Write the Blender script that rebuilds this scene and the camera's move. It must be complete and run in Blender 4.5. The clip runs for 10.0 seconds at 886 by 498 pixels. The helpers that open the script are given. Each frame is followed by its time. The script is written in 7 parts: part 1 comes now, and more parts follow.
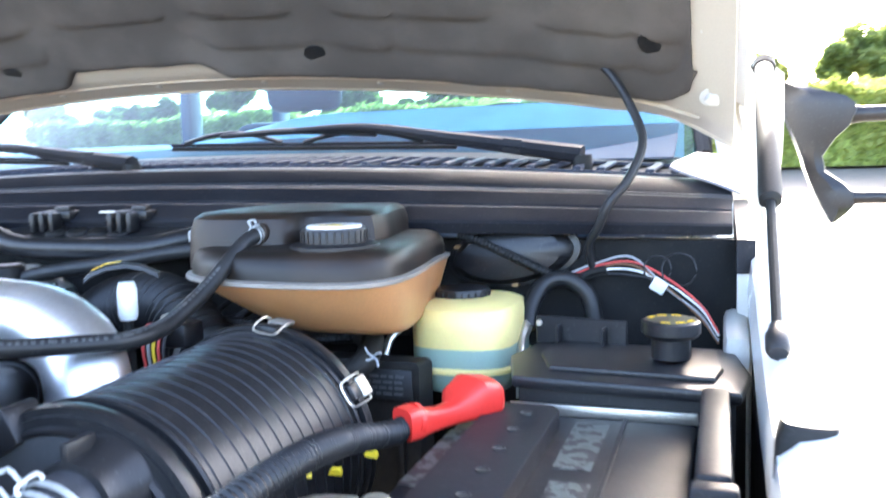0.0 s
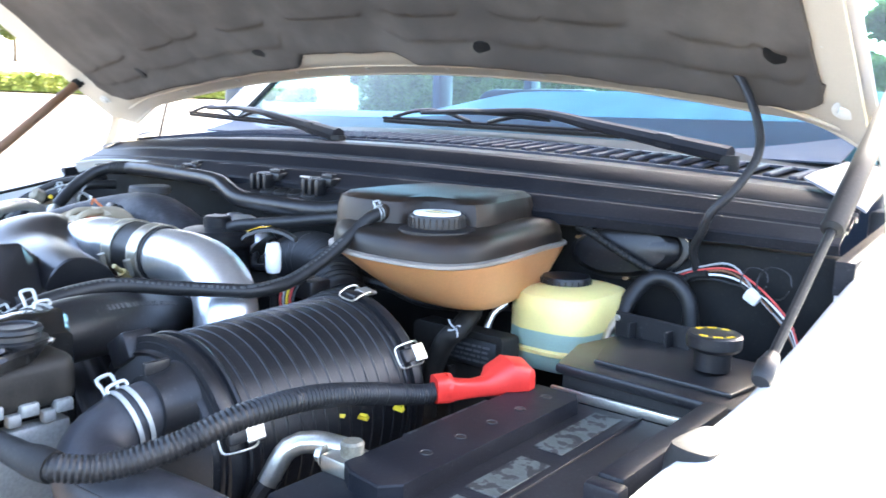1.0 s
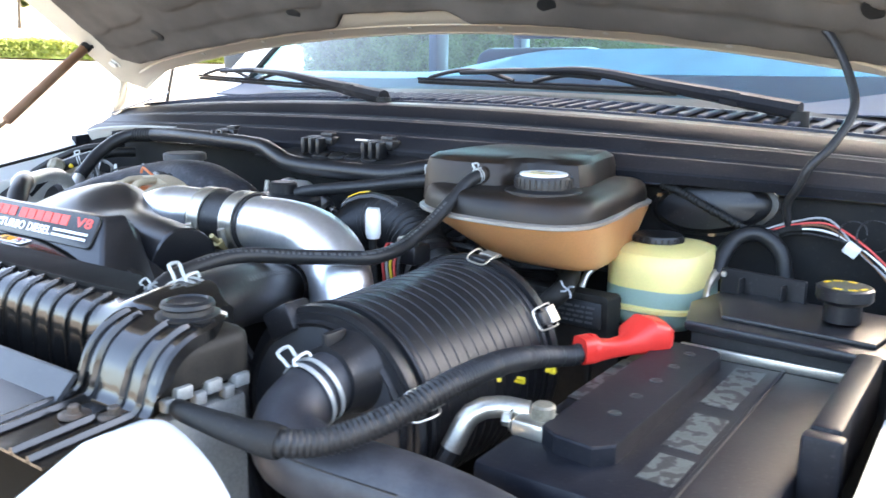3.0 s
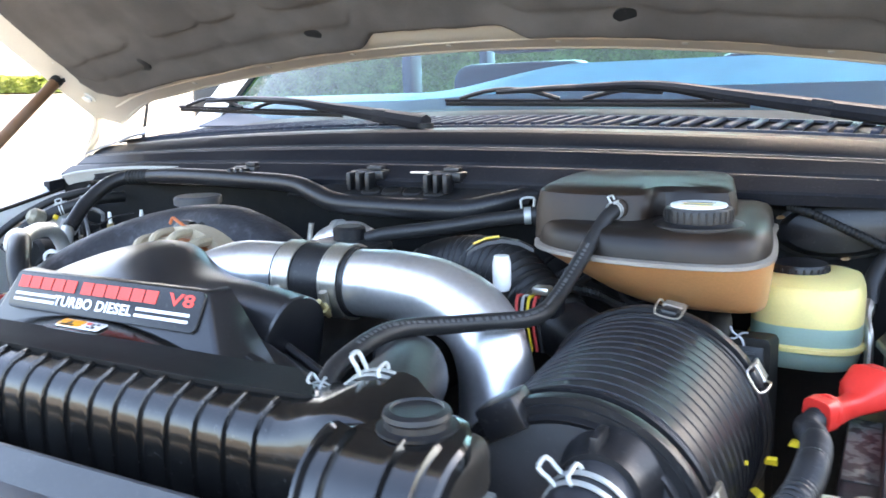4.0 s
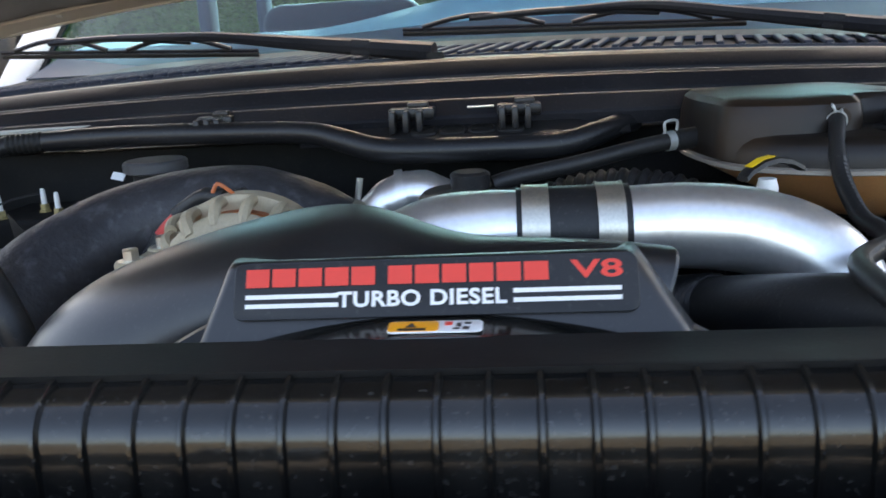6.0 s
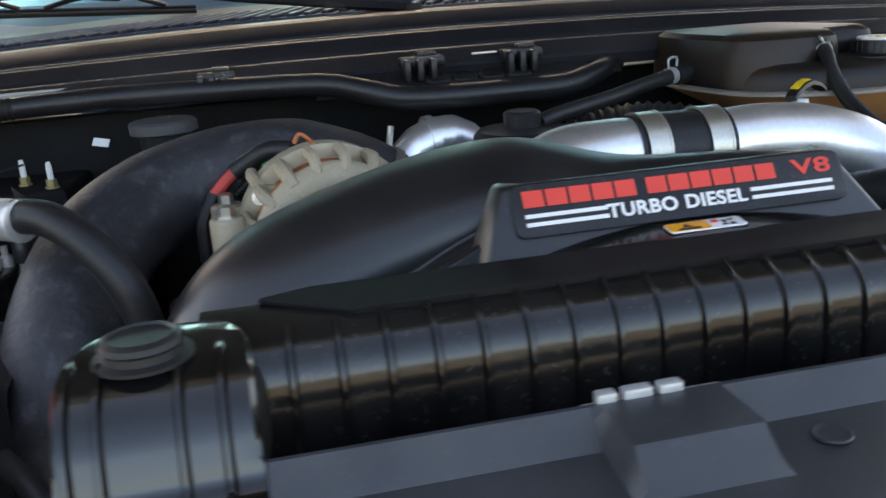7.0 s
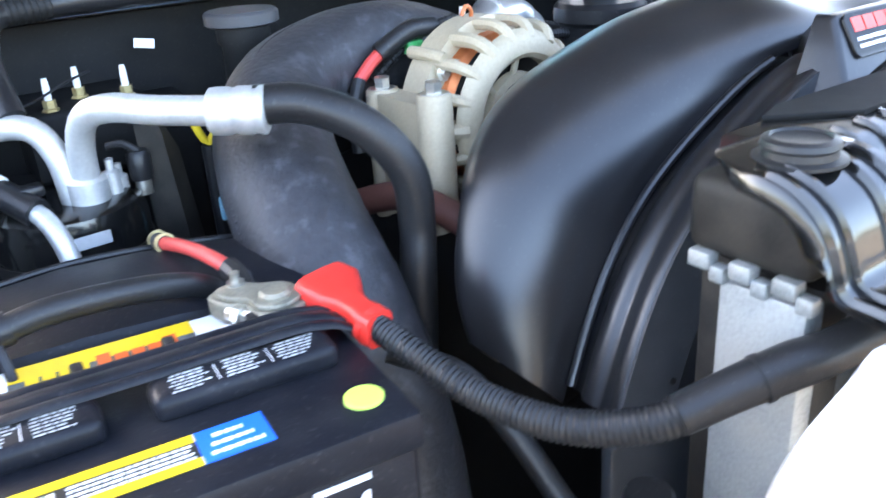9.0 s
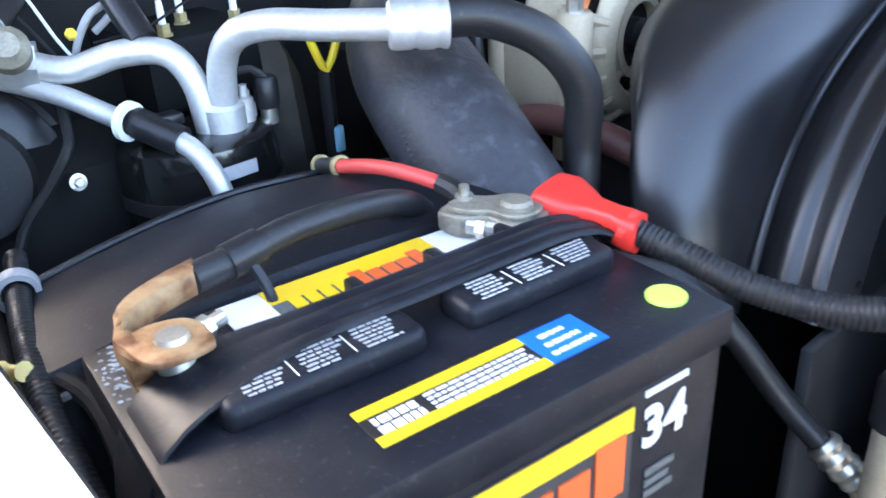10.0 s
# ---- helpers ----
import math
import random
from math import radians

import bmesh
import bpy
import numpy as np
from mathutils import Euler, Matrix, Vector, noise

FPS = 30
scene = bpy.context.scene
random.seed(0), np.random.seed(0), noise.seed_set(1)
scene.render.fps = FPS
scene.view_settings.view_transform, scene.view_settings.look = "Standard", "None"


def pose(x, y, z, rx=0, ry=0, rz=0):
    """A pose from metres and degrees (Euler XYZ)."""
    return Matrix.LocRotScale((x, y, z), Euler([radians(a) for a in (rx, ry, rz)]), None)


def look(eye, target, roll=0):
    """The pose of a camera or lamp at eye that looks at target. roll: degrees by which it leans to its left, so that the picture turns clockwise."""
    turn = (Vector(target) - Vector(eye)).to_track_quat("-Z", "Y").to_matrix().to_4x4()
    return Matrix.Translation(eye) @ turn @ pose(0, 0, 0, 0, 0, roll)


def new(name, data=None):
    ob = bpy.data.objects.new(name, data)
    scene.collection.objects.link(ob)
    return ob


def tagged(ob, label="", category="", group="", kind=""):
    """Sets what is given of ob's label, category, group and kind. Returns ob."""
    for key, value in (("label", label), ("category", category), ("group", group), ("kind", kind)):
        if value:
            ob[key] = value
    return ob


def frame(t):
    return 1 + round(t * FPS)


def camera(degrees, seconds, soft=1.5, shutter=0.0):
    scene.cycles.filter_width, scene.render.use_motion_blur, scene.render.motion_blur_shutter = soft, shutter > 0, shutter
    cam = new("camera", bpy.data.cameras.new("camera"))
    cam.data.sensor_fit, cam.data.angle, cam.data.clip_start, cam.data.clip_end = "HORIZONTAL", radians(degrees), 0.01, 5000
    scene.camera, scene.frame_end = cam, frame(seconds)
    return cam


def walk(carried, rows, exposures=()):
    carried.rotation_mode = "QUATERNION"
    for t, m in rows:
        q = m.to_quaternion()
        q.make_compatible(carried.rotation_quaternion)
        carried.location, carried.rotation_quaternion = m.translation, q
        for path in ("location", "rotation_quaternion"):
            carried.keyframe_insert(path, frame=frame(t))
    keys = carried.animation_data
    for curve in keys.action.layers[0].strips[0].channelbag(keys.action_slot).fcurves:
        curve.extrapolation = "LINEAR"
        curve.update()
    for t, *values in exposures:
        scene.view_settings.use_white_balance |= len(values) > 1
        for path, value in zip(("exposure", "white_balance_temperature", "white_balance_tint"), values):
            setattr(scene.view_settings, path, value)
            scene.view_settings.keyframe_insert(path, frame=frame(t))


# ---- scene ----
cam = camera(56.3, 10.0, soft=1.6, shutter=0.3)
PATH = [
    (0, (0.122, 0.256, 1.6), (-0.515, 2.141, 1.394), -1.6),
    (0.5, (0.285, 0.223, 1.612), (-0.682, 1.934, 1.238), -0.6),
    (1, (0.372, 0.26, 1.656), (-0.862, 1.802, 1.336), 1.5),
    (1.5, (0.39, 0.264, 1.656), (-0.957, 1.698, 1.292), 2.4),
    (2, (0.373, 0.272, 1.654), (-0.958, 1.719, 1.291), 1.9),
    (2.2, (0.362, 0.262, 1.655), (-0.941, 1.735, 1.294), 1.8),
    (3.3, (0.128, 0.13, 1.652), (-0.94, 1.767, 1.229), 0.3),
    (3.5, (0.07, 0.135, 1.652), (-0.977, 1.786, 1.229), -0.0),
    (4, (-0.08, 0.149, 1.663), (-1.031, 1.868, 1.29), -1.7),
    (4.5, (-0.22, 0.149, 1.656), (-0.984, 1.953, 1.259), -1.2),
    (5, (-0.393, 0.127, 1.653), (-0.934, 2.0, 1.207), -3.8),
    (5.5, (-0.536, 0.142, 1.648), (-0.926, 2.054, 1.212), -3.9),
    (5.7, (-0.592, 0.158, 1.635), (-0.914, 2.079, 1.182), -3.6),
    (6.8, (-0.937, 0.144, 1.632), (-0.655, 2.03, 1.031), -3.4),
    (7, (-1.016, 0.126, 1.633), (-0.641, 1.996, 1.028), -3.9),
    (7.5, (-1.169, 0.133, 1.637), (-0.568, 1.935, 1.01), -3.6),
    (8, (-1.281, 0.218, 1.627), (-0.492, 1.94, 0.985), -4.1),
    (8.5, (-1.391, 0.26, 1.624), (-0.471, 1.879, 0.895), -3.4),
    (9, (-1.511, 0.302, 1.611), (-0.467, 1.806, 0.806), -3.8),
    (9.5, (-1.644, 0.354, 1.592), (-0.497, 1.745, 0.725), -3.8),
    (10, (-1.684, 0.441, 1.584), (-0.504, 1.784, 0.688), -3.1),
]
walk(cam, [(t, look(eye, target, roll)) for t, eye, target, roll in PATH],
     exposures=[(0, 4.12, 6550, 10), (1, 4.07, 6650, 10), (2, 3.96, 6950, 10), (3.5, 3.94, 7300, 10), (4.5, 3.85, 7150, 10), (5, 3.72, 7000, 10), (5.5, 3.02, 7350, 10), (7, 2.55, 8200, 10), (7.5, 3.28, 7800, 10), (8, 3.83, 7550, 10), (8.5, 4.05, 7400, 10), (9, 4.32, 7050, 10), (9.5, 4.58, 6500, 10), (10, 4.16, 6800, 10)])

# ---- daylight ----
SUN_TURN, SUN_HEIGHT = 0.0, 31.0  # degrees: from +y towards +x, and above the horizon
world = bpy.data.worlds.new("daylight")
scene.world = world
world.use_nodes = True
wn = world.node_tree.nodes
sky = wn.new("ShaderNodeTexSky")
sky.sky_type = "NISHITA"
sky.sun_disc = False
sky.sun_elevation = radians(SUN_HEIGHT)
sky.sun_rotation = radians(SUN_TURN)
world.node_tree.links.new(sky.outputs[0], wn["Background"].inputs[0])
sky.air_density, sky.dust_density, sky.ozone_density = 0.7, 3.0, 0.6
wn["Background"].inputs[1].default_value = 0.15
sun = new("sun", bpy.data.lights.new("sun", "SUN"))
sun.data.energy, sun.data.angle, sun.data.color = 4.0, radians(0.5), (1.0, 0.95, 0.87)
sa, sh = radians(SUN_TURN), radians(SUN_HEIGHT)
sun.matrix_world = look((0, 0, 0), (-math.sin(sa) * math.cos(sh), -math.cos(sa) * math.cos(sh), -math.sin(sh)))


# ---- materials ----
def mat(name, color, rough=0.5, metal=0.0, vary=0.15, grain=400.0, bump=0.15, blotch=12.0, spec=0.5,
        dust=0.0, dust_color=(0.28, 0.26, 0.23), coat=0.0, trans=0.0, sss=0.0, specks=0.0, hard=0.15, mid=0.6):
    """A surface with grain and blotches at two scales, some dust, and fine relief. Lengths are in metres."""
    m = bpy.data.materials.new(name)
    m.use_nodes = True
    nt = m.node_tree
    n, l = nt.nodes, nt.links
    b = n["Principled BSDF"]
    tc = n.new("ShaderNodeTexCoord")
    big, small = n.new("ShaderNodeTexNoise"), n.new("ShaderNodeTexNoise")
    big.inputs["Scale"].default_value, big.inputs["Detail"].default_value = blotch, 6
    small.inputs["Scale"].default_value, small.inputs["Detail"].default_value = grain, 3
    for t in (big, small):
        l.new(tc.outputs["Object"], t.inputs["Vector"])
    mix = n.new("ShaderNodeMix")
    mix.data_type = "RGBA"
    lo = [c * (1 - vary) for c in color]
    hi = [min(1, c * (1 + vary)) for c in color]
    mix.inputs["A"].default_value, mix.inputs["B"].default_value = (*lo, 1), (*hi, 1)
    avg = n.new("ShaderNodeMath")
    avg.operation = "MULTIPLY_ADD"
    l.new(small.outputs["Fac"], avg.inputs[0])
    avg.inputs[1].default_value = 0.5
    l.new(big.outputs["Fac"], avg.inputs[2])
    ramp = n.new("ShaderNodeMapRange")
    ramp.inputs["From Min"].default_value, ramp.inputs["From Max"].default_value = 0.5, 1.0
    l.new(avg.outputs[0], ramp.inputs["Value"])
    l.new(ramp.outputs[0], mix.inputs["Factor"])
    out = mix.outputs["Result"]
    if dust:
        d = n.new("ShaderNodeMapRange")
        d.inputs["From Min"].default_value, d.inputs["From Max"].default_value = mid - hard, mid + hard
        d.inputs["To Max"].default_value = dust
        l.new(big.outputs["Fac"], d.inputs["Value"])
        dm = n.new("ShaderNodeMix")
        dm.data_type = "RGBA"
        l.new(d.outputs[0], dm.inputs["Factor"])
        l.new(out, dm.inputs["A"])
        dm.inputs["B"].default_value = (*dust_color, 1)
        out = dm.outputs["Result"]
    if specks:
        sp, sr, sm = n.new("ShaderNodeTexNoise"), n.new("ShaderNodeMapRange"), n.new("ShaderNodeMix")
        sp.inputs["Scale"].default_value, sp.inputs["Detail"].default_value = 260, 5
        l.new(tc.outputs["Object"], sp.inputs["Vector"])
        sr.inputs["From Min"].default_value, sr.inputs["From Max"].default_value = 0.6, 0.72
        sr.inputs["To Max"].default_value = specks
        l.new(sp.outputs["Fac"], sr.inputs["Value"])
        sm.data_type = "RGBA"
        l.new(sr.outputs[0], sm.inputs["Factor"])
        l.new(out, sm.inputs["A"])
        sm.inputs["B"].default_value = (0.2, 0.19, 0.18, 1)
        out = sm.outputs["Result"]
    l.new(out, b.inputs["Base Color"])
    rr = n.new("ShaderNodeMapRange")
    rr.inputs["To Min"].default_value, rr.inputs["To Max"].default_value = rough * 0.8, min(1, rough * 1.25)
    l.new(big.outputs["Fac"], rr.inputs["Value"])
    l.new(rr.outputs[0], b.inputs["Roughness"])
    b.inputs["Metallic"].default_value = metal
    b.inputs["Specular IOR Level"].default_value = spec
    b.inputs["Coat Weight"].default_value = coat
    b.inputs["Transmission Weight"].default_value = trans
    if sss:
        b.inputs["Subsurface Weight"].default_value = sss
        b.inputs["Subsurface Radius"].default_value = (0.02, 0.012, 0.006)
    if bump:
        bp = n.new("ShaderNodeBump")
        bp.inputs["Strength"].default_value, bp.inputs["Distance"].default_value = bump, 0.001
        l.new(small.outputs["Fac"], bp.inputs["Height"])
        l.new(bp.outputs[0], b.inputs["Normal"])
    return m


BLACK = mat("satin_black_plastic", (0.012, 0.012, 0.0135), 0.34, dust=0.02, spec=0.38, specks=0.12)
GLOSSY = mat("glossy_black_plastic", (0.006, 0.006, 0.006), 0.17, dust=0.04, bump=0.08, grain=120, coat=0.12, spec=0.55, specks=0.12)
COVER = mat("smooth_cover_plastic", (0.010, 0.010, 0.0115), 0.32, dust=0.02, bump=0.05, spec=0.7, specks=0.06)
ENAMEL = mat("shiny_black_enamel", (0.006, 0.006, 0.006), 0.14, dust=0.08, bump=0.3, grain=45, spec=0.65, coat=0.12, dust_color=(0.06, 0.05, 0.04), blotch=50)
TEXTURED = mat("textured_grey_plastic", (0.032, 0.034, 0.038), 0.4, bump=0.14, grain=900, blotch=14, dust=0.16, hard=0.1, mid=0.56, dust_color=(0.11, 0.11, 0.11), spec=0.6, specks=0.1)
MATTE = mat("matt_black", (0.008, 0.008, 0.008), 0.6, dust=0.03, spec=0.3, specks=0.07)
DEEP = mat("grimy_black_metal", (0.006, 0.006, 0.006), 0.7, specks=0.03, dust=0.12, blotch=20, dust_color=(0.06, 0.05, 0.04), spec=0.18)
RUBBER = mat("black_rubber", (0.0135, 0.0135, 0.0145), 0.42, dust=0.03, bump=0.2, spec=0.38, specks=0.1)
GREYRUBBER = mat("scuffed_grey_rubber", (0.024, 0.025, 0.03), 0.45, vary=0.3, dust=0.08, blotch=30, bump=0.2, spec=0.45)
FELT = mat("scuffed_dark_rubber_sleeve", (0.026, 0.026, 0.03), 0.5, vary=0.35, dust=0.3, hard=0.06, mid=0.62, blotch=55, bump=1.0, grain=170, dust_color=(0.12, 0.12, 0.13))
GREYCAP = mat("grey_cap_plastic", (0.045, 0.046, 0.05), 0.5, bump=0.2)
SIDEALU = mat("dusty_side_aluminium", (0.32, 0.33, 0.32), 0.5, 0.45, vary=0.3, blotch=25, dust=0.5, dust_color=(0.3, 0.27, 0.22))
DUSTY = mat("dusty_brown_black_plastic", (0.016, 0.014, 0.012), 0.55, vary=0.4, blotch=40, dust=0.3, dust_color=(0.06, 0.048, 0.035), spec=0.3)
WASHER = mat("rust_grey_washer", (0.09, 0.07, 0.055), 0.5, 0.4, vary=0.35, blotch=80, dust=0.4, dust_color=(0.22, 0.12, 0.07))
CORRODE = mat("pale_blue_corrosion", (0.3, 0.38, 0.45), 0.9, vary=0.4, blotch=120, dust=0.5, dust_color=(0.05, 0.06, 0.07))
DRYLEAF = mat("dry_hedge_leaf", (0.085, 0.068, 0.038), 0.6, vary=0.4, grain=5, blotch=1.5, bump=0)
COWL = mat("weathered_cowl_plastic", (0.0115, 0.012, 0.0155), 0.48, dust=0.05, bump=0.2, spec=0.18, specks=0.08, blotch=5)
# White paint as it looks in shade: the blue-grey is put into the colour.
CORNERSHADE = mat("shaded_white_corner", (0.2, 0.22, 0.26), 0.45, vary=0.06, dust=0.1)
SLAT = mat("faded_louvre_plastic", (0.026, 0.032, 0.05), 0.5, dust=0.02, spec=0.25)
LID = mat("dusty_lid_plastic", (0.008, 0.009, 0.013), 0.45, dust=0.03, blotch=30, bump=0.15, spec=0.22, specks=0.09)
SEAL = mat("soft_rubber_seal", (0.03, 0.03, 0.032), 0.5, dust=0.04)
ALU = mat("brushed_aluminium", (0.86, 0.86, 0.86), 0.32, 0.9, vary=0.1, bump=0.1, grain=180, blotch=25, dust=0.2, dust_color=(0.4, 0.39, 0.37))
CAST = mat("cast_aluminium", (0.41, 0.34, 0.235), 0.55, 0.1, vary=0.15, bump=0.35, grain=300, dust=0.15)
MATALU = mat("pale_aluminium_line", (0.6, 0.6, 0.585), 0.42, 0.6, vary=0.14, bump=0.3, grain=260, blotch=40, dust=0.3, dust_color=(0.42, 0.4, 0.37))
ZINC = mat("zinc_plated_steel", (0.6, 0.57, 0.5), 0.33, 0.9, vary=0.2, dust=0.15)
BRASS = mat("dull_brass", (0.45, 0.36, 0.17), 0.45, 0.6, vary=0.3, dust=0.2)
# OFFWHITE made darker: the shade under the cowl is in the colour.
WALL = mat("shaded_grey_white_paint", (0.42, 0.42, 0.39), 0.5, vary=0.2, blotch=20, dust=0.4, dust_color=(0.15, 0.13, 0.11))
PALE = mat("pale_grey_clamp", (0.45, 0.47, 0.46), 0.45, 0.5, dust=0.05)
COPPER = mat("copper_winding", (0.55, 0.17, 0.06), 0.4, 0.7)
RUST = mat("rusty_terminal", (0.2, 0.08, 0.028), 0.6, 0.3, vary=0.5, blotch=60, grain=220, dust=0.7, dust_color=(0.4, 0.29, 0.15), mid=0.5)
LEAD = mat("dull_lead", (0.24, 0.22, 0.17), 0.55, 0.5, vary=0.4, blotch=80, dust=0.4, dust_color=(0.2, 0.17, 0.12))
WHITE = mat("white_paint", (0.8, 0.8, 0.79), 0.25, vary=0.02, bump=0.0, coat=0.5)
PRIMER = mat("beige_inner_paint", (0.52, 0.47, 0.38), 0.45, vary=0.08, bump=0.05, dust=0.15)
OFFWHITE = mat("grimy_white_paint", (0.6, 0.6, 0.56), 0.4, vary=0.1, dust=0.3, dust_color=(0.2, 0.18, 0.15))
PAD = mat("grey_fibre_pad", (0.07, 0.062, 0.055), 0.9, vary=0.3, grain=700, bump=0.8, blotch=9, dust=0.12)
RED = mat("red_rubber", (0.72, 0.035, 0.025), 0.4, vary=0.1, bump=0.1)
REDWIRE = mat("red_insulation", (0.6, 0.06, 0.05), 0.45)
YELLOWP = mat("yellow_plastic", (0.75, 0.55, 0.03), 0.45)
WHITEP = mat("white_plastic", (0.78, 0.78, 0.75), 0.4, vary=0.05)
GREENP = mat("green_plastic", (0.03, 0.3, 0.08), 0.4)
TANK_TAN = mat("amber_translucent_plastic", (0.46, 0.215, 0.085), 0.35, vary=0.18, blotch=11, sss=0.3, bump=0.05, dust=0.55, dust_color=(0.2, 0.08, 0.035))
TANK_TOP = mat("sooty_translucent_plastic", (0.012, 0.009, 0.0075), 0.4, blotch=9, bump=0.05, dust=0.3, hard=0.12, dust_color=(0.075, 0.038, 0.017), spec=0.32)
TANK_EDGE = mat("cloudy_seam_plastic", (0.26, 0.225, 0.19), 0.35, vary=0.2)
RES_YELLOW = mat("yellowed_translucent_plastic", (0.78, 0.63, 0.25), 0.4, vary=0.1, sss=0.3, bump=0.05)
RES_FLUID = mat("teal_fluid_behind_plastic", (0.28, 0.38, 0.31), 0.35, vary=0.1, sss=0.2, bump=0.05)
LABEL_YELLOW = mat("yellow_print", (0.85, 0.54, 0.02), 0.35, vary=0.04, bump=0)
LABEL_ORANGE = mat("orange_print", (0.8, 0.13, 0.03), 0.35, vary=0.04, bump=0)
LABEL_BLUE = mat("blue_print", (0.006, 0.14, 0.72), 0.35, vary=0.04, bump=0)
LABEL_WHITE = mat("white_print", (0.8, 0.8, 0.8), 0.4, vary=0.04, bump=0)
LABEL_RED = mat("red_print", (0.75, 0.05, 0.03), 0.4, vary=0.04, bump=0)
LABEL_BLACK = mat("black_print", (0.015, 0.015, 0.015), 0.4, vary=0.04, bump=0)
PRINTW = mat("worn_white_print", (0.45, 0.46, 0.47), 0.5, vary=0.3)
LABEL_GREY = mat("flaking_grey_print", (0.13, 0.14, 0.135), 0.5, vary=0.5, blotch=110, dust=0.95, dust_color=(0.02, 0.02, 0.02))
WORN = mat("worn_transparent_label", (0.085, 0.1, 0.095), 0.5, vary=0.5, grain=900, blotch=85, dust=1.0, hard=0.03, mid=0.52, dust_color=(0.012, 0.013, 0.014))
PRINT = mat("grey_hose_print", (0.075, 0.075, 0.075), 0.6, vary=0.3)
EYE_GREEN = mat("green_charge_eye", (0.55, 0.8, 0.12), 0.2, vary=0.05, bump=0)
WIRE_GREY = mat("grey_wire", (0.35, 0.35, 0.35), 0.5)
SEATM = mat("dark_blue_cloth", (0.02, 0.03, 0.045), 0.85)
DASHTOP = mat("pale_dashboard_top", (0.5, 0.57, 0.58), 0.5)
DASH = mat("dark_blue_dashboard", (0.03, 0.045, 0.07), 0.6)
ASPHALT = mat("sunlit_pavement", (0.14, 0.118, 0.092), 0.85, vary=0.12, grain=60, blotch=0.8, bump=0.3)
GRASS = mat("lawn", (0.1, 0.16, 0.03), 0.8, vary=0.35, grain=30, blotch=2)
LEAF = mat("hedge_leaf", (0.2, 0.25, 0.05), 0.55, vary=0.4, grain=5, blotch=1.5, bump=0, dust=0.6, dust_color=(0.45, 0.41, 0.13))
CORE = mat("hedge_inside", (0.26, 0.31, 0.07), 0.8, vary=0.6, grain=30, blotch=6, bump=1.0)
TREELEAF = mat("tree_leaf", (0.14, 0.19, 0.05), 0.55, vary=0.4, grain=5, blotch=0.6, bump=0, dust=0.5, dust_color=(0.3, 0.24, 0.06))
BARK = mat("bark", (0.12, 0.09, 0.06), 0.9)
SHADEROD = mat("rusty_rod", (0.2, 0.1, 0.05), 0.6, 0.3, dust=0.2)


def let_light_through(m, share=0.5):
    """Thin leaves glow a little when the sun stands behind them."""
    n, l = m.node_tree.nodes, m.node_tree.links
    b, out = n["Principled BSDF"], n["Material Output"]
    tl, mix = n.new("ShaderNodeBsdfTranslucent"), n.new("ShaderNodeMixShader")
    l.new(b.inputs["Base Color"].links[0].from_socket, tl.inputs["Color"])
    mix.inputs[0].default_value = share
    l.new(b.outputs[0], mix.inputs[1])
    l.new(tl.outputs[0], mix.inputs[2])
    l.new(mix.outputs[0], out.inputs[0])


for m in (LEAF, TREELEAF, GRASS):
    let_light_through(m)


def glass(name, tint, gloss=0.02):
    m = bpy.data.materials.new(name)
    m.use_nodes = True
    n, l = m.node_tree.nodes, m.node_tree.links
    n.remove(n["Principled BSDF"])
    tr, gl, mix, fr = n.new("ShaderNodeBsdfTransparent"), n.new("ShaderNodeBsdfGlossy"), n.new("ShaderNodeMixShader"), n.new("ShaderNodeFresnel")
    tr.inputs[0].default_value = (*tint, 1)
    gl.inputs["Roughness"].default_value = gloss
    fr.inputs["IOR"].default_value = 1.5
    l.new(fr.outputs[0], mix.inputs[0])
    l.new(tr.outputs[0], mix.inputs[1])
    l.new(gl.outputs[0], mix.inputs[2])
    l.new(mix.outputs[0], n["Material Output"].inputs[0])
    return m


GLASS = glass("blue_tinted_glass", (0.225, 0.55, 0.75))


# ---- mesh helpers ----
def part(name, bm, material, parent=None, label="", smooth=35):
    me = bpy.data.meshes.new(name)
    bmesh.ops.recalc_face_normals(bm, faces=bm.faces)
    bm.to_mesh(me)
    bm.free()
    for m in (material if isinstance(material, (list, tuple)) else [material]):
        me.materials.append(m)
    if smooth:
        me.shade_smooth()
        me.set_sharp_from_angle(angle=radians(smooth))
    ob = new(name, me)
    if parent is not None:
        ob.parent = parent
        ob.matrix_parent_inverse = parent.matrix_basis.inverted()
    if label:
        ob["label"] = label
    return ob


def thing(name, label, category, at=(0, 0, 0), group="", kind=""):
    ob = new(name)
    ob.empty_display_size = 0.05
    ob.matrix_basis = Matrix.Translation(at)
    return tagged(ob, label, category, group, kind)


def solid(name, bm, material, label, category, group="", kind="", smooth=35):
    return tagged(part(name, bm, material, None, "", smooth), label, category, group, kind)


V = Vector


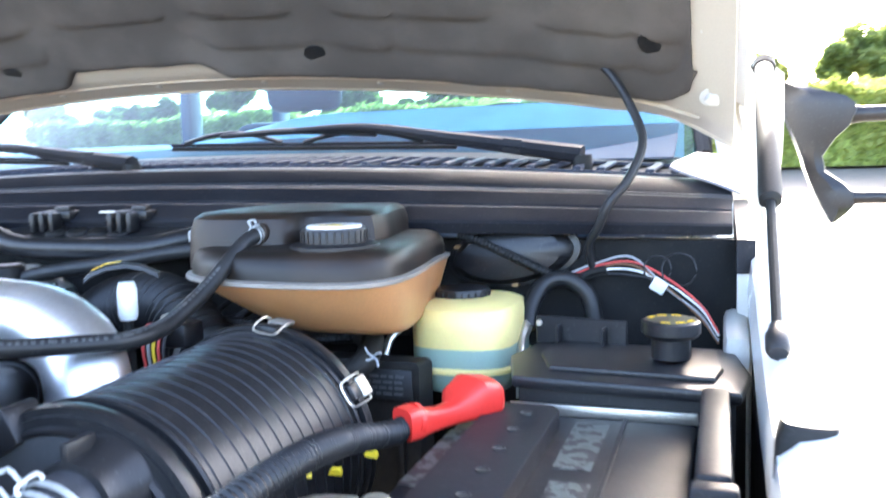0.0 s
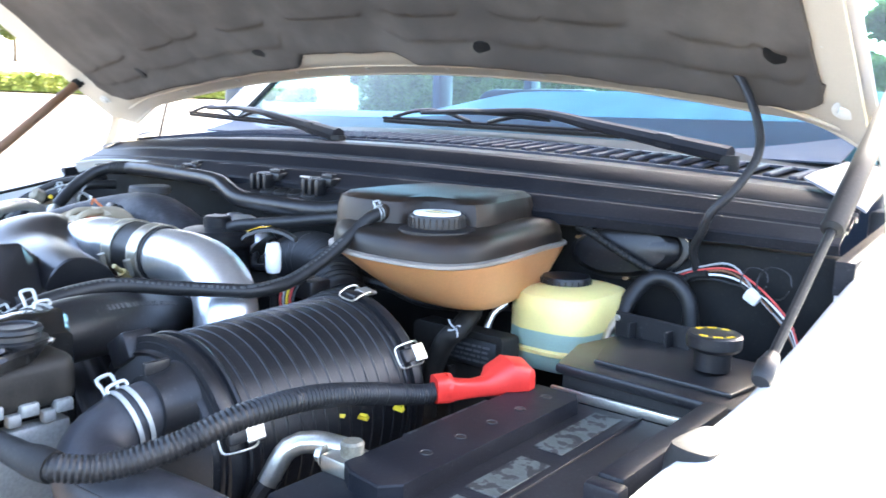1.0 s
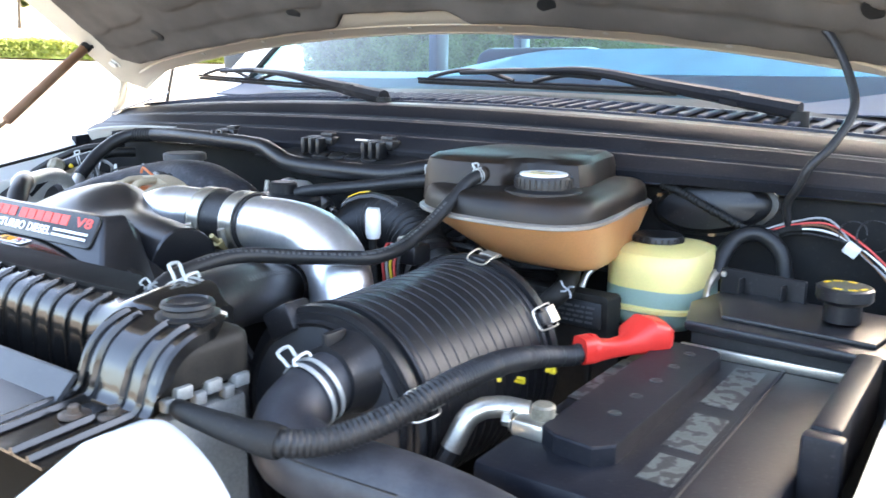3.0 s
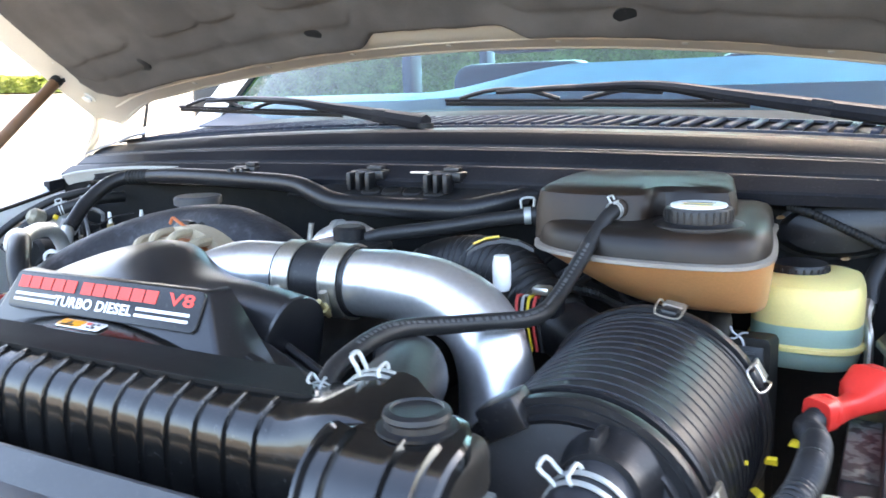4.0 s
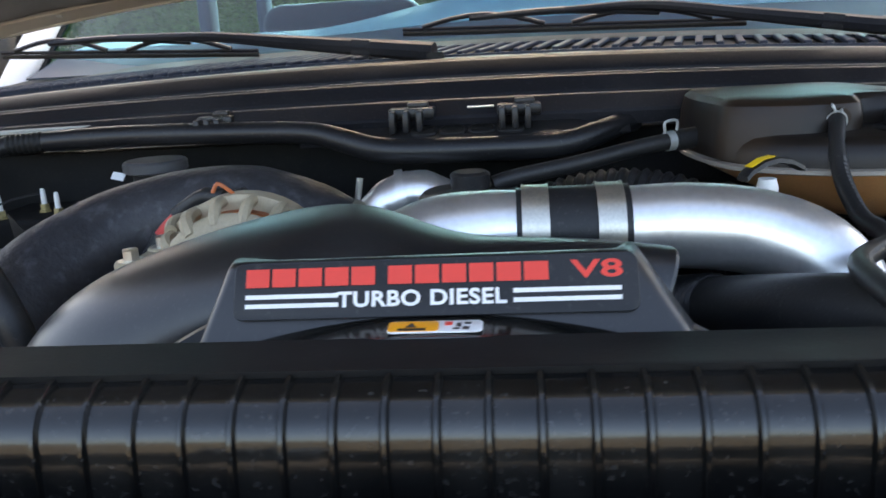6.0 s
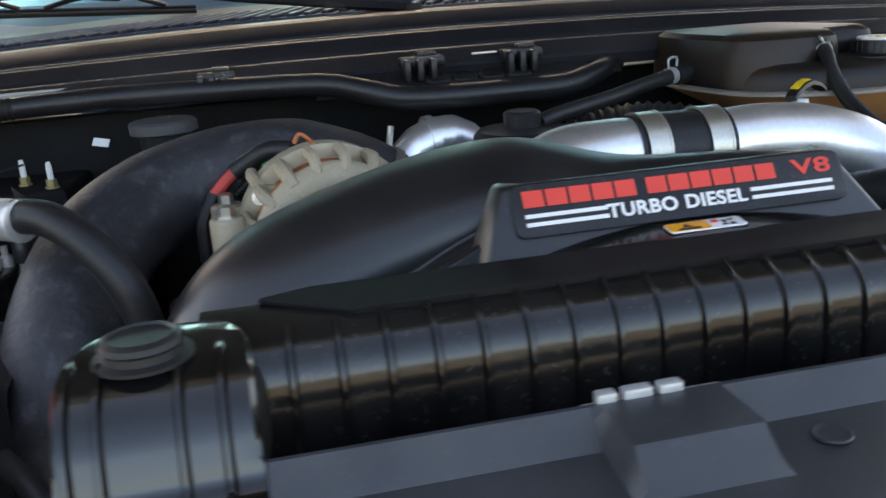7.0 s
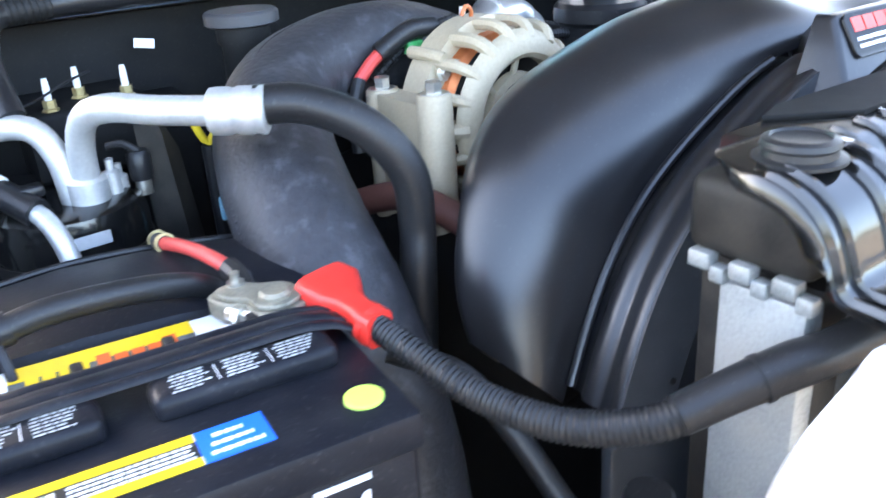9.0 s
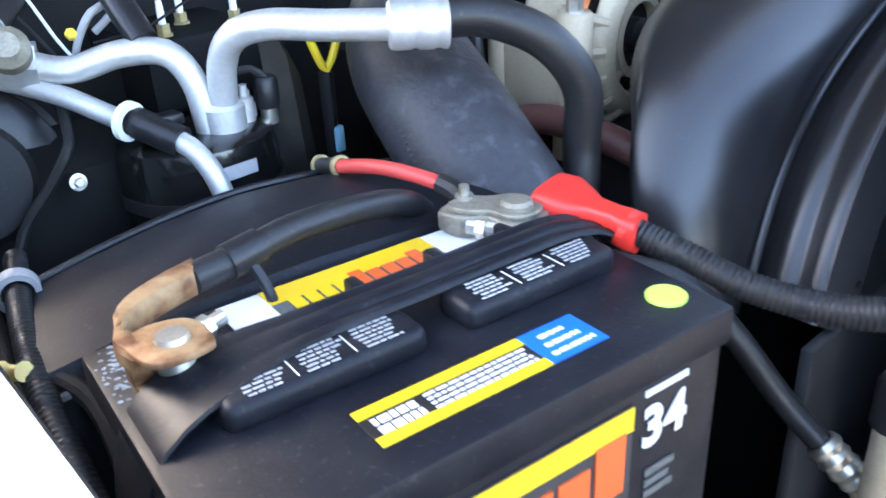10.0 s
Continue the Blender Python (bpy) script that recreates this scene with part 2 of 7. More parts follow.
def box(x0, x1, y0, y1, z0, z1, bevel=0.004, seg=2, m=None, bm=None):
    bm = bm or bmesh.new()
    mm = Matrix.Translation(((x0 + x1) / 2, (y0 + y1) / 2, (z0 + z1) / 2)) @ Matrix.Diagonal((abs(x1 - x0), abs(y1 - y0), abs(z1 - z0), 1))
    r = bmesh.ops.create_cube(bm, size=1, matrix=mm)
    vs = r["verts"]
    if bevel:
        es = list({e for v in vs for e in v.link_edges})
        b = bmesh.ops.bevel(bm, geom=es, offset=bevel, segments=seg, profile=0.5, affect="EDGES")
        vs = list({v for f in b["faces"] for v in f.verts} | {v for v in vs if v.is_valid})
    if m is not None:
        bmesh.ops.transform(bm, matrix=m, verts=vs)
    return bm


def spline(pts, step=0.008):
    """A smooth line through pts, sampled every step metres or so. Each point may carry a radius."""
    p = [np.array(q, float) for q in pts]
    p = [2 * p[0] - p[1]] + p + [2 * p[-1] - p[-2]]
    out = []
    for i in range(1, len(p) - 2):
        a, b, c, d = p[i - 1:i + 3]
        n = max(2, int(np.linalg.norm((c - b)[:3]) / step))
        for k in range(n):
            t = k / n
            out.append(0.5 * ((2 * b) + (-a + c) * t + (2 * a - 5 * b + 4 * c - d) * t * t + (-a + 3 * b - 3 * c + d) * t ** 3))
    out.append(p[-2])
    return out


def rings(bm, loops, close=True, caps=True):
    vs = [[bm.verts.new(p) for p in loop] for loop in loops]
    n = len(vs[0])
    for a, b in zip(vs, vs[1:]):
        for i in range(n if close else n - 1):
            j = (i + 1) % n
            bm.faces.new((a[i], a[j], b[j], b[i]))
    if caps and close:
        bm.faces.new(vs[0][::-1])
        bm.faces.new(vs[-1])
    return bm


def tube(pts, r=0.01, seg=14, step=0.008, wave=None, bm=None, caps=True):
    """A hose along pts; wave=(pitch, depth) corrugates it."""
    bm = bm or bmesh.new()
    four = [tuple(p) if len(p) == 4 else (*p, r) for p in pts]
    line = spline(four, wave[0] / 4 if wave else step)
    c = [V([float(k) for k in p[:3]]) for p in line]
    up, loops, run = None, [], 0.0
    for i, q in enumerate(c):
        d = (c[min(i + 1, len(c) - 1)] - c[max(i - 1, 0)]).normalized()
        if up is None:
            up = d.orthogonal().normalized()
        up = (up - d * up.dot(d)).normalized()
        side = d.cross(up)
        if i:
            run += (q - c[i - 1]).length
        rad = float(line[i][3]) + (wave[1] * (0.5 - 0.5 * math.cos(2 * math.pi * run / wave[0])) if wave else 0)
        loops.append([q + rad * (math.cos(a) * up + math.sin(a) * side) for a in (2 * math.pi * k / seg for k in range(seg))])
    return rings(bm, loops, caps=caps)


def lathe(profile, m=None, seg=32, bm=None, caps=True):
    """Turns (radius, height) pairs about z, then places the body by m."""
    bm = bm or bmesh.new()
    m = m or Matrix()
    return rings(bm, [[m @ V((r * math.cos(2 * math.pi * k / seg), r * math.sin(2 * math.pi * k / seg), h)) for k in range(seg)] for r, h in profile], caps=caps)


def aim(at, to):
    """Places z along the way from at to to."""
    return Matrix.Translation(at) @ (V(to) - V(at)).to_track_quat("Z", "Y").to_matrix().to_4x4()


def loft(polys, bm=None, caps=True):
    return rings(bm or bmesh.new(), [[V(p) for p in poly] for poly in polys], caps=caps)


def smooth_poly(pts, n=4):
    """Rounds a closed plan outline."""
    p = [np.array(q, float) for q in pts]
    out = []
    for i in range(len(p)):
        a, b, c, d = (p[(i + k - 1) % len(p)] for k in range(4))
        for k in range(n):
            t = k / n
            out.append(0.5 * ((2 * b) + (-a + c) * t + (2 * a - 5 * b + 4 * c - d) * t * t + (-a + 3 * b - 3 * c + d) * t ** 3))
    return out


def scaled(poly, s, z, c=None, dx=0, dy=0):
    c = np.mean(poly, axis=0) if c is None else np.array(c)
    return [((q[0] - c[0]) * s + c[0] + dx, (q[1] - c[1]) * s + c[1] + dy, z) for q in poly]


def prism(poly, z0, z1, bevel=0.003, bm=None, m=None):
    """A plate of the plan outline poly with softened edges."""
    bm = bm or bmesh.new()
    c = np.mean(poly, axis=0)
    k = bevel / max(1e-6, float(np.mean([np.hypot(*(np.array(q) - c)) for q in poly])))
    lv = [(1 - k, z0), (1, z0 + bevel), (1, z1 - bevel), (1 - k * 0.4, z1 - bevel * 0.3), (1 - k, z1)]
    return rings(bm, [[(m or Matrix()) @ V(p) for p in scaled(poly, s, z, c)] for s, z in lv])


def sheet(grid, thick=0.002, bm=None):
    """A shell over a grid of points, thickened along its normals."""
    bm = bm or bmesh.new()
    vs = [[bm.verts.new(p) for p in row] for row in grid]
    fs = []
    for a, b in zip(vs, vs[1:]):
        for i in range(len(a) - 1):
            fs.append(bm.faces.new((a[i], a[i + 1], b[i + 1], b[i])))
    if thick:
        bmesh.ops.recalc_face_normals(bm, faces=fs)
        bmesh.ops.solidify(bm, geom=fs, thickness=thick)
    return bm


def ring_band(at, to, r, width, thick=0.0015, seg=36, bm=None):
    m = aim(at, to)
    prof = [(r, -width / 2), (r + thick, -width / 2), (r + thick, width / 2), (r, width / 2)]
    bm = bm or bmesh.new()
    loops = [[m @ V((q * math.cos(2 * math.pi * k / seg), q * math.sin(2 * math.pi * k / seg), h)) for q, h in prof] for k in range(seg)]
    return rings(bm, loops + [loops[0]], caps=False)


def hexbolt(at, to, r=0.007, h=0.006, bm=None):
    bm = lathe([(r * 1.6, 0), (r * 1.6, 0.0015), (r * 1.02, 0.0017)], aim(at, to), 20, bm)
    return lathe([(r, 0.0016), (r, h), (r * 0.8, h + 0.001)], aim(at, to), 6, bm)


def letters(text, size, m, depth=0.0004, font_scale=(1, 1), spacing=1.0, bold=0.0):
    cu = bpy.data.curves.new("letters", "FONT")
    cu.body, cu.size, cu.extrude, cu.space_character = text, size, depth, spacing
    cu.offset = bold
    cu.align_x, cu.align_y = "CENTER", "CENTER"
    ob = bpy.data.objects.new("letters", cu)
    scene.collection.objects.link(ob)
    bpy.context.view_layer.update()
    me = bpy.data.meshes.new_from_object(ob.evaluated_get(bpy.context.evaluated_depsgraph_get()))
    bpy.data.objects.remove(ob)
    bm = bmesh.new()
    bm.from_mesh(me)
    bpy.data.meshes.remove(me)
    bmesh.ops.transform(bm, matrix=m @ Matrix.Diagonal((*font_scale, 1, 1)), verts=bm.verts)
    return bm


MID = -0.75  # the truck's centre line


def bow(x, k):
    return k * (x - MID) ** 2


# ---- ground and surroundings ----
def rise(x, y=0.0):
    """The ground climbs gently beyond the pavement, to the passenger's side and behind the truck."""
    u, v = max(0.0, -x - 5.0), max(0.0, y - 16.0)
    return max(min(0.069 * u, 2.2) + max(0.0, min(u - 33.0, 24.0)) * 0.11, min(0.1 * v, 2.2))


def ground_sheet():
    xs = [-2500, -300, -90, -62, -56, -50, -44, -38, -34, -30, -25, -20, -15, -10, -7, -5, -3, 2, 8, 20, 60, 300, 2500]
    ys = [-2500, -300, -60, -20, -8, -3, 2, 8, 14, 16, 18, 20, 23, 26, 29, 32, 38, 60, 300, 2500]
    return sheet([[(x, y, rise(x, y)) for x in xs] for y in ys], 0)


solid("ground", ground_sheet(), ASPHALT, "worn brown-grey pavement under the truck", "ground", kind="structure")
bm = sheet([[(x, y, rise(x, y) + 0.03) for x in (2.2, 5, 12, 30)] for y in (0, 3, 8, 16, 18, 20)], 0.02)
solid("lawn", bm, GRASS, "mown sunlit grass beside the pavement", "lawn", kind="structure")


def foliage(rng, count, place, size):
    """Many small bent leaves, each two triangles folded along the midrib."""
    verts, faces = [], []
    for _ in range(count):
        c = V(place(rng))
        q = Euler((rng.uniform(-1.3, 1.3), rng.uniform(-1.3, 1.3), rng.uniform(0, 6.28))).to_matrix()
        s = size * rng.uniform(0.6, 1.5)
        i = len(verts)
        for p in ((-0.5, 0, 0.15), (0, -0.9, 0), (0.5, 0, 0.15), (0, 0.9, 0)):
            verts.append(c + q @ (Vector(p) * s))
        faces += [(i, i + 1, i + 3), (i + 1, i + 2, i + 3)]
    me = bpy.data.meshes.new("foliage")
    me.from_pydata(verts, [], faces)
    bm = bmesh.new()
    bm.from_mesh(me)
    bpy.data.meshes.remove(me)
    return bm


def hedge(x0, x1, y0, y1, h, n, seed, label, leaf=LEAF, size=0.075):
    rng = random.Random(seed)
    base = rise((x0 + x1) / 2, (y0 + y1) / 2)

    def top(x, y):
        return h * (0.84 + 0.14 * noise.noise((x * 0.4, y * 0.4, seed)) + 0.06 * noise.noise((x * 1.7, y * 1.7, seed)))

    def place(r):
        x, y = r.uniform(x0, x1), r.uniform(y0, y1)
        pick = r.random()
        if pick < 0.4:
            return x, y, base + top(x, y) * (1.0 + r.gauss(0, 0.035))
        out = abs(r.gauss(0, 0.06)) + 0.1
        if pick < 0.4 + 0.6 * (x1 - x0) / (x1 - x0 + y1 - y0):
            y = y0 - out + 0.1 if r.random() < 0.6 else y1 + out - 0.1
        else:
            x = x0 - out + 0.1 if r.random() < 0.5 else x1 + out - 0.1
        return x, y, base + top(x, y) * r.random() ** 0.8

    ob = thing("hedge", label, "hedge", ((x0 + x1) / 2, (y0 + y1) / 2, base), "hedges round the pavement")
    nx, ny = max(2, int((x1 - x0) / 0.4)), max(2, int((y1 - y0) / 0.4))
    rows = []
    for i in range(nx + 1):
        x = x0 + (x1 - x0) * i / nx
        row = []
        for j in range(ny + 1):
            y = y0 + (y1 - y0) * j / ny
            edge = i in (0, nx) or j in (0, ny)
            row.append((x + rng.uniform(-0.1, 0.1), y + rng.uniform(-0.1, 0.1), base + (top(x, y) * 0.97 if not edge else 0)))
        rows.append(row)
    part("core", sheet(rows, 0), CORE if leaf is LEAF else leaf, ob, smooth=0)
    part("leaves", foliage(rng, n, place, size), leaf, ob, smooth=0)


hedge(-26, 20, 27, 29, 2.7, 60000, 1, "long clipped green hedge in bright sun", LEAF, 0.1)
hedge(-38.5, -36.5, -14, 34, 0.9, 26000, 2, "low clipped hedge along the pavement", LEAF, 0.11)
# The last one is out of view, added as a tan band for glossy parts.
hedge(-16, 14, -13, -11.5, 1.2, 9000, 4, "dry brown hedge across the pavement, unseen, added for tan reflections", DRYLEAF)


def tree(x, y, h, seed):
    rng = random.Random(seed)
    g0 = rise(x, y)
    ob = thing("tree", "leafy green tree beyond the hedge", "tree", (x, y, g0), "trees round the pavement")
    part("trunk", tube([(x, y, g0, 0.17), (x + 0.1, y, g0 + h * 0.3, 0.13), (x, y + 0.1, g0 + h * 0.6, 0.08), (x, y, g0 + h * 0.85, 0.03)], 0.1, 10, 0.3), BARK, ob)
    limbs = bmesh.new()
    cl = []
    for k in range(9):
        a, z = rng.uniform(0, 6.28), g0 + h * rng.uniform(0.3, 0.75)
        r = h * rng.uniform(0.18, 0.33)
        e = (x + r * math.cos(a), y + r * math.sin(a), z + r * rng.uniform(0.3, 0.8))
        tube([(x, y, z, 0.06), ((x + e[0]) / 2, (y + e[1]) / 2, z + r * 0.3, 0.04), (*e, 0.015)], 0.03, 6, 0.3, bm=limbs)
        cl.append((e, h * rng.uniform(0.09, 0.17)))
    cl.append(((x, y, g0 + h * 0.85), h * 0.16))
    part("limbs", limbs, BARK, ob)

    def place(r):
        c, s = r.choice(cl)
        d = V((r.gauss(0, 1), r.gauss(0, 1), r.gauss(0, 0.8))).normalized() * s * (r.random() ** 0.4)
        return V(c) + d

    part("crown", foliage(rng, 7000, place, 0.15), TREELEAF, ob, smooth=0)


spots = [(-58, 16, 4.6), (-58, 22, 3.2), (-59, 27, 4.6), (-57, 9, 5), (-60, 33, 4), (-57, 2, 4.5)]
rngt = random.Random(3)
spots += [(-30 + 3.1 * k + rngt.uniform(-0.8, 0.8), 32 + rngt.uniform(-1, 2), rngt.uniform(2.9, 4.4)) for k in range(16)]
for k, (tx, ty, hh) in enumerate(spots):
    tree(tx, ty, hh, 10 + k)

# ---- truck body ----
truck = thing("pickup_truck", "white pickup truck with its hood standing open", "truck", (MID, 1.4, 0.0))


def fender(side):
    """side +1: driver's, -1: passenger's."""
    xi, xo = MID + side * (0.897 + 0.008 * side), MID + side * 1.02
    ys = [-0.05, 0.15, 0.35, 0.55, 0.75, 0.95, 1.08, 1.18, 1.3, 1.42, 1.55]
    zt = [1.24, 1.34, 1.39, 1.415, 1.428, 1.438, 1.456, 1.475, 1.495, 1.51, 1.53]
    g = []
    for y, z in zip(ys, zt):
        nose = max(0, 0.35 - y) * 0.12
        a, b = xi - side * 0.0, xo - side * nose
        g.append([(a - side * 0.004, y, z - 0.05), (a, y, z - 0.012), (a + side * 0.012, y, z), (a + side * 0.06, y, z + 0.012), (b - side * 0.03, y, z + 0.006),
                  (b - side * 0.006, y, z - 0.025), (b + side * 0.012, y, z - 0.12), (b + side * 0.02, y, z - 0.4), (b, y, 0.75)])
    return sheet(g, 0.003)


for side in (1, -1):
    part("fender", fender(side), WHITE, truck, "glossy white painted fender")
    x = MID + side * 0.915
    part("inner_apron", box(x - 0.012, x + 0.012, 0.2, 1.42, 0.55, 1.37, 0.004), DEEP, truck, "grimy black inner fender")
    part("apron_top", box(x - side * 0.04, x - side * 0.012, 1.14 if side > 0 else 0.98, 1.4, 1.22, 1.415, 0.01), OFFWHITE, truck, "grimy white inner fender top")
    part("door_shell", box(MID + side * 0.97, MID + side * 0.995, 1.55, 2.6, 0.75, 1.5, 0.01), WHITE, truck)

    wx = MID + side * 0.912
    wx, wz = wx + 0.007, -0.003
    stop = smooth_poly([(wx - 0.014, 0.775), (wx + 0.02, 0.77), (wx + 0.022, 0.805), (wx + 0.016, 0.835), (wx - 0.008, 0.835), (wx - 0.015, 0.805)], 4)
    part("bump_stop", loft([scaled(stop, 0.95, 1.4 + wz), scaled(stop, 0.9, 1.43 + wz), scaled(stop, 0.8, 1.441 + wz, None, 0.002, 0), scaled(stop, 0.5, 1.444 + wz, None, 0.003, 0)]), MATTE, truck, "black rubber bump stop")

for side in (1, -1):
    for wy in (0.72, 4.3):
        c = V((MID + side * 0.86, wy, 0.4))
        ty = part("wheel", lathe([(0.23, -0.11), (0.36, -0.125), (0.393, -0.1), (0.4, -0.05), (0.4, 0.05), (0.393, 0.1), (0.36, 0.125), (0.23, 0.11)], aim(c, c + V((side, 0, 0))), 40), RUBBER, truck, "black tyre")
        part("rim", lathe([(0.235, 0.06), (0.235, 0.1), (0.2, 0.09), (0.07, 0.05), (0.06, 0.09), (0.02, 0.095)], aim(c, c + V((side, 0, 0))), 32), ALU, ty, "steel wheel rim")
part("cargo_bed", box(MID - 0.95, MID + 0.95, 3.4, 5.4, 0.75, 1.45, 0.03), WHITE, truck, "white cargo bed")
part("chassis", box(MID - 0.5, MID + 0.5, 0.3, 5.2, 0.42, 0.56, 0.02), DEEP, truck)
# firewall, floor of the bay, cab
part("firewall", box(-1.66, 0.16, 1.305, 1.33, 0.5, 1.5, 0.004), DEEP, truck, "black insulated firewall")
RAIL = [(-1.6, 1.275, 1.515), (-1.56, 1.275, 1.523), (-1.47, 1.272, 1.532), (-1.38, 1.274, 1.537), (-1.25, 1.27, 1.539), (-1.12, 1.262, 1.5395), (-0.95, 1.25, 1.54), (-0.7, 1.246, 1.54), (-0.5, 1.25, 1.538)]
rl = spline(RAIL, 0.02)
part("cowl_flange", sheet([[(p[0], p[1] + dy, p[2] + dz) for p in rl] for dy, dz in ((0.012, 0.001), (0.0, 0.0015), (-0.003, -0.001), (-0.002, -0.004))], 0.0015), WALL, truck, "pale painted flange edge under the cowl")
part("firewall_rail", sheet([[(p[0], p[1] + dy, p[2] + dz) for p in rl if p[0] < -1.15] for dy, dz in ((0.004, -0.003), (0.008, -0.012), (0.014, -0.02))], 0.002), WALL, truck, "grimy off-white painted panel under the cowl, darkened for shade")
part("bay_floor", box(-1.66, 0.16, 0.25, 1.3, 0.55, 0.6, 0.01), DEEP, truck, "dark frame and suspension below the engine")


def cowl_line(y, z, ky, kz, x):
    return V((x, y + bow(x, ky), z - bow(x, kz)))


XS = [MID + 0.885 * (i / 24 - 1) for i in range(49)]


def drop(z):
    """The upper rows fall away towards the ends more than the lower lip."""
    return 0.012 + 0.036 * max(0.0, min(1.0, (z - 1.515) / 0.085))


prof = [(1.232, 1.514), (1.226, 1.53), (1.229, 1.534), (1.254, 1.552), (1.259, 1.5535), (1.262, 1.5495), (1.266, 1.5505), (1.27, 1.557), (1.291, 1.574), (1.296, 1.5755), (1.299, 1.567), (1.308, 1.568),
        (1.311, 1.581), (1.316, 1.586), (1.336, 1.599), (1.345, 1.602), (1.36, 1.603), (1.40, 1.603)]
part("cowl_panel", sheet([[cowl_line(y, z, 0.09, drop(z), x) for x in XS] for y, z in prof], 0.003), COWL, truck, "weathered dark grey cowl panel", smooth=12)
part("hood_seal", tube([cowl_line(1.303, 1.572, 0.09, drop(1.572), x) for x in XS[::3]], 0.006, 10), SEAL, truck, "soft black rubber seal")
part("cowl_deck", sheet([[cowl_line(y, z, 0.09, drop(z), x) for x in XS] for y, z in [(1.40, 1.597), (1.5, 1.612), (1.64, 1.63)]], 0.003), MATTE, truck)
x = MID - 0.85
while x < MID + 0.84:
    u = (x - MID + 0.85) / 1.69
    lean = 64 - 58 * min(1.0, u * 1.25)
    half = min(0.085, 0.04 / math.cos(radians(lean)))
    wide = 0.003 + 0.0035 * u
    b = box(-wide, wide, -half, half, -0.003, 0.0035, 0.0015, 1)
    bmesh.ops.transform(b, matrix=Matrix.Translation(cowl_line(1.462, 1.612, 0.09, 0.046, x)) @ pose(0, 0, 0, 6, 0, -lean), verts=b.verts)
    part("louvre_slat", b, SLAT, truck)
    x += 0.0175 + 0.018 * u
for y, w in ((1.415, 0.009), (1.515, 0.012)):
    part("louvre_rail", sheet([[cowl_line(y + dy, 1.612 + 0.12 * (y - 1.462), 0.09, 0.046, x) for x in XS] for dy in (-w, w)], 0.004), SLAT, truck)

for side in (1, -1):
    hx = MID + side * 0.93
    part("hinge_cover", loft([[(hx - 0.04, 1.275, z), (hx + 0.036, 1.275, z), (hx + 0.036, 1.6, z + 0.03), (hx - 0.04, 1.6, z + 0.03)] for z in (1.3, 1.45, 1.462)]), OFFWHITE, truck, "white painted ledge below the cowl")
    part("cowl_end", loft([[(hx - side * 0.041, 1.27, z), (hx - side * 0.02, 1.272, z), (hx - side * 0.02, 1.6, z + 0.03), (hx - side * 0.041, 1.6, z + 0.03)][::side] for z in (1.4625, 1.497, 1.502)]), COWL, truck, "dark grey plastic end of the cowl")
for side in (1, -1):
    part("cowl_corner", sheet([[(MID + side * (x - MID), y, z) for x, y, z in row] for row in (((0.055, 1.42, 1.587), (0.091, 1.40, 1.573), (0.118, 1.385, 1.564), (0.145, 1.37, 1.553)), ((0.056, 1.44, 1.59), (0.089, 1.45, 1.59), (0.118, 1.45, 1.582), (0.146, 1.45, 1.576)), ((0.056, 1.46, 1.592), (0.087, 1.50, 1.606), (0.118, 1.515, 1.602), (0.147, 1.52, 1.596)))], 0.003), CORNERSHADE, truck, "smooth white corner beside the cowl louvres, coloured grey for shade")
# windshield and cab
def shield_pt(x, v):
    s = (x - MID) / 0.86
    return V((x * (1 - 0.08 * v) + MID * 0.08 * v, 1.60 + 0.12 * s * s + 0.52 * v, 1.622 - 0.03 * s * s + 0.47 * v))


XW = [MID + 0.86 * (i / 12 - 1) for i in range(25)]
wind = part("windshield", sheet([[shield_pt(x, v / 6) for x in XW] for v in range(7)], 0.0), GLASS, truck, "blue tinted windshield glass")
wind.visible_shadow = False
for side in (1, -1):
    out = 0.04 if side > 0 else 0.0
    part("pillar", tube([(MID + side * (0.87 + out), 1.68, 1.54, 0.03 + out / 4), (MID + side * (0.86 + out), 1.74, 1.63, 0.03 + out / 4), (MID + side * 0.79, 2.25, 2.09, 0.03)], 0.03, 14), WHITE, truck)
    part("pillar_trim", tube([(MID + side * 0.845, 1.72, 1.6, 0.014), (MID + side * 0.77, 2.235, 2.08, 0.014)], 0.014, 8), MATTE, truck)
part("roof", box(MID - 0.905, MID + 0.905, 2.12, 3.3, 2.12, 2.17, 0.02), WHITE, truck)


def dash_rise(x):
    u = max(0.0, min(1.0, (x + 1.12) / 0.42))
    return 0.055 * u * u * (3 - 2 * u)


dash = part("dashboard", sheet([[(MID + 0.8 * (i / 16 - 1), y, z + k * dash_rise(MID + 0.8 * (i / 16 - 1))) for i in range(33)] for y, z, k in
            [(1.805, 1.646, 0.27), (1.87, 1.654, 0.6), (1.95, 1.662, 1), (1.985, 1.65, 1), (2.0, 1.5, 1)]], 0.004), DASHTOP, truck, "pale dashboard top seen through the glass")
# Extended rearwards: its dark colour stands for the hood's reflection low in the windshield.
part("defroster_reflection", sheet([[(MID + 0.8 * (i / 16 - 1), y, z + k * dash_rise(MID + 0.8 * (i / 16 - 1))) for i in range(33)] for y, z, k in [(1.62, 1.6, 0), (1.68, 1.615, 0), (1.745, 1.634, 0.05), (1.803, 1.645, 0.27)]], 0.003), DASH, dash, "dark defroster panel that also stands for the hood reflected in the glass")
part("cab_floor", box(MID - 0.85, MID + 0.85, 1.75, 3.3, 0.7, 0.75, 0.01), DASH, truck)
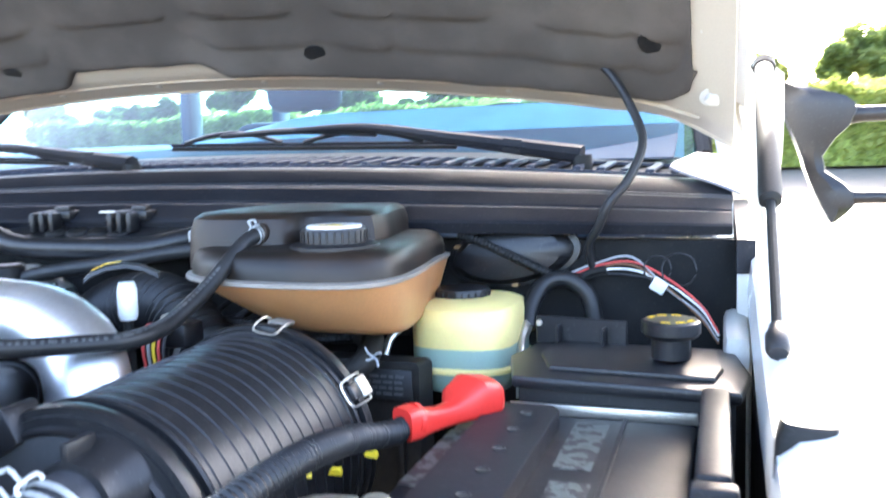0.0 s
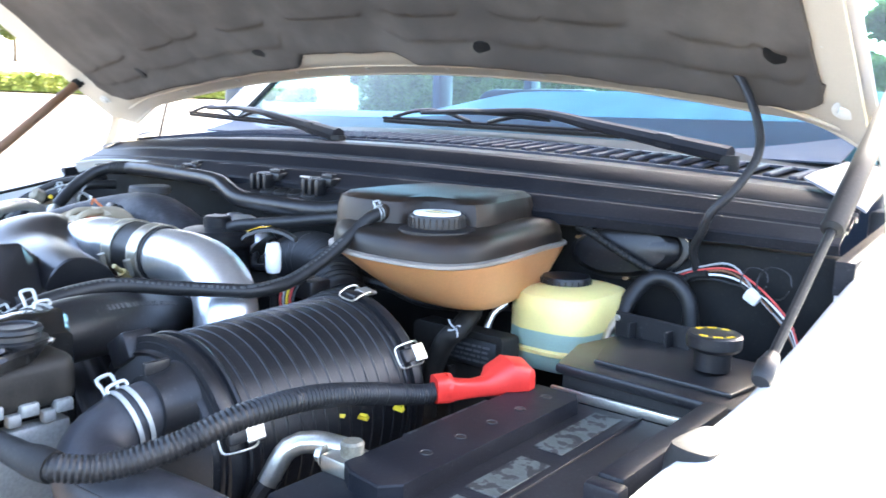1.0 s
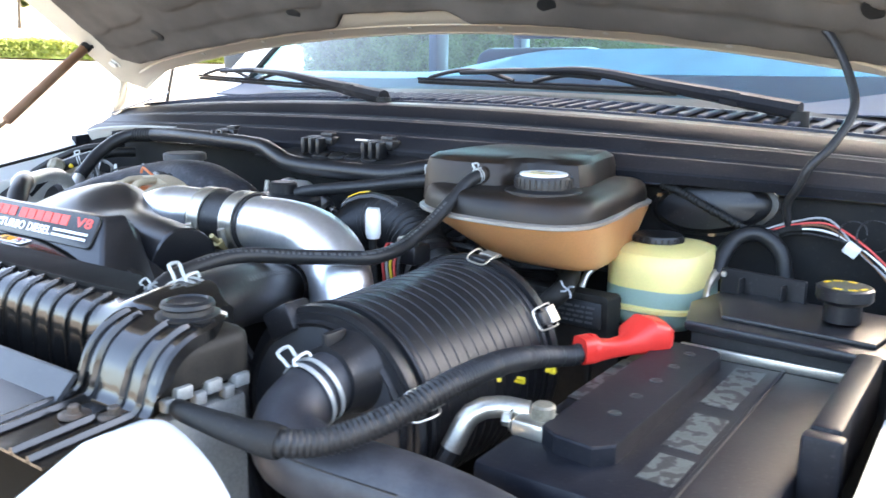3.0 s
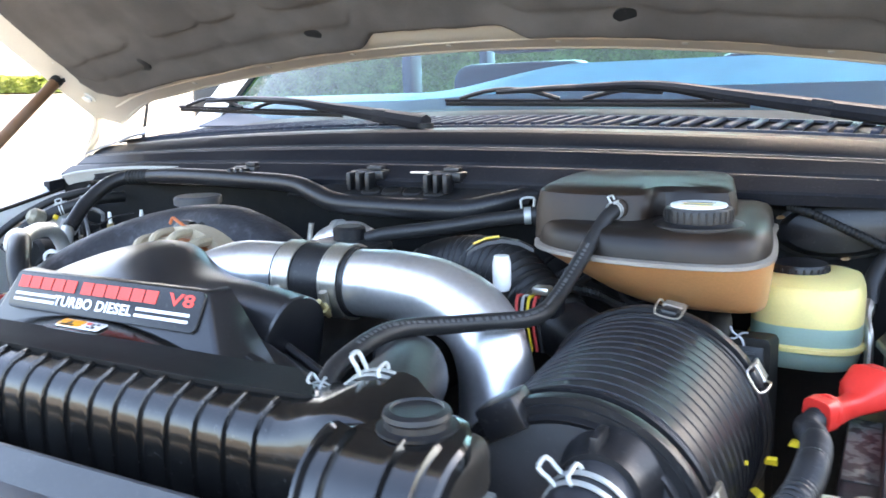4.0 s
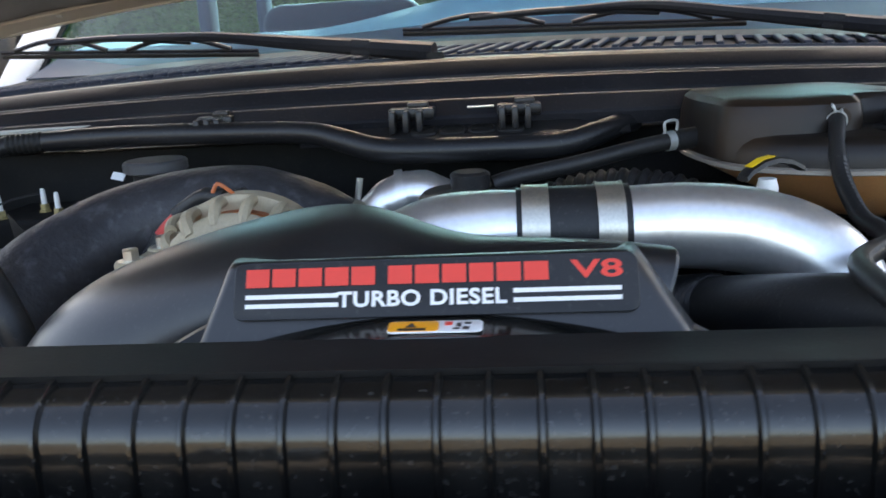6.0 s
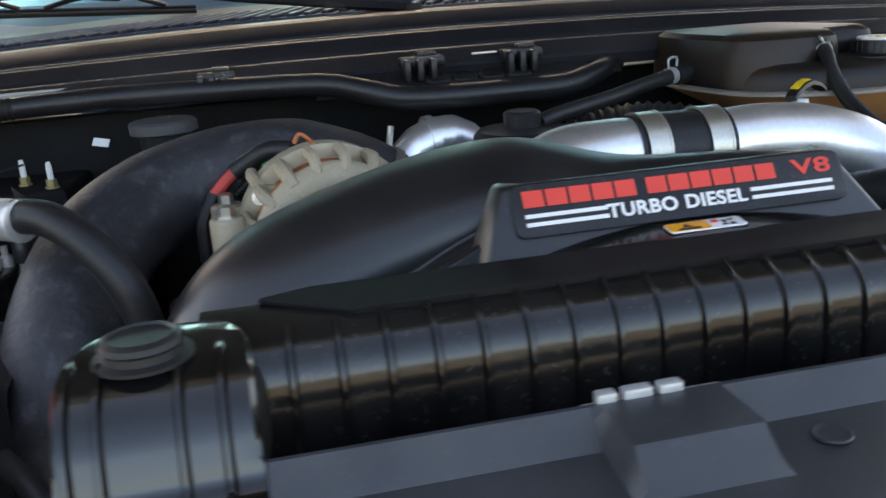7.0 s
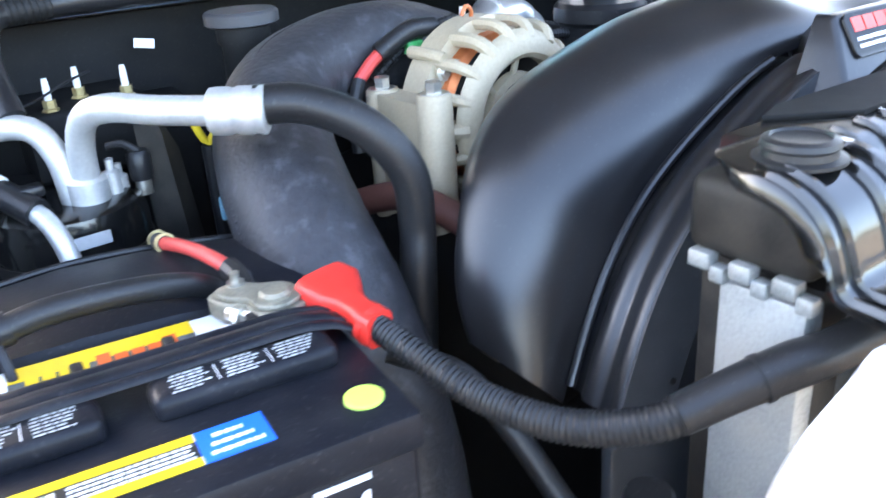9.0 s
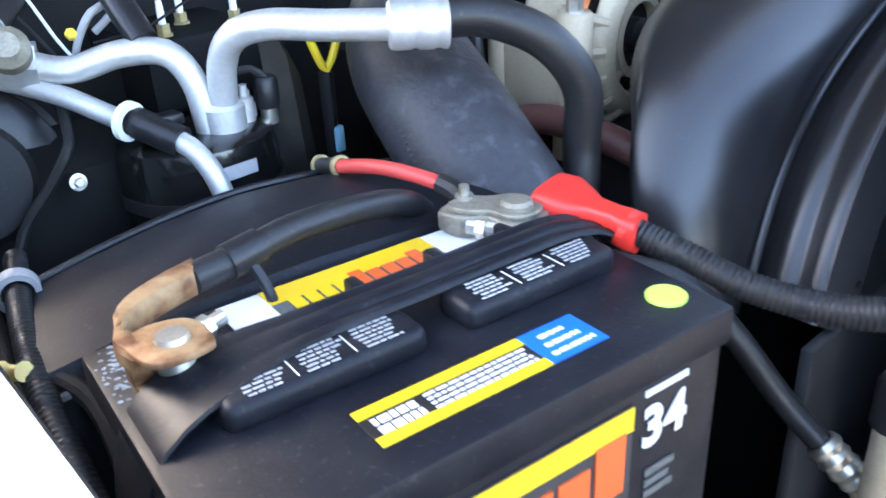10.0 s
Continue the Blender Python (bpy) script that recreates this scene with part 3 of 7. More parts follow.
for side in (1, -1):
    for (y0, y1) in ((2.62, 2.7), (3.22, 3.3)):
        part("door_pillar", box(MID + side * 0.8, MID + side * 0.84, y0, y1, 1.45, 2.1, 0.01), DASH, truck)
    part("door_trim", box(MID + side * 0.82, MID + side * 0.86, 1.75, 3.3, 0.75, 1.52, 0.01), DASH, truck)
part("cab_back", box(MID - 0.85, MID + 0.85, 3.28, 3.32, 0.75, 1.6, 0.01), DASH, truck)
for sx in (-0.42, 0.42):
    seat = part("seat", box(MID + sx - 0.24, MID + sx + 0.24, 2.62, 2.78, 1.0, 1.75, 0.06, 4), SEATM, truck, "dark blue cloth front seat")
    part("headrest", box(MID + sx - 0.13, MID + sx + 0.13, 2.66, 2.76, 1.78, 1.98, 0.045, 4), SEATM, seat)
wheel = part("steering_wheel", tube([(MID + 0.4 + 0.19 * math.cos(a), 2.2 - 0.08 * math.sin(a), 1.55 + 0.17 * math.sin(a)) for a in (2 * math.pi * k / 20 for k in range(21))], 0.015, 8, 0.03), MATTE, truck)

# wipers
def wiper(p0, p1, peak, pivot):
    """Blade from p0 to p1, arm from its pivot over the peak."""
    p0, p1, peak, pivot = V(p0), V(p1), V(peak), V(pivot)
    w = part("wiper", tube([(*(pivot - V((0, 0, 0.03))), 0.016), (*pivot, 0.014)], 0.014, 12), MATTE, truck, "black wiper arm and blade")
    part("blade", tube([(*p0.lerp(p1, k / 6), 0.004) for k in range(7)], 0.004, 6, 0.03), MATTE, w)
    part("blade_spine", tube([(*(p0.lerp(p1, k / 6) + V((0, -0.004, 0.007))), 0.003) for k in range(7)], 0.003, 6, 0.03), COWL, w)
    for a, c in ((0.06, 0.42), (0.5, 0.9)):
        pts = [p0.lerp(p1, a + (c - a) * k / 4) + V((0, -0.008, 0.01 + 0.018 * math.sin(math.pi * k / 4))) for k in range(5)]
        part("yoke", tube([(*p, 0.004) for p in pts], 0.004, 8, 0.02), BLACK, w)
    mid = p0.lerp(p1, 0.48) + V((0, -0.012, 0.03))
    part("bridge", tube([(*(p0.lerp(p1, 0.2) + V((0, -0.01, 0.022))), 0.0045), (*mid, 0.006), (*(p0.lerp(p1, 0.75) + V((0, -0.01, 0.022))), 0.0045)], 0.005, 8, 0.02), BLACK, w)
    knuckle = pivot.lerp(peak, 0.29)
    part("knuckle", box(-0.016, 0.016, -0.012, 0.012, -0.013, 0.011, 0.003, 2, aim(knuckle, peak) @ pose(0, 0, 0, 0, 90, 0)), COWL, w, "weathered grey hinge of the arm")
    part("arm", tube([(*pivot, 0.014), (*pivot.lerp(peak, 0.3), 0.0125), (*pivot.lerp(peak, 0.6), 0.0105), (*peak, 0.0075), (*mid, 0.006)], 0.008, 8), COWL, w)


wiper((-0.854, 1.58, 1.640), (-0.296, 1.58, 1.627), (-0.45, 1.56, 1.664), (-0.075, 1.50, 1.607))
wiper((-1.56, 1.58, 1.6395), (-1.105, 1.585, 1.62), (-1.16, 1.49, 1.653), (-0.786, 1.378, 1.612))

# mirror on the driver's door
mir = part("mirror_mount", loft([[(x0, 1.93, z), ((x0 + x1) / 2, 1.922, z), (x1 - 0.004, 1.932, z), (x1, 1.955, z), (x1 - 0.004, 1.985, z), (x0, 1.99, z)] for x0, x1, z in ((0.313, 0.32, 1.471), (0.304, 0.343, 1.488), (0.296, 0.356, 1.503), (0.285, 0.353, 1.527), (0.279, 0.34, 1.541), (0.27, 0.306, 1.566), (0.262, 0.301, 1.594), (0.25, 0.322, 1.626), (0.24, 0.345, 1.648), (0.231, 0.357, 1.675), (0.228, 0.354, 1.69), (0.226, 0.338, 1.703), (0.223, 0.275, 1.722), (0.222, 0.235, 1.733))]), BLACK, truck, "black towing mirror mount")
for z0, r in ((1.669, 0.0145), (1.5155, 0.0118)):
    part("mirror_arm", tube([(0.32, 1.958, z0, r * 1.25), (0.352, 1.958, z0, r * 1.2), (0.366, 1.957, z0, r), (0.42, 1.955, z0, r), (0.62, 1.95, z0, r)], r, 14, 0.02), BLACK, mir, "round black mirror arm")
part("mirror_housing", box(0.6, 0.8, 1.88, 2.0, 1.42, 1.82, 0.04, 4), BLACK, mir, "black mirror housing")
part("mirror_mount", box(-1.86, -1.72, 1.9, 1.97, 1.55, 1.74, 0.03, 3), BLACK, truck, "black towing mirror mount")

# antenna
part("fender_seal", tube([(-1.641, 0.45, 1.39, 0.004), (-1.641, 0.75, 1.413, 0.004), (-1.641, 0.97, 1.427, 0.004), (-1.641, 1.165, 1.458, 0.004), (-1.641, 1.375, 1.498, 0.004)], 0.004, 8, 0.03), MATTE, truck, "black rubber strip along the fender")
part("antenna_mast", tube([(-1.66, 1.55, 1.575, 0.006), (-1.66, 1.555, 1.6, 0.004), (-1.655, 1.75, 2.3, 0.0016)], 0.003, 6, 0.1), MATTE, truck)

# ---- hood ----
hood = thing("hood", "white hood propped open with a grey insulation pad underneath", "hood", (MID, 1.45, 1.7))
HX = 0.83


def hood_pt(x, v, lift=0.0):
    """v: metres forward from the rear edge of the pad along the slope."""
    s = (x - MID) / HX
    zr = 1.757 - 0.08 * s * s - max(0.0, abs(s) - 0.985) * 0.35
    if v < 0:
        return V((x, 1.395 - v * 0.97, zr + v * 0.27 - lift))
    return V((x, 1.395 - v * 0.79 + lift * 0.6, zr + v * 0.62 - lift * 0.79 + 0.02 * math.sin(min(1, v / 1.1) * math.pi) * (1 - s * s)))


HXS = [MID + HX * (i / 20 - 1) * 1.07 for i in range(41)]
VS = [-0.075, -0.06, -0.03, 0, 0.1, 0.2, 0.35, 0.5, 0.7, 0.9, 1.08]
part("inner_frame", sheet([[hood_pt(x, v) for x in HXS] for v in VS], 0.004), PRIMER, hood, "beige painted inner frame")
OX = [MID + HX * (i / 20 - 1) * 1.085 for i in range(41)]
part("outer_skin", sheet([[hood_pt(x, v, -0.045 if v > -0.07 else -0.008) for x in OX] for v in [-0.08, -0.06] + VS[2:]], 0.003), WHITE, hood, "white painted outer skin")
part("rim_bead", tube([hood_pt(x, -0.078) for x in HXS[::2]], 0.006, 8), PRIMER, hood)
part("rim_fold", tube([hood_pt(x, -0.03, 0.003) for x in HXS[1:-1:2]], 0.0035, 8), PRIMER, hood)


def pad_depth(x):
    """How far the pad's rear edge lies forward, with its wide notch."""
    def st(a, b, t):
        u = max(0, min(1, (t - a) / (b - a)))
        return u * u * (3 - 2 * u)
    notch = st(-0.93, -0.88, x) * (1 - st(-0.65, -0.6, x))
    corner = max(0.0, abs(x - MID) - 0.775) / 0.063
    return 0.004 + 0.03 * notch + 0.075 * (1 - math.sqrt(max(0.0, 1 - min(1.0, corner) ** 2)))


def quilt(x, v):
    """Moulded channels and raised fields of the pad."""
    s = abs(x - MID)
    h = 0.02
    for a, w in ((0.12, 0.02), (0.34, 0.03), (0.62, 0.03)):
        h -= 0.024 * math.exp(-((s - a) / w) ** 2)
    for a, w in ((0.11, 0.015), (0.3, 0.03), (0.62, 0.03)):
        h -= 0.022 * math.exp(-((v - a) / w) ** 2)
    rim = v - pad_depth(x)
    ramp = min(1.0, v / 0.13)
    h = max(0.005, 0.016 + (h - 0.016) * ramp * ramp)
    h -= 0.010 * math.exp(-((rim - 0.055) / 0.01) ** 2)
    h -= 0.008 * math.exp(-((s - 0.77) / 0.012) ** 2)
    for a in (0.2, 0.5):
        h -= 0.009 * math.exp(-((s - a - 0.25 * (v - 0.3)) / 0.01) ** 2) * min(1.0, v / 0.08)
    return max(0.003, h + 0.004 * noise.noise((x * 9, v * 9, 0.3)) + 0.002 * noise.noise((x * 30, v * 30, 0.3)))


PX = [MID + 0.838 * (i / 90 - 1) for i in range(181)]
g = []
for j in range(90):
    row = []
    for x in PX:
        e = min(1.0, (0.848 - abs(x - MID)) / 0.03, (j + 0.3) / 4)
        v = pad_depth(x) + 0.95 * (j / 89) ** 1.3
        row.append(hood_pt(x, v, 0.008 + quilt(x, v) * max(0.1, e)))
    g.append(row)
part("insulation_pad", sheet(g, 0.006), PAD, hood, "moulded dark grey fibre insulation pad")
for x, v in ((-0.436, 0.055), (0.046, 0.125), (-1.0, 0.055), (-1.42, 0.08), (-0.2, 0.35), (-1.2, 0.35)):
    c = hood_pt(x, v, 0.026)
    part("pad_clip", lathe([(0.023, 0), (0.022, 0.003), (0.014, 0.0045)], aim(c, c + V((0, -0.6, -0.79))), 20), MATTE, hood)
for i in range(7):
    x = MID - 0.62 + i * 0.2
    c = hood_pt(x, -0.045, 0.004)
    part("rim_plug", lathe([(0.006, 0), (0.005, 0.0015), (0.003, 0.002)], aim(c, c + V((0, -0.25, -0.97))), 10), OFFWHITE, hood)
for x, y, z in ((0.108, 1.286, 1.749), (0.112, 1.367, 1.674)):
    for side in (1, -1):
        xx = MID + side * (x - MID)
        part("hinge_bolt", hexbolt((xx, y, z), (xx, y - 0.6, z - 0.79), 0.011, 0.007), OFFWHITE, hood)
for side in (1, -1):
    rows = (((0.15, 1.41, 1.73), (0.18, 1.465, 1.72), (0.198, 1.50, 1.71)), ((0.138, 1.40, 1.66), (0.176, 1.455, 1.66), (0.2, 1.52, 1.655)),
            ((0.148, 1.40, 1.61), (0.178, 1.45, 1.61), (0.199, 1.525, 1.607)), ((0.162, 1.385, 1.56), (0.18, 1.44, 1.56), (0.193, 1.5, 1.558)),
            ((0.17, 1.375, 1.512), (0.18, 1.405, 1.509), (0.188, 1.435, 1.507)))
    arm = part("hinge_arm", sheet([[(MID + side * (x - MID), y, z) for x, y, z in row] for row in rows], 0.005), PRIMER, hood, "white painted hinge arm below the hood corner")
    a = (MID + side * (0.1815 - MID), 1.436, 1.563)
    part("hinge_bolt", hexbolt(a, (a[0] + side * 0.02, a[1] - 0.2, a[2]), 0.009, 0.008), ZINC, arm, "zinc plated bolt")

def strut(bottom, joint, top, label, m=BLACK):
    ob = thing("gas_strut", label, "gas strut", bottom, "struts holding the hood")
    part("rod", tube([bottom, joint], 0.0045, 10, 0.05), MATTE if m is MATTE else SHADEROD, ob)
    part("cylinder", lathe([(0.006, -0.004), (0.011, 0), (0.0115, 0.006), (0.011, (V(top) - V(joint)).length - 0.01), (0.006, (V(top) - V(joint)).length)], aim(joint, top), 18), m, ob, "black gas cylinder")
    q = V(top) - (V(top) - V(joint)).normalized() * 0.012
    part("end_collar", ring_band(q, V(top), 0.0108, 0.012, 0.002), MATTE, ob, "black end fitting")
    part("ball_stud", tube([q, q + V((-0.012 if top[0] > MID else 0.012, 0.012, 0.002))], 0.0045, 10), MATTE, ob, "short ball stud")
    part("socket", lathe([(0.0075, -0.012), (0.0098, -0.008), (0.0098, 0.008), (0.0085, 0.01), (0.0065, 0.02)], aim(bottom, joint), 16), RUBBER, ob)
    return ob


strut((0.1655, 0.956, 1.4495), (0.1672, 1.1206, 1.5556), (0.17, 1.36, 1.7125), "black gas strut standing on the white fender", MATTE)
strut((MID - 0.87, 0.965, 1.445), (MID - 0.87, 1.10, 1.545), (MID - 0.87, 1.31, 1.715), "dusty gas strut with a rusty rod", SHADEROD)

cable = tube([(-0.044, 1.364, 1.733), (-0.0149, 1.3548, 1.7088), (0.0156, 1.3356, 1.6588), (0.0295, 1.3062, 1.6174), (0.0157, 1.276, 1.5752), (-0.0062, 1.262, 1.5463), (-0.0189, 1.268, 1.519), (-0.033, 1.28, 1.494), (-0.03, 1.29, 1.465)], 0.0056, 10, wave=(0.004, 0.00025))
solid("loom_cable", cable, RUBBER, "black corrugated cable hanging from the hood pad", "cable")

# ---- engine cover ----
cover = thing("engine_cover", "black moulded plastic engine cover with a printed sign plate", "engine cover", (MID, 0.72, 1.2))


RIDGE = [(-0.565, 0.735, 1.479), (-0.60, 0.74, 1.484), (-0.66, 0.748, 1.486), (-0.70, 0.762, 1.484), (-0.735, 0.785, 1.483), (-0.764, 0.805, 1.494), (-0.79, 0.815, 1.505), (-0.826, 0.828, 1.503), (-0.884, 0.84, 1.493),
         (-0.943, 0.84, 1.479), (-1.006, 0.84, 1.459), (-1.047, 0.84, 1.445), (-1.081, 0.838, 1.424), (-1.11, 0.832, 1.398), (-1.127, 0.825, 1.366), (-1.148, 0.81, 1.321), (-1.161, 0.80, 1.292), (-1.152, 0.787, 1.257)]
EDGE = [(-0.583, 0.705, 1.432), (-0.615, 0.705, 1.436), (-0.66, 0.708, 1.44), (-0.70, 0.71, 1.445), (-0.74, 0.715, 1.452), (-0.775, 0.72, 1.458), (-0.805, 0.725, 1.46), (-0.835, 0.73, 1.455), (-0.872, 0.735, 1.442),
        (-0.91, 0.738, 1.421), (-0.965, 0.74, 1.389), (-0.99, 0.739, 1.372), (-1.012, 0.738, 1.355), (-1.032, 0.7375, 1.332), (-1.049, 0.737, 1.309), (-1.07, 0.734, 1.276), (-1.087, 0.731, 1.244), (-1.106, 0.725, 1.209)]


def duct():
    """A shell from a hidden back edge over the ridge line to the front edge, both curves as listed."""
    line = [np.array(p) for p in spline([(*r, *e) for r, e in zip(RIDGE, EDGE)], 0.012)]
    for _ in range(12):
        line = [line[0]] + [(a + 2 * b + c) / 4 for a, b, c in zip(line, line[1:], line[2:])] + [line[-1]]
    loops = []
    for x, y, z, ex, ey, ez in line:
        top, edge = V((x, y, z)), V((ex, ey, ez))
        inward = V((edge.x - top.x, 0, edge.z - top.z))
        deep = 0.018 + 0.047 * max(0.0, min(1.0, (top.z - 1.36) / 0.1))
        loop = [top + inward.normalized() * 0.06 * (1 - math.cos(q)) + V((0, deep, 0)) * math.sin(q) for q in (math.pi / 2 * (1 - k / 10) for k in range(10))]
        loop += [top + inward * (1 - math.cos(q)) + V((0, edge.y - top.y, 0)) * math.sin(q) for q in (math.pi / 2 * k / 16 for k in range(17))]
        loops.append(loop)
    return loops


DUCT = duct()
part("duct", sheet(DUCT, 0.004), COVER, cover, "smooth satin black curved duct")
part("duct_end", sheet([DUCT[0]] + [[V((p.x + dx, p.y, p.z - dz)) for p in DUCT[0]] for dx, dz in ((0.002, 0.002), (-0.001, 0.02), (-0.012, 0.05), (-0.016, 0.09))], 0.003), COVER, cover, "sloping end of the cover")
LIP = [loop[-1] for loop in DUCT if loop[-1].x < -0.845][::3]
part("duct_lip", tube([tuple(p + V((0.001, -0.003, 0.002))) for p in LIP], 0.0042, 10), COVER, cover, "rolled edge of the duct")
# sign block
def block_plan(z, grow=0.0):
    """The block's plan at one height: front and flanks lean inwards as it rises."""
    left, right, front = -0.885 + (z - 1.443) * 0.378 + grow, -0.574 - (z - 1.4526) * 0.695 - grow, 0.637 + (z - 1.443) * 0.577 + grow
    return [(left, front + 0.005, z), (left + 0.002, front + 0.0015, z), (left + 0.006, front, z), (right - 0.006, front, z), (right - 0.002, front + 0.0015, z), (right, front + 0.005, z),
            (right + 0.004, 0.692, z), (right - 0.03, 0.74, z - 0.035), (left + 0.07, 0.74, z - 0.035), (left + 0.025, 0.695, z - 0.006), (left - 0.001, 0.683, z)]


part("sign_block", loft([block_plan(1.39), block_plan(1.44), block_plan(1.47), block_plan(1.4925), block_plan(1.4955, 0.001), block_plan(1.4965, 0.004)]), COVER, cover, "raised black block with a leaning front", smooth=50)


def shelf_z(x, y):
    return 1.4636 - 0.02 * ((x + 0.729) / 0.15) ** 2 - 0.12 * (0.645 - y)


SHX = [-0.729 + 0.152 * (i / 20 - 1) for i in range(41)]
part("shelf", sheet([[(x, y, shelf_z(x, y)) for x in SHX] for y in (0.662, 0.65, 0.64, 0.63, 0.622, 0.6195)] + [[(x, 0.6185, shelf_z(x, 0.6195) - dz) for x in SHX] for dz in (0.002, 0.012, 0.05)], 0.003), GLOSSY, cover, "domed glossy shelf under the sign")
# sign plate, leaning back on the block's face
SM = Matrix.Translation((-0.7305, 0.6575, 1.4795)) @ pose(0, 0, 0, 60, 0, 0)


def plate(hw, hh, r, z0, z1, m):
    pts = []
    for cx, cy, a0 in ((hw - r, hh - r, 0), (-hw + r, hh - r, 90), (-hw + r, -hh + r, 180), (hw - r, -hh + r, 270)):
        for k in range(5):
            a = radians(a0 + 22.5 * k)
            pts.append((cx + r * math.cos(a), cy + r * math.sin(a)))
    return prism(pts, z0, z1, 0.0006, m=m)


signp = part("sign_plate", plate(0.1285, 0.0187, 0.006, 0.0, 0.003, SM), BLACK, cover, "black sign plate with red and white print")
# maker's word as plain blocks, then the readable words
x = -0.1205
for word in (5, 6):
    for k in range(word):
        part("red_block", box(x, x + 0.0152, 0.0022, 0.0142, 0.003, 0.0036, 0, m=SM), LABEL_RED, signp, smooth=0)
        x += 0.0172
    x += 0.0065
part("red_letters", letters("V8", 0.0185, SM @ pose(0.1035, 0.008, 0.0032), 0.0003, (1.5, 0.85), 1.05, 0.0004), LABEL_RED, signp, "red letters V8", smooth=0)
part("white_letters", letters("TURBO DIESEL", 0.0145, SM @ pose(-0.007, -0.0075, 0.0032), 0.0003, (1.08, 0.95), 1.06, 0.0004), LABEL_WHITE, signp, "white letters TURBO DIESEL", smooth=0)
for x0, x1 in ((-0.1205, -0.06), (0.051, 0.1175)):
    for yy in (-0.0055, -0.0115):
        part("white_stripe", box(x0, x1, yy, yy + 0.0028, 0.003, 0.0036, 0, m=SM), LABEL_WHITE, signp, smooth=0)
SM2 = Matrix.Translation((-0.7275, 0.6305, 1.4622)) @ pose(0, 0, 0, 7, 0, 0)
wl = part("warning_label", plate(0.029, 0.0075, 0.003, 0.0, 0.001, SM2), LABEL_WHITE, cover, "orange and white warning label")
part("orange_field", plate(0.0155, 0.0064, 0.0028, 0.0008, 0.0014, SM2 @ pose(-0.0132, 0, 0)), mat("amber_print", (0.85, 0.34, 0.02), 0.35, vary=0.04, bump=0), wl)
part("warning_mark", prism([(-0.018, -0.002), (-0.011, -0.002), (-0.0145, 0.004)], 0.0014, 0.0018, 0.0001, m=SM2), LABEL_BLACK, wl, smooth=0)
for k in range(3):
    part("print_bar", box(-0.0225, -0.0055, -0.0038 - 0.0011 * k, -0.0032 - 0.0011 * k, 0.0014, 0.0017, 0, m=SM2), LABEL_BLACK, wl, smooth=0)
for x0, y0, x1, y1, m in ((0.006, 0.001, 0.0105, 0.005, LABEL_RED), (0.013, -0.001, 0.016, 0.003, LABEL_BLACK), (0.017, -0.005, 0.021, -0.002, LABEL_BLACK), (0.011, -0.0045, 0.015, -0.003, LABEL_BLACK), (0.018, 0.002, 0.022, 0.004, LABEL_BLACK)):
    part("warning_mark", box(x0, x1, y0, y1, 0.001, 0.0015, 0, m=SM2), m, wl, smooth=0)
# fan shroud
shroud = thing("fan_shroud", "black plastic fan shroud behind the radiator", "fan shroud", (MID, 0.63, 0.9))
lipline = [V(p) for p in spline([tuple(p) for p in LIP], 0.014)]


def shroud_rows(line, flip=1):
    """Rows across the shroud: (outward from the duct's lip, along y), from the lip to the open middle."""
    rows = []
    for o, dy in ((-0.006, -0.002), (-0.004, -0.012), (0.004, -0.02), (0.010, -0.026), (0.013, -0.033), (0.012, -0.04), (0.010, -0.043), (0.0105, -0.047), (0.015, -0.056), (0.018, -0.064), (0.0165, -0.0675),
                  (0.010, -0.0685), (-0.028, -0.073), (-0.034, -0.076), (-0.038, -0.072), (-0.06, -0.072), (-0.13, -0.074), (-0.2, -0.075)):
        row = []
        for i, p in enumerate(line):
            d = line[min(len(line) - 1, i + 1)] - line[max(0, i - 1)]
            n = V((d.z, 0, -d.x)).normalized()
            q = p + n * o + V((0, dy, 0))
            row.append(q if flip > 0 else V((-1.47 - q.x, q.y, q.z)))
        rows.append(row)
    return rows


SHR = shroud_rows(lipline)
part("rim", sheet(SHR[:11], 0.002), COVER, shroud, "double rolled rim", smooth=50)
part("face", sheet(SHR[10:], 0.003), TEXTURED, shroud, "dark grey flat shroud face")
SHL = shroud_rows(lipline, -1)
part("rim", sheet(SHL[:11], 0.002), COVER, shroud, "double rolled rim", smooth=50)
part("face", sheet(SHL[10:], 0.003), TEXTURED, shroud, "dark grey flat shroud face")
part("duct_side_lip", tube([V((-1.47 - p.x, p.y, p.z)) for p in lipline], 0.0042, 8), COVER, shroud, "rolled edge")
part("lower_face", box(-1.128, -0.34, 0.65, 0.662, 0.75, 1.215, 0.004), TEXTURED, shroud, "dark grey lower face")
for k in (len(lipline) - 3, len(lipline) // 2 + 2):
    q = SHR[12][k]
    part("stiffener", tube([q + V((0.0, -0.002, 0)), q + V((0.07, -0.004, -0.035))], 0.0025, 6), BLACK, shroud)
    # Solid black disc: the dark of a small hole is put into its colour.
    part("hole_shade", lathe([(0.003, 0.0), (0.003, 0.0016)], aim(q + V((0.004, -0.004, 0.012)), q + V((0.004, -0.1, 0.012))), 10), MATTE, shroud)

# ---- radiator ----
rad = thing("radiator", "radiator with a ribbed black plastic top tank", "radiator", (MID, 0.58, 0.8))
TP = [(0.617, 1.37), (0.617, 1.452), (0.613, 1.4555), (0.575, 1.4557), (0.562, 1.4535), (0.555, 1.4505), (0.549, 1.4455), (0.545, 1.4395), (0.5425, 1.432), (0.541, 1.42), (0.54, 1.40), (0.541, 1.365)]
part("top_tank", loft([[(x, y, z) for y, z in TP] for x in (-1.07, -0.37)]), GLOSSY, rad, "glossy black plastic tank")
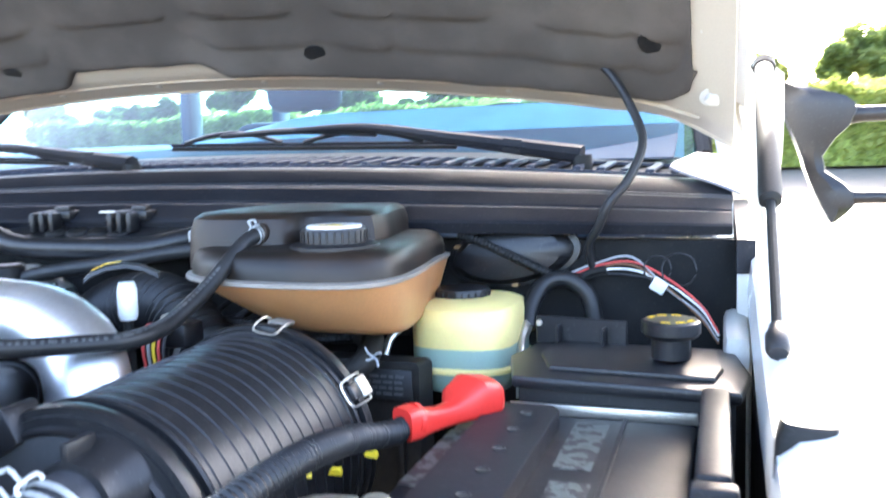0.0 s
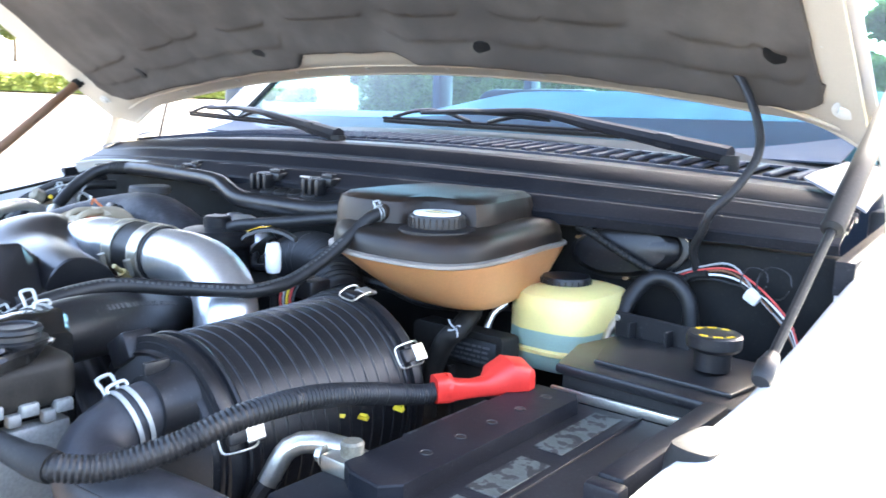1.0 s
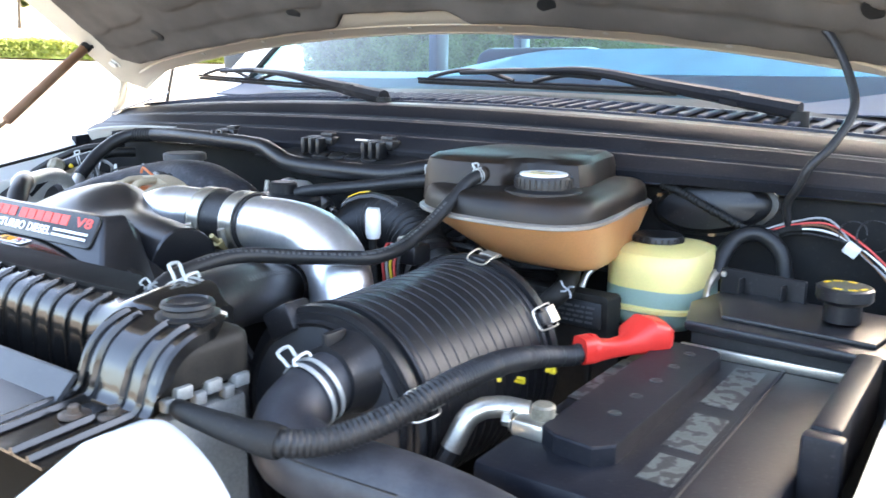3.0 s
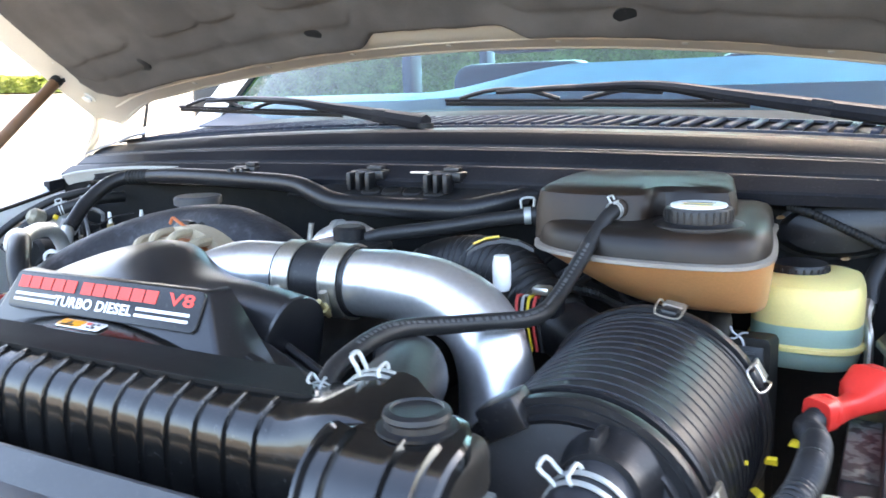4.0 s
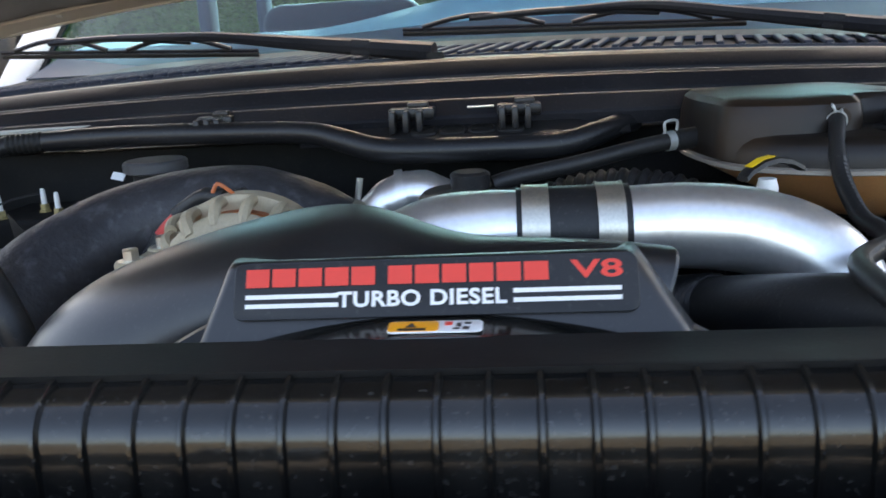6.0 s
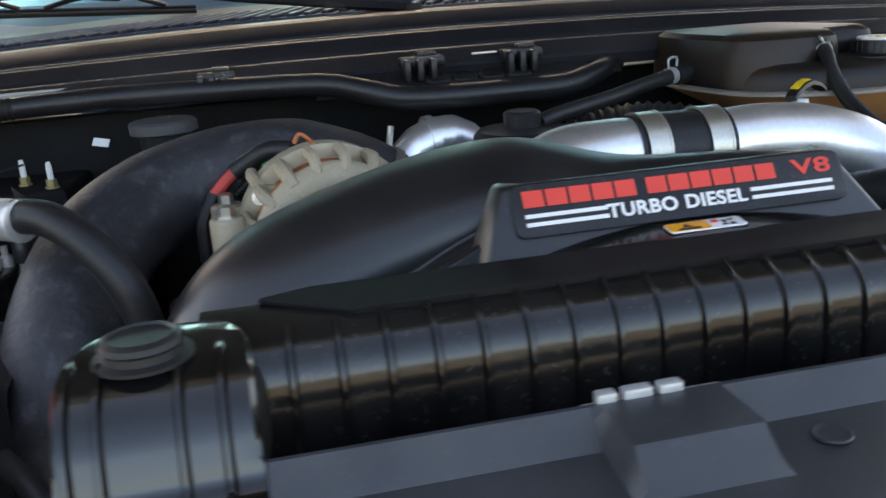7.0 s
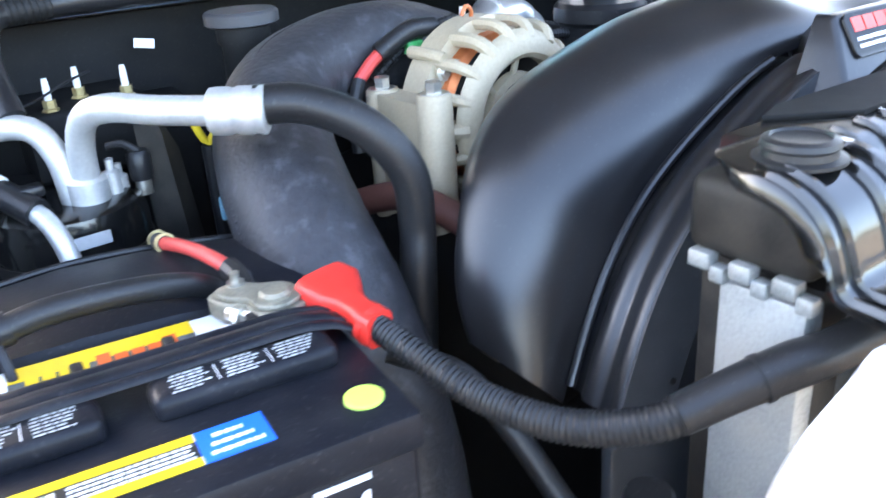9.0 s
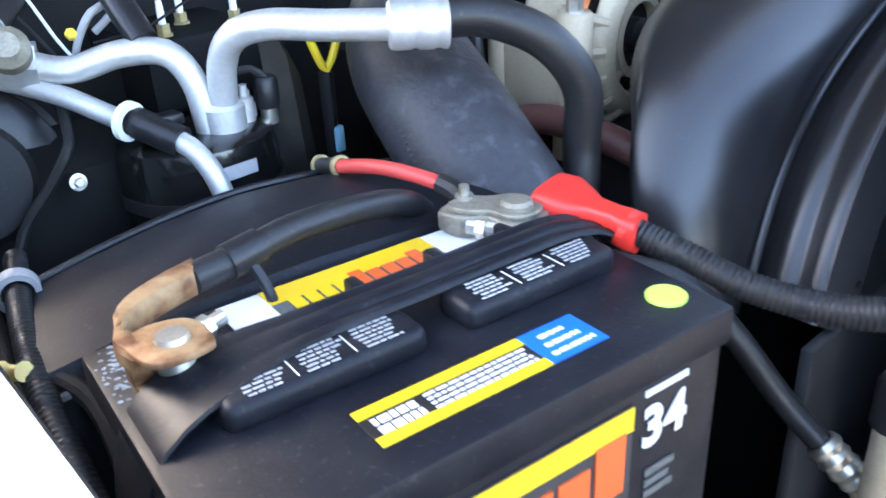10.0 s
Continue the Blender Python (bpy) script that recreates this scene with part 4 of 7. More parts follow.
RP = [(0.574, 1.455), (0.571, 1.4585), (0.564, 1.4577), (0.556, 1.4545), (0.5475, 1.4485), (0.5425, 1.441), (0.5395, 1.432), (0.5375, 1.42), (0.5375, 1.365)]
RI = [(0.572, 1.451), (0.57, 1.452), (0.563, 1.45), (0.557, 1.447), (0.551, 1.443), (0.547, 1.438), (0.5455, 1.431), (0.5445, 1.42), (0.545, 1.365)]


def rib():
    return loft([[(x, y, z) for y, z in (RP if abs(x) < 0.002 else [((a + c) / 2, (b + d) / 2) for (a, b), (c, d) in zip(RP, RI)])] + [(x, y, z) for y, z in RI[::-1]] for x in (-0.0028, -0.0012, 0.0012, 0.0028)])


first = part("rib", rib(), GLOSSY, rad)
first.location.x = -1.02
first.matrix_parent_inverse = rad.matrix_basis.inverted()
for i in range(1, 22):
    o = first.copy()
    o.location.x = -1.02 + i * 0.0272
    scene.collection.objects.link(o)
part("top_plate", prism([(-1.035, 0.612), (-1.005, 0.622), (-0.47, 0.622), (-0.44, 0.6), (-0.425, 0.58), (-0.5, 0.573), (-0.98, 0.573)], 1.4555, 1.4595, 0.0012), DEEP, rad, "thin flange along the tank")
part("core", box(-1.085, -0.345, 0.545, 0.605, 0.7, 1.375, 0.004), SIDEALU, rad, "pale aluminium core")
for sx, xa in ((-1, -1.125), (1, -0.296)):
    up = 0.014 if sx > 0 else 0.0
    part("end_tank", box(xa + sx * 0.001, xa - sx * 0.09, 0.513, 0.6, 1.397 + up / 2, 1.449, 0.012, 3), DUSTY, rad, "dusty black tank end")
    part("side_plate", box(xa, xa - sx * 0.02, 0.514, 0.572 + up * 1.4, 0.75, 1.386 + up / 2, 0.004), SIDEALU, rad, "pale aluminium side plate")
    part("side_flange", box(xa - sx * 0.02, xa - sx * 0.05, 0.516, 0.6, 0.75, 1.39, 0.004), DUSTY, rad)
    for k in range(3):
        y = 0.592 - 0.0285 * k
        rise = up * (0.72 + 0.22 * k)
        part("crimp_tab", box(xa - sx * 0.006, xa + sx * 0.005, y - 0.0155, y, 1.390 + rise, 1.401 + rise, 0.0018), SIDEALU, rad, "crimped aluminium tab")
        part("crimp_tab", box(xa - sx * 0.006, xa + sx * 0.0035, y - 0.0255, y - 0.0145, 1.3835 + rise, 1.394 + rise, 0.0018), SIDEALU, rad, "crimped aluminium tab")
# outlet neck
part("outlet_neck", tube([(-0.39, 0.572, 1.422, 0.03), (-0.386, 0.6, 1.437, 0.0305), (-0.398, 0.64, 1.439, 0.029)], 0.03, 20), GLOSSY, rad, "moulded outlet neck")
part("outlet_blend", loft([[(x, y + (0.012 * k if y > 0.56 else -0.001 * k), z + (0.013 * k if z > 1.44 else 0.006 * k if z > 1.42 else 0)) for y, z in TP] for x, k in ((-0.437, 0), (-0.425, 0.15), (-0.41, 0.55), (-0.398, 0.9), (-0.388, 1), (-0.376, 1), (-0.366, 0.85), (-0.355, 0.4), (-0.345, 0.1), (-0.338, 0))]), GLOSSY, rad, "moulded swelling round the outlet")


def bracket(cx, label, side, bolts, bush):
    ob = thing("radiator_bracket", label, "bracket", (cx, 0.5, 1.40), "radiator brackets")
    path = [V(p) for p in spline([(0, 0.597, 1.452), (0, 0.594, 1.4572), (0, 0.585, 1.4592), (0, 0.567, 1.46), (0, 0.547, 1.459), (0, 0.529, 1.4545), (0, 0.514, 1.445), (0, 0.505, 1.433), (0, 0.5, 1.421), (0, 0.4975, 1.414), (0, 0.4955, 1.4085), (0, 0.491, 1.404), (0, 0.484, 1.4022), (0, 0.46, 1.401), (0, 0.41, 1.398)], 0.003)]
    xs = [-side * 0.009 + k for k in (-0.0495, -0.049, -0.047, -0.0455, -0.0437, -0.0413, -0.0395, -0.03, -0.0282, -0.0258, -0.024, 0.009, 0.0108, 0.0132, 0.015, 0.03, 0.0318, 0.0342, 0.036, 0.0465, 0.049, 0.0495)]
    dz = [-0.012, -0.003, 0, 0, 0.004, 0.004, 0, 0, 0.004, 0.004, 0, 0, 0.004, 0.004, 0, 0, 0.004, 0.004, 0, 0, -0.003, -0.012]
    g = []
    for i, p in enumerate(path):
        t = (path[min(len(path) - 1, i + 2)] - path[max(0, i - 2)]).normalized()
        nrm = V((0, t.z, -t.y))
        edge = max(0.0, min(1.0, (p.z - 1.415) / 0.013, (0.578 - p.y) / 0.02))
        ridge = max(0.0, min(1.0, (0.552 - p.y) / 0.012))
        back = math.sqrt(max(0.02, 1 - (max(0.0, p.y - 0.54) / 0.0575) ** 2))  # the rear end is rounded in plan
        g.append([V((cx - side * 0.009 + (x + side * 0.009) * back, p.y, p.z)) + nrm * (d * ridge if d > 0 else d * edge) for x, d in zip(xs, dz)])
    part("strap", sheet(g, 0.0025), ENAMEL, ob, "glossy black enamelled steel strap")
    part("bushing", lathe([(0.026, 0), (0.026, 0.002), (0.021, 0.003), (0.0205, 0.007), (0.022, 0.009), (0.021, 0.012), (0.017, 0.0135), (0.016, 0.012), (0.006, 0.0115)], Matrix.Translation((*bush, 1.4585)), 28), RUBBER, ob, "black rubber bushing")
    for bx, by in bolts:
        c = V((cx + bx, by, 1.402))
        w = part("washer", lathe([(0.0118, 0), (0.0118, 0.0014), (0.011, 0.002), (0.007, 0.0024)], Matrix.Translation(c), 26), WASHER, ob, "rust-grey washer")
        part("bolt", lathe([(0.0068, 0.002), (0.0064, 0.003), (0.0052, 0.0032)], Matrix.Translation(c), 18), WASHER, w)
        part("bolt_head", lathe([(0.005, 0.003), (0.005, 0.0075), (0.004, 0.0085)], Matrix.Translation(c) @ pose(0, 0, 0, 0, 0, 17 + 900 * bx), 6), WASHER, w, "hexagonal bolt head")
    return ob


bracket(-1.097, "shiny black steel radiator bracket with a rubber bushing", -1, ((0.011, 0.449), (-0.02, 0.43)), (-1.094, 0.548))
bracket(-0.33, "shiny black steel radiator bracket with a rubber bushing", 1, ((-0.012, 0.466), (0.014, 0.482)), (-0.3315, 0.564))

# front cover panel
front = thing("grille_cover", "textured dark grey plastic panel in front of the radiator", "panel", (MID, 0.4, 1.35))
FX = [-1.037, -1.0, -0.93, -0.884, -0.872, -0.866, -0.83, -0.797, -0.79, -0.777, -0.70, -0.6, -0.5, -0.42, -0.385, -0.375]


def front_z(x, y):
    """A leaning strip along the tank, then a level field; a block with a sloping front stands out of it."""
    if -0.869 < x < -0.793:
        return 1.4205 if y > 0.447 else max(1.401 - (0.472 - y) * 0.1, 1.4205 - (0.447 - y) * 1.15)
    return 1.4205 - max(0, 0.487 - y) * 1.05 if y > 0.4716 else 1.4035 - (0.4716 - y) * 0.1


part("panel", sheet([[(x, y, front_z(x, y)) for x in FX] for y in (0.49, 0.487, 0.482, 0.476, 0.4722, 0.471, 0.46, 0.4485, 0.4465, 0.44, 0.432, 0.429, 0.40, 0.36, 0.32, 0.26, 0.18)], 0.004), TEXTURED, front, "textured dark grey plastic", smooth=25)
part("badge_recess", plate(0.075, 0.03, 0.029, 0, 0.002, Matrix.Translation((-0.62, 0.4, front_z(-0.62, 0.4) + 0.003)) @ pose(0, 0, 0, 6, 0, 0)), TEXTURED, front, "plain moulded oval")
# Unseen slab, added to keep the bright ground out of the tank's reflections.
part("condenser", box(-1.06, -0.365, 0.474, 0.4865, 0.72, 1.398, 0.003), DEEP, front, "unseen dark condenser added below the panel")
for x, w in ((-0.867, 0.0115), (-0.852, 0.0165), (-0.832, 0.014)):
    part("condenser_tab", box(x, x + w, 0.488, 0.496, 1.414, 1.4255, 0.0015), MATALU, front, "pale aluminium tab")
part("condenser_rail", box(-0.875, -0.795, 0.4885, 0.4935, 1.408, 1.4195, 0.001), MATALU, front, "pale aluminium rail")
for x, y in ((-1.018, 0.452), (-0.755, 0.452), (-0.45, 0.45)):
    part("push_clip", lathe([(0.0105, 0), (0.0095, 0.0006), (0.008, 0.0003), (0.005, -0.0002)], Matrix.Translation((x, y, front_z(x, y) + 0.001)), 24), TEXTURED, front)

# white header corners over the lamps
for line in ([(-0.291, 0.486, 1.4045), (-0.284, 0.496, 1.408), (-0.268, 0.5, 1.407), (-0.235, 0.498, 1.397), (-0.205, 0.493, 1.382), (-0.165, 0.476, 1.36), (-0.115, 0.43, 1.33)],
             [(-1.134, 0.425, 1.397), (-1.141, 0.46, 1.4), (-1.157, 0.466, 1.401), (-1.18, 0.461, 1.401), (-1.207, 0.457, 1.4), (-1.246, 0.449, 1.4), (-1.286, 0.434, 1.396), (-1.33, 0.4, 1.38)]):
    fine = spline(line, 0.012)
    cx = np.mean([p[0] for p in line])
    g = []
    for back, dz in ((0.001, -0.03), (0.0, -0.012), (0.004, -0.003), (0.012, 0.0), (0.05, 0.002), (0.12, -0.02), (0.2, -0.07), (0.24, -0.2)):
        g.append([(p[0] + (cx - p[0]) * min(1, back * 2), p[1] - back, p[2] + dz) for p in fine])
    solid("header_panel", sheet(g, 0.003), WHITE, "white painted header panel beside the radiator support", "panel", "header panels")

# ---- intercooler pipe ----
pipe = thing("intercooler_pipe", "polished aluminium intercooler pipe with a rubber coupler", "pipe", (-0.52, 0.86, 1.1))
part("bent_tube", tube([(-0.585, 0.868, 1.464, 0.036), (-0.53, 0.868, 1.464, 0.037), (-0.475, 0.862, 1.458, 0.037), (-0.43, 0.848, 1.44, 0.037), (-0.405, 0.832, 1.405, 0.037), (-0.395, 0.815, 1.35, 0.037), (-0.39, 0.8, 1.28, 0.037), (-0.39, 0.79, 1.15, 0.037)], 0.037, 28), ALU, pipe, "polished aluminium tube")
part("inlet_elbow", tube([(-0.86, 0.83, 1.40, 0.04), (-0.80, 0.845, 1.437, 0.04), (-0.745, 0.86, 1.458, 0.041), (-0.70, 0.868, 1.464, 0.037), (-0.67, 0.868, 1.464, 0.036)], 0.036, 28), ALU, pipe, "polished aluminium elbow")
part("coupler", tube([(-0.676, 0.868, 1.464), (-0.58, 0.868, 1.464)], 0.0385, 32), RUBBER, pipe, "black rubber coupler")
for x in (-0.66, -0.597):
    c = part("hose_clamp", ring_band((x, 0.868, 1.464), (x + 0.1, 0.868, 1.464), 0.039, 0.022), ZINC, pipe, "steel band clamp")
    for e in (-0.0105, 0.0105):
        part("clamp_edge", ring_band((x + e, 0.868, 1.464), (x + e + 0.1, 0.868, 1.464), 0.0395, 0.002, 0.0018), ZINC, c)
    part("clamp_screw", tube([(x, 0.828, 1.44), (x, 0.822, 1.462)], 0.005, 8), ZINC, c)
    part("clamp_bolt", tube([(x + 0.004, 0.826, 1.436), (x + 0.009, 0.81, 1.449), (x + 0.013, 0.797, 1.459)], 0.0032, 8), BRASS, c, "brass-coloured clamp bolt")
    part("clamp_nut", lathe([(0.0062, -0.004), (0.0062, 0.005)], aim((x + 0.008, 0.813, 1.446), (x + 0.013, 0.797, 1.459)), 6), BRASS, c)

# ---- radiator hoses ----
uh = thing("upper_radiator_hose", "thick black rubber radiator hose with a spring clamp", "hose", (-0.43, 0.7, 1.3))
UH = [(-0.388, 0.603, 1.438, 0.031), (-0.4, 0.65, 1.439, 0.032), (-0.42, 0.70, 1.433, 0.032), (-0.46, 0.765, 1.416, 0.032), (-0.505, 0.83, 1.398, 0.03), (-0.525, 0.86, 1.388, 0.029)]
part("hose", tube(UH, 0.032, 24), RUBBER, uh)
part("ribbed_end", tube([(-0.51, 0.838, 1.396, 0.031), (-0.545, 0.895, 1.376, 0.031)], 0.031, 24, wave=(0.006, 0.002)), BLACK, uh, "ribbed black connector")


def spring_clamp(at, to, r, parent, tab=(0, 0, 1)):
    """Two thin bands and a raised window-shaped tab."""
    a, d = V(at), (V(to) - V(at)).normalized()
    wide = min(0.005, r * 0.22)
    bm = bmesh.new()
    for e in (-1, 1):
        ring_band(a + d * wide * e, a + d * (wide * e + 1), r, wide * 0.8, 0.0012, bm=bm)
    c = part("spring_clamp", bm, PALE, parent, "pale grey steel spring clamp")
    t = V(tab).normalized()
    t = (t - d * t.dot(d)).normalized()
    s = d.cross(t)
    h, w = min(0.015, r * 0.75), min(0.006, r * 0.45)
    f = [a + t * r + s * x + d * y + t * z for x, y, z in ((-0.002, -w, 0), (-0.003, -w, h * 0.5), (-0.005, -w, h), (-0.005, w, h), (-0.003, w, h * 0.5), (-0.002, w, 0))]
    part("clamp_tab", tube(f, min(0.0017, r * 0.14), 6, 0.003), PALE, c)
    part("clamp_ear", tube([a + t * r * 0.9 + s * r * 0.42 + d * y + t * z for y, z in ((-w * 1.4, 0.001), (-w * 1.2, h * 0.4), (w * 1.2, h * 0.4), (w * 1.4, 0.001))], min(0.0016, r * 0.13), 6, 0.003), PALE, c)
    return c


def hose_print(pts, r, face, parent, first=0.1, last=0.9, gap=0.009, size=0.0045):
    """Unreadable printing: short bars along a hose on the side that looks towards face."""
    line = [V([float(k) for k in p[:3]]) for p in spline([p[:3] for p in pts], 0.003)]
    n = len(line)
    bm = bmesh.new()
    run, rng = 0.0, random.Random(n)
    for i in range(int(n * first), int(n * last)):
        t = (line[min(n - 1, i + 1)] - line[max(0, i - 1)]).normalized()
        run += 0.003
        if run < gap * rng.uniform(0.5, 1.3):
            continue
        run = 0.0
        u = V(face)
        u = (u - t * u.dot(t)).normalized()
        m = Matrix((( *t, 0), (*t.cross(u) * -1, 0), (*u, 0), (0, 0, 0, 1))).transposed()
        m.translation = line[i] + u * r
        box(-0.0016 * rng.uniform(0.6, 1.2), 0.0016, -size / 2, size / 2 * rng.uniform(0.5, 1), -0.0006, 0.0004, 0, m=m, bm=bm)
    part("print", bm, PRINT, parent, "worn pale printing", smooth=0)


spring_clamp((-0.3935, 0.614, 1.438), (-0.4, 0.65, 1.439), 0.0318, uh, (-0.25, 0, 1))
hose_print(UH[1:5], 0.0322, (0.75, -0.2, 0.62), uh, 0.1, 0.75, 0.005, 0.006)

dh = thing("degas_hose", "thin black coolant hose with white printing", "hose", (-0.4, 0.8, 1.4))
DH = [(-0.438, 0.6, 1.444), (-0.44, 0.615, 1.453), (-0.446, 0.645, 1.461), (-0.4455, 0.7138, 1.4666), (-0.4167, 0.7743, 1.4595), (-0.382, 0.82, 1.455), (-0.3725, 0.843, 1.4525), (-0.3685, 0.869, 1.4535), (-0.3705, 0.904, 1.4575), (-0.3677, 0.9558, 1.4792), (-0.3612, 0.9957, 1.5067), (-0.3525, 1.021, 1.526), (-0.343, 1.053, 1.532)]
part("hose", tube(DH, 0.0083, 14), RUBBER, dh)
spring_clamp((-0.4385, 0.608, 1.449), (-0.442, 0.625, 1.456), 0.009, dh, (0, -0.4, 1))
spring_clamp((-0.35, 1.03, 1.529), (-0.343, 1.053, 1.532), 0.009, dh)

hose_print(DH[2:11], 0.0083, (0.25, -0.75, 0.6), dh, 0.05, 0.95, 0.0045, 0.0035)

# ---- degas bottle ----
deg = thing("coolant_bottle", "amber and sooty black coolant expansion bottle with a black cap", "coolant bottle", (-0.32, 1.1, 1.42))
seam = smooth_poly([(-0.465, 1.10), (-0.44, 1.03), (-0.37, 0.985), (-0.28, 0.972), (-0.215, 0.982), (-0.188, 1.025), (-0.19, 1.10), (-0.205, 1.2), (-0.22, 1.275), (-0.32, 1.285), (-0.44, 1.28), (-0.472, 1.2)], 4)
sc = (-0.32, 1.13)
lc = (-0.205, 1.09)
part("lower_shell", loft([scaled(seam, 0.44, 1.424, lc), scaled(seam, 0.56, 1.427, lc), scaled(seam, 0.64, 1.434, lc), scaled(seam, 0.78, 1.452, lc), scaled(seam, 0.94, 1.474, lc), scaled(seam, 0.975, 1.48, lc)]), TANK_TAN, deg, "amber translucent lower shell")
part("seam_flange", loft([scaled(seam, 0.975, 1.4795, sc), scaled(seam, 1.012, 1.4812, sc), scaled(seam, 1.012, 1.4852, sc), scaled(seam, 0.97, 1.4868, sc)]), TANK_EDGE, deg, "cloudy welded seam")
part("upper_shell", loft([scaled(seam, 0.97, 1.4865, sc), scaled(seam, 0.965, 1.497, sc), scaled(seam, 0.945, 1.507, sc), scaled(seam, 0.905, 1.5135, sc), scaled(seam, 0.84, 1.5165, sc), scaled(seam, 0.5, 1.519, sc)]), TANK_TOP, deg, "sooty dark upper shell")
blk = smooth_poly([(-0.462, 1.10), (-0.45, 1.05), (-0.39, 1.028), (-0.325, 1.035), (-0.305, 1.075), (-0.235, 1.085), (-0.25, 1.2), (-0.27, 1.27), (-0.35, 1.275), (-0.45, 1.27), (-0.47, 1.19)], 4)
bc = (-0.36, 1.17)
part("raised_block", loft([scaled(blk, 1.0, 1.49, bc), scaled(blk, 0.985, 1.53, bc), scaled(blk, 0.95, 1.545, bc), scaled(blk, 0.88, 1.551, bc), scaled(blk, 0.5, 1.552, bc)]), TANK_TOP, deg)
part("neck", lathe([(0.046, 1.51), (0.0475, 1.514), (0.047, 1.5195), (0.042, 1.5215), (0.033, 1.522), (0.033, 1.526)], Matrix.Translation((-0.262, 1.039, -0.001)), 32), BLACK, deg)
capo = part("cap", lathe([(0.0345, 1.522), (0.0345, 1.534), (0.0335, 1.5365), (0.03, 1.5375), (0.01, 1.5377)], Matrix.Translation((-0.262, 1.039, -0.001)), 40), BLACK, deg, "black screw cap with a pale label")
for k in range(28):
    a = 2 * math.pi * k / 28
    part("cap_rib", box(0.0343, 0.0358, -0.0013, 0.0013, 1.5225, 1.535, 0.0006, 1, Matrix.Translation((-0.262, 1.039, -0.001)) @ pose(0, 0, 0, 0, 0, math.degrees(a))), BLACK, capo)
part("cap_label", lathe([(0.029, 1.537), (0.029, 1.5395), (0.0285, 1.540)], Matrix.Translation((-0.262, 1.039, -0.001)), 36), WHITEP, capo, "round pale label with unreadable print")
for k in range(4):
    part("label_bar", box(-0.28 + 0.004 * (k % 2), -0.246, 1.023 + 0.008 * k, 1.026 + 0.008 * k, 1.5389, 1.5393, 0), LABEL_BLACK if k % 2 else LABEL_YELLOW, capo, smooth=0)
part("hose_nipple", tube([(-0.347, 1.03, 1.531), (-0.343, 1.075, 1.531)], 0.011, 14), TANK_TOP, deg)

# ---- power steering reservoir ----
ps = thing("steering_reservoir", "yellowed plastic steering fluid reservoir with a black cap", "reservoir", (-0.165, 1.2, 1.3))
pp = smooth_poly([(-0.224, 1.204), (-0.22, 1.15), (-0.197, 1.129), (-0.163, 1.125), (-0.129, 1.129), (-0.106, 1.15), (-0.102, 1.204), (-0.106, 1.258), (-0.129, 1.279), (-0.163, 1.283), (-0.197, 1.279), (-0.22, 1.258)], 4)
pc = (-0.163, 1.204)
part("upper_body", loft([scaled(pp, 1.0, 1.39, pc), scaled(pp, 1.0, 1.412, pc), scaled(pp, 0.975, 1.424, pc), scaled(pp, 0.9, 1.433, pc), scaled(pp, 0.72, 1.438, pc), scaled(pp, 0.5, 1.44, pc)]), RES_YELLOW, ps, "yellowed translucent plastic")
part("fluid_body", loft([scaled(pp, 0.62, 1.334, pc), scaled(pp, 0.86, 1.338, pc), scaled(pp, 0.95, 1.346, pc), scaled(pp, 1.0, 1.358, pc), scaled(pp, 1.0, 1.3905, pc)]), RES_FLUID, ps, "teal fluid showing through the plastic")
part("seam_ring", loft([scaled(pp, 1.0, 1.3605, pc), scaled(pp, 1.06, 1.3625, pc), scaled(pp, 1.06, 1.367, pc), scaled(pp, 1.0, 1.369, pc)], caps=False), RES_YELLOW, ps)
pcap = part("cap", lathe([(0.0325, 1.436), (0.0325, 1.446), (0.031, 1.449), (0.012, 1.45)], Matrix.Translation((-0.176, 1.209, 0)), 36), BLACK, ps, "ribbed black screw cap")
for k in range(24):
    part("cap_rib", box(0.032, 0.034, -0.0015, 0.0015, 1.437, 1.446, 0.0007, 1, Matrix.Translation((-0.176, 1.209, 0)) @ pose(0, 0, 0, 0, 0, 15 * k)), BLACK, pcap)
zt = thing("cable_tie", "white plastic cable tie below the coolant bottle", "cable tie", (-0.214, 1.03, 1.405))
for a, r in ((0.5, 0.011), (2.2, 0.013), (3.5, 0.008), (5.3, 0.011)):
    part("tail", tube([(-0.214, 1.02, 1.405), (-0.214 + r * 0.5 * math.cos(a + 0.3), 1.018, 1.405 + r * 0.5 * math.sin(a + 0.3)), (-0.214 + r * math.cos(a), 1.016, 1.405 + r * math.sin(a))], 0.0012, 6, 0.003), WIRE_GREY, zt)
eb = thing("engine_bracket", "grimy black engine bracket with a worn printed label", "bracket", (-0.24, 1.1, 1.3))
part("plate", prism([(-0.335, 1.085), (-0.19, 1.085), (-0.185, 1.115), (-0.335, 1.12)], 1.1, 1.384, 0.006), DUSTY, eb)
for k in range(3):
    part("rib", box(-0.325 + 0.055 * k, -0.317 + 0.055 * k, 1.076, 1.087, 1.12, 1.335, 0.002), DUSTY, eb)
LM = Matrix.Translation((-0.241, 1.082, 1.359)) @ pose(0, 0, 0, 90, 0, 0)
el = part("worn_label", plate(0.045, 0.017, 0.003, 0, 0.002, LM), LABEL_BLACK, eb, "black label with worn print")
rngb = random.Random(21)
for k in range(4):
    x = -0.04
    while x < 0.034:
        w = rngb.uniform(0.004, 0.012)
        part("print_bar", box(x, min(0.04, x + w), -0.0115 + 0.0065 * k, -0.0085 + 0.0065 * k, 0.002, 0.0025, 0, m=LM), PRINT, el, smooth=0)
        x += w + 0.0025
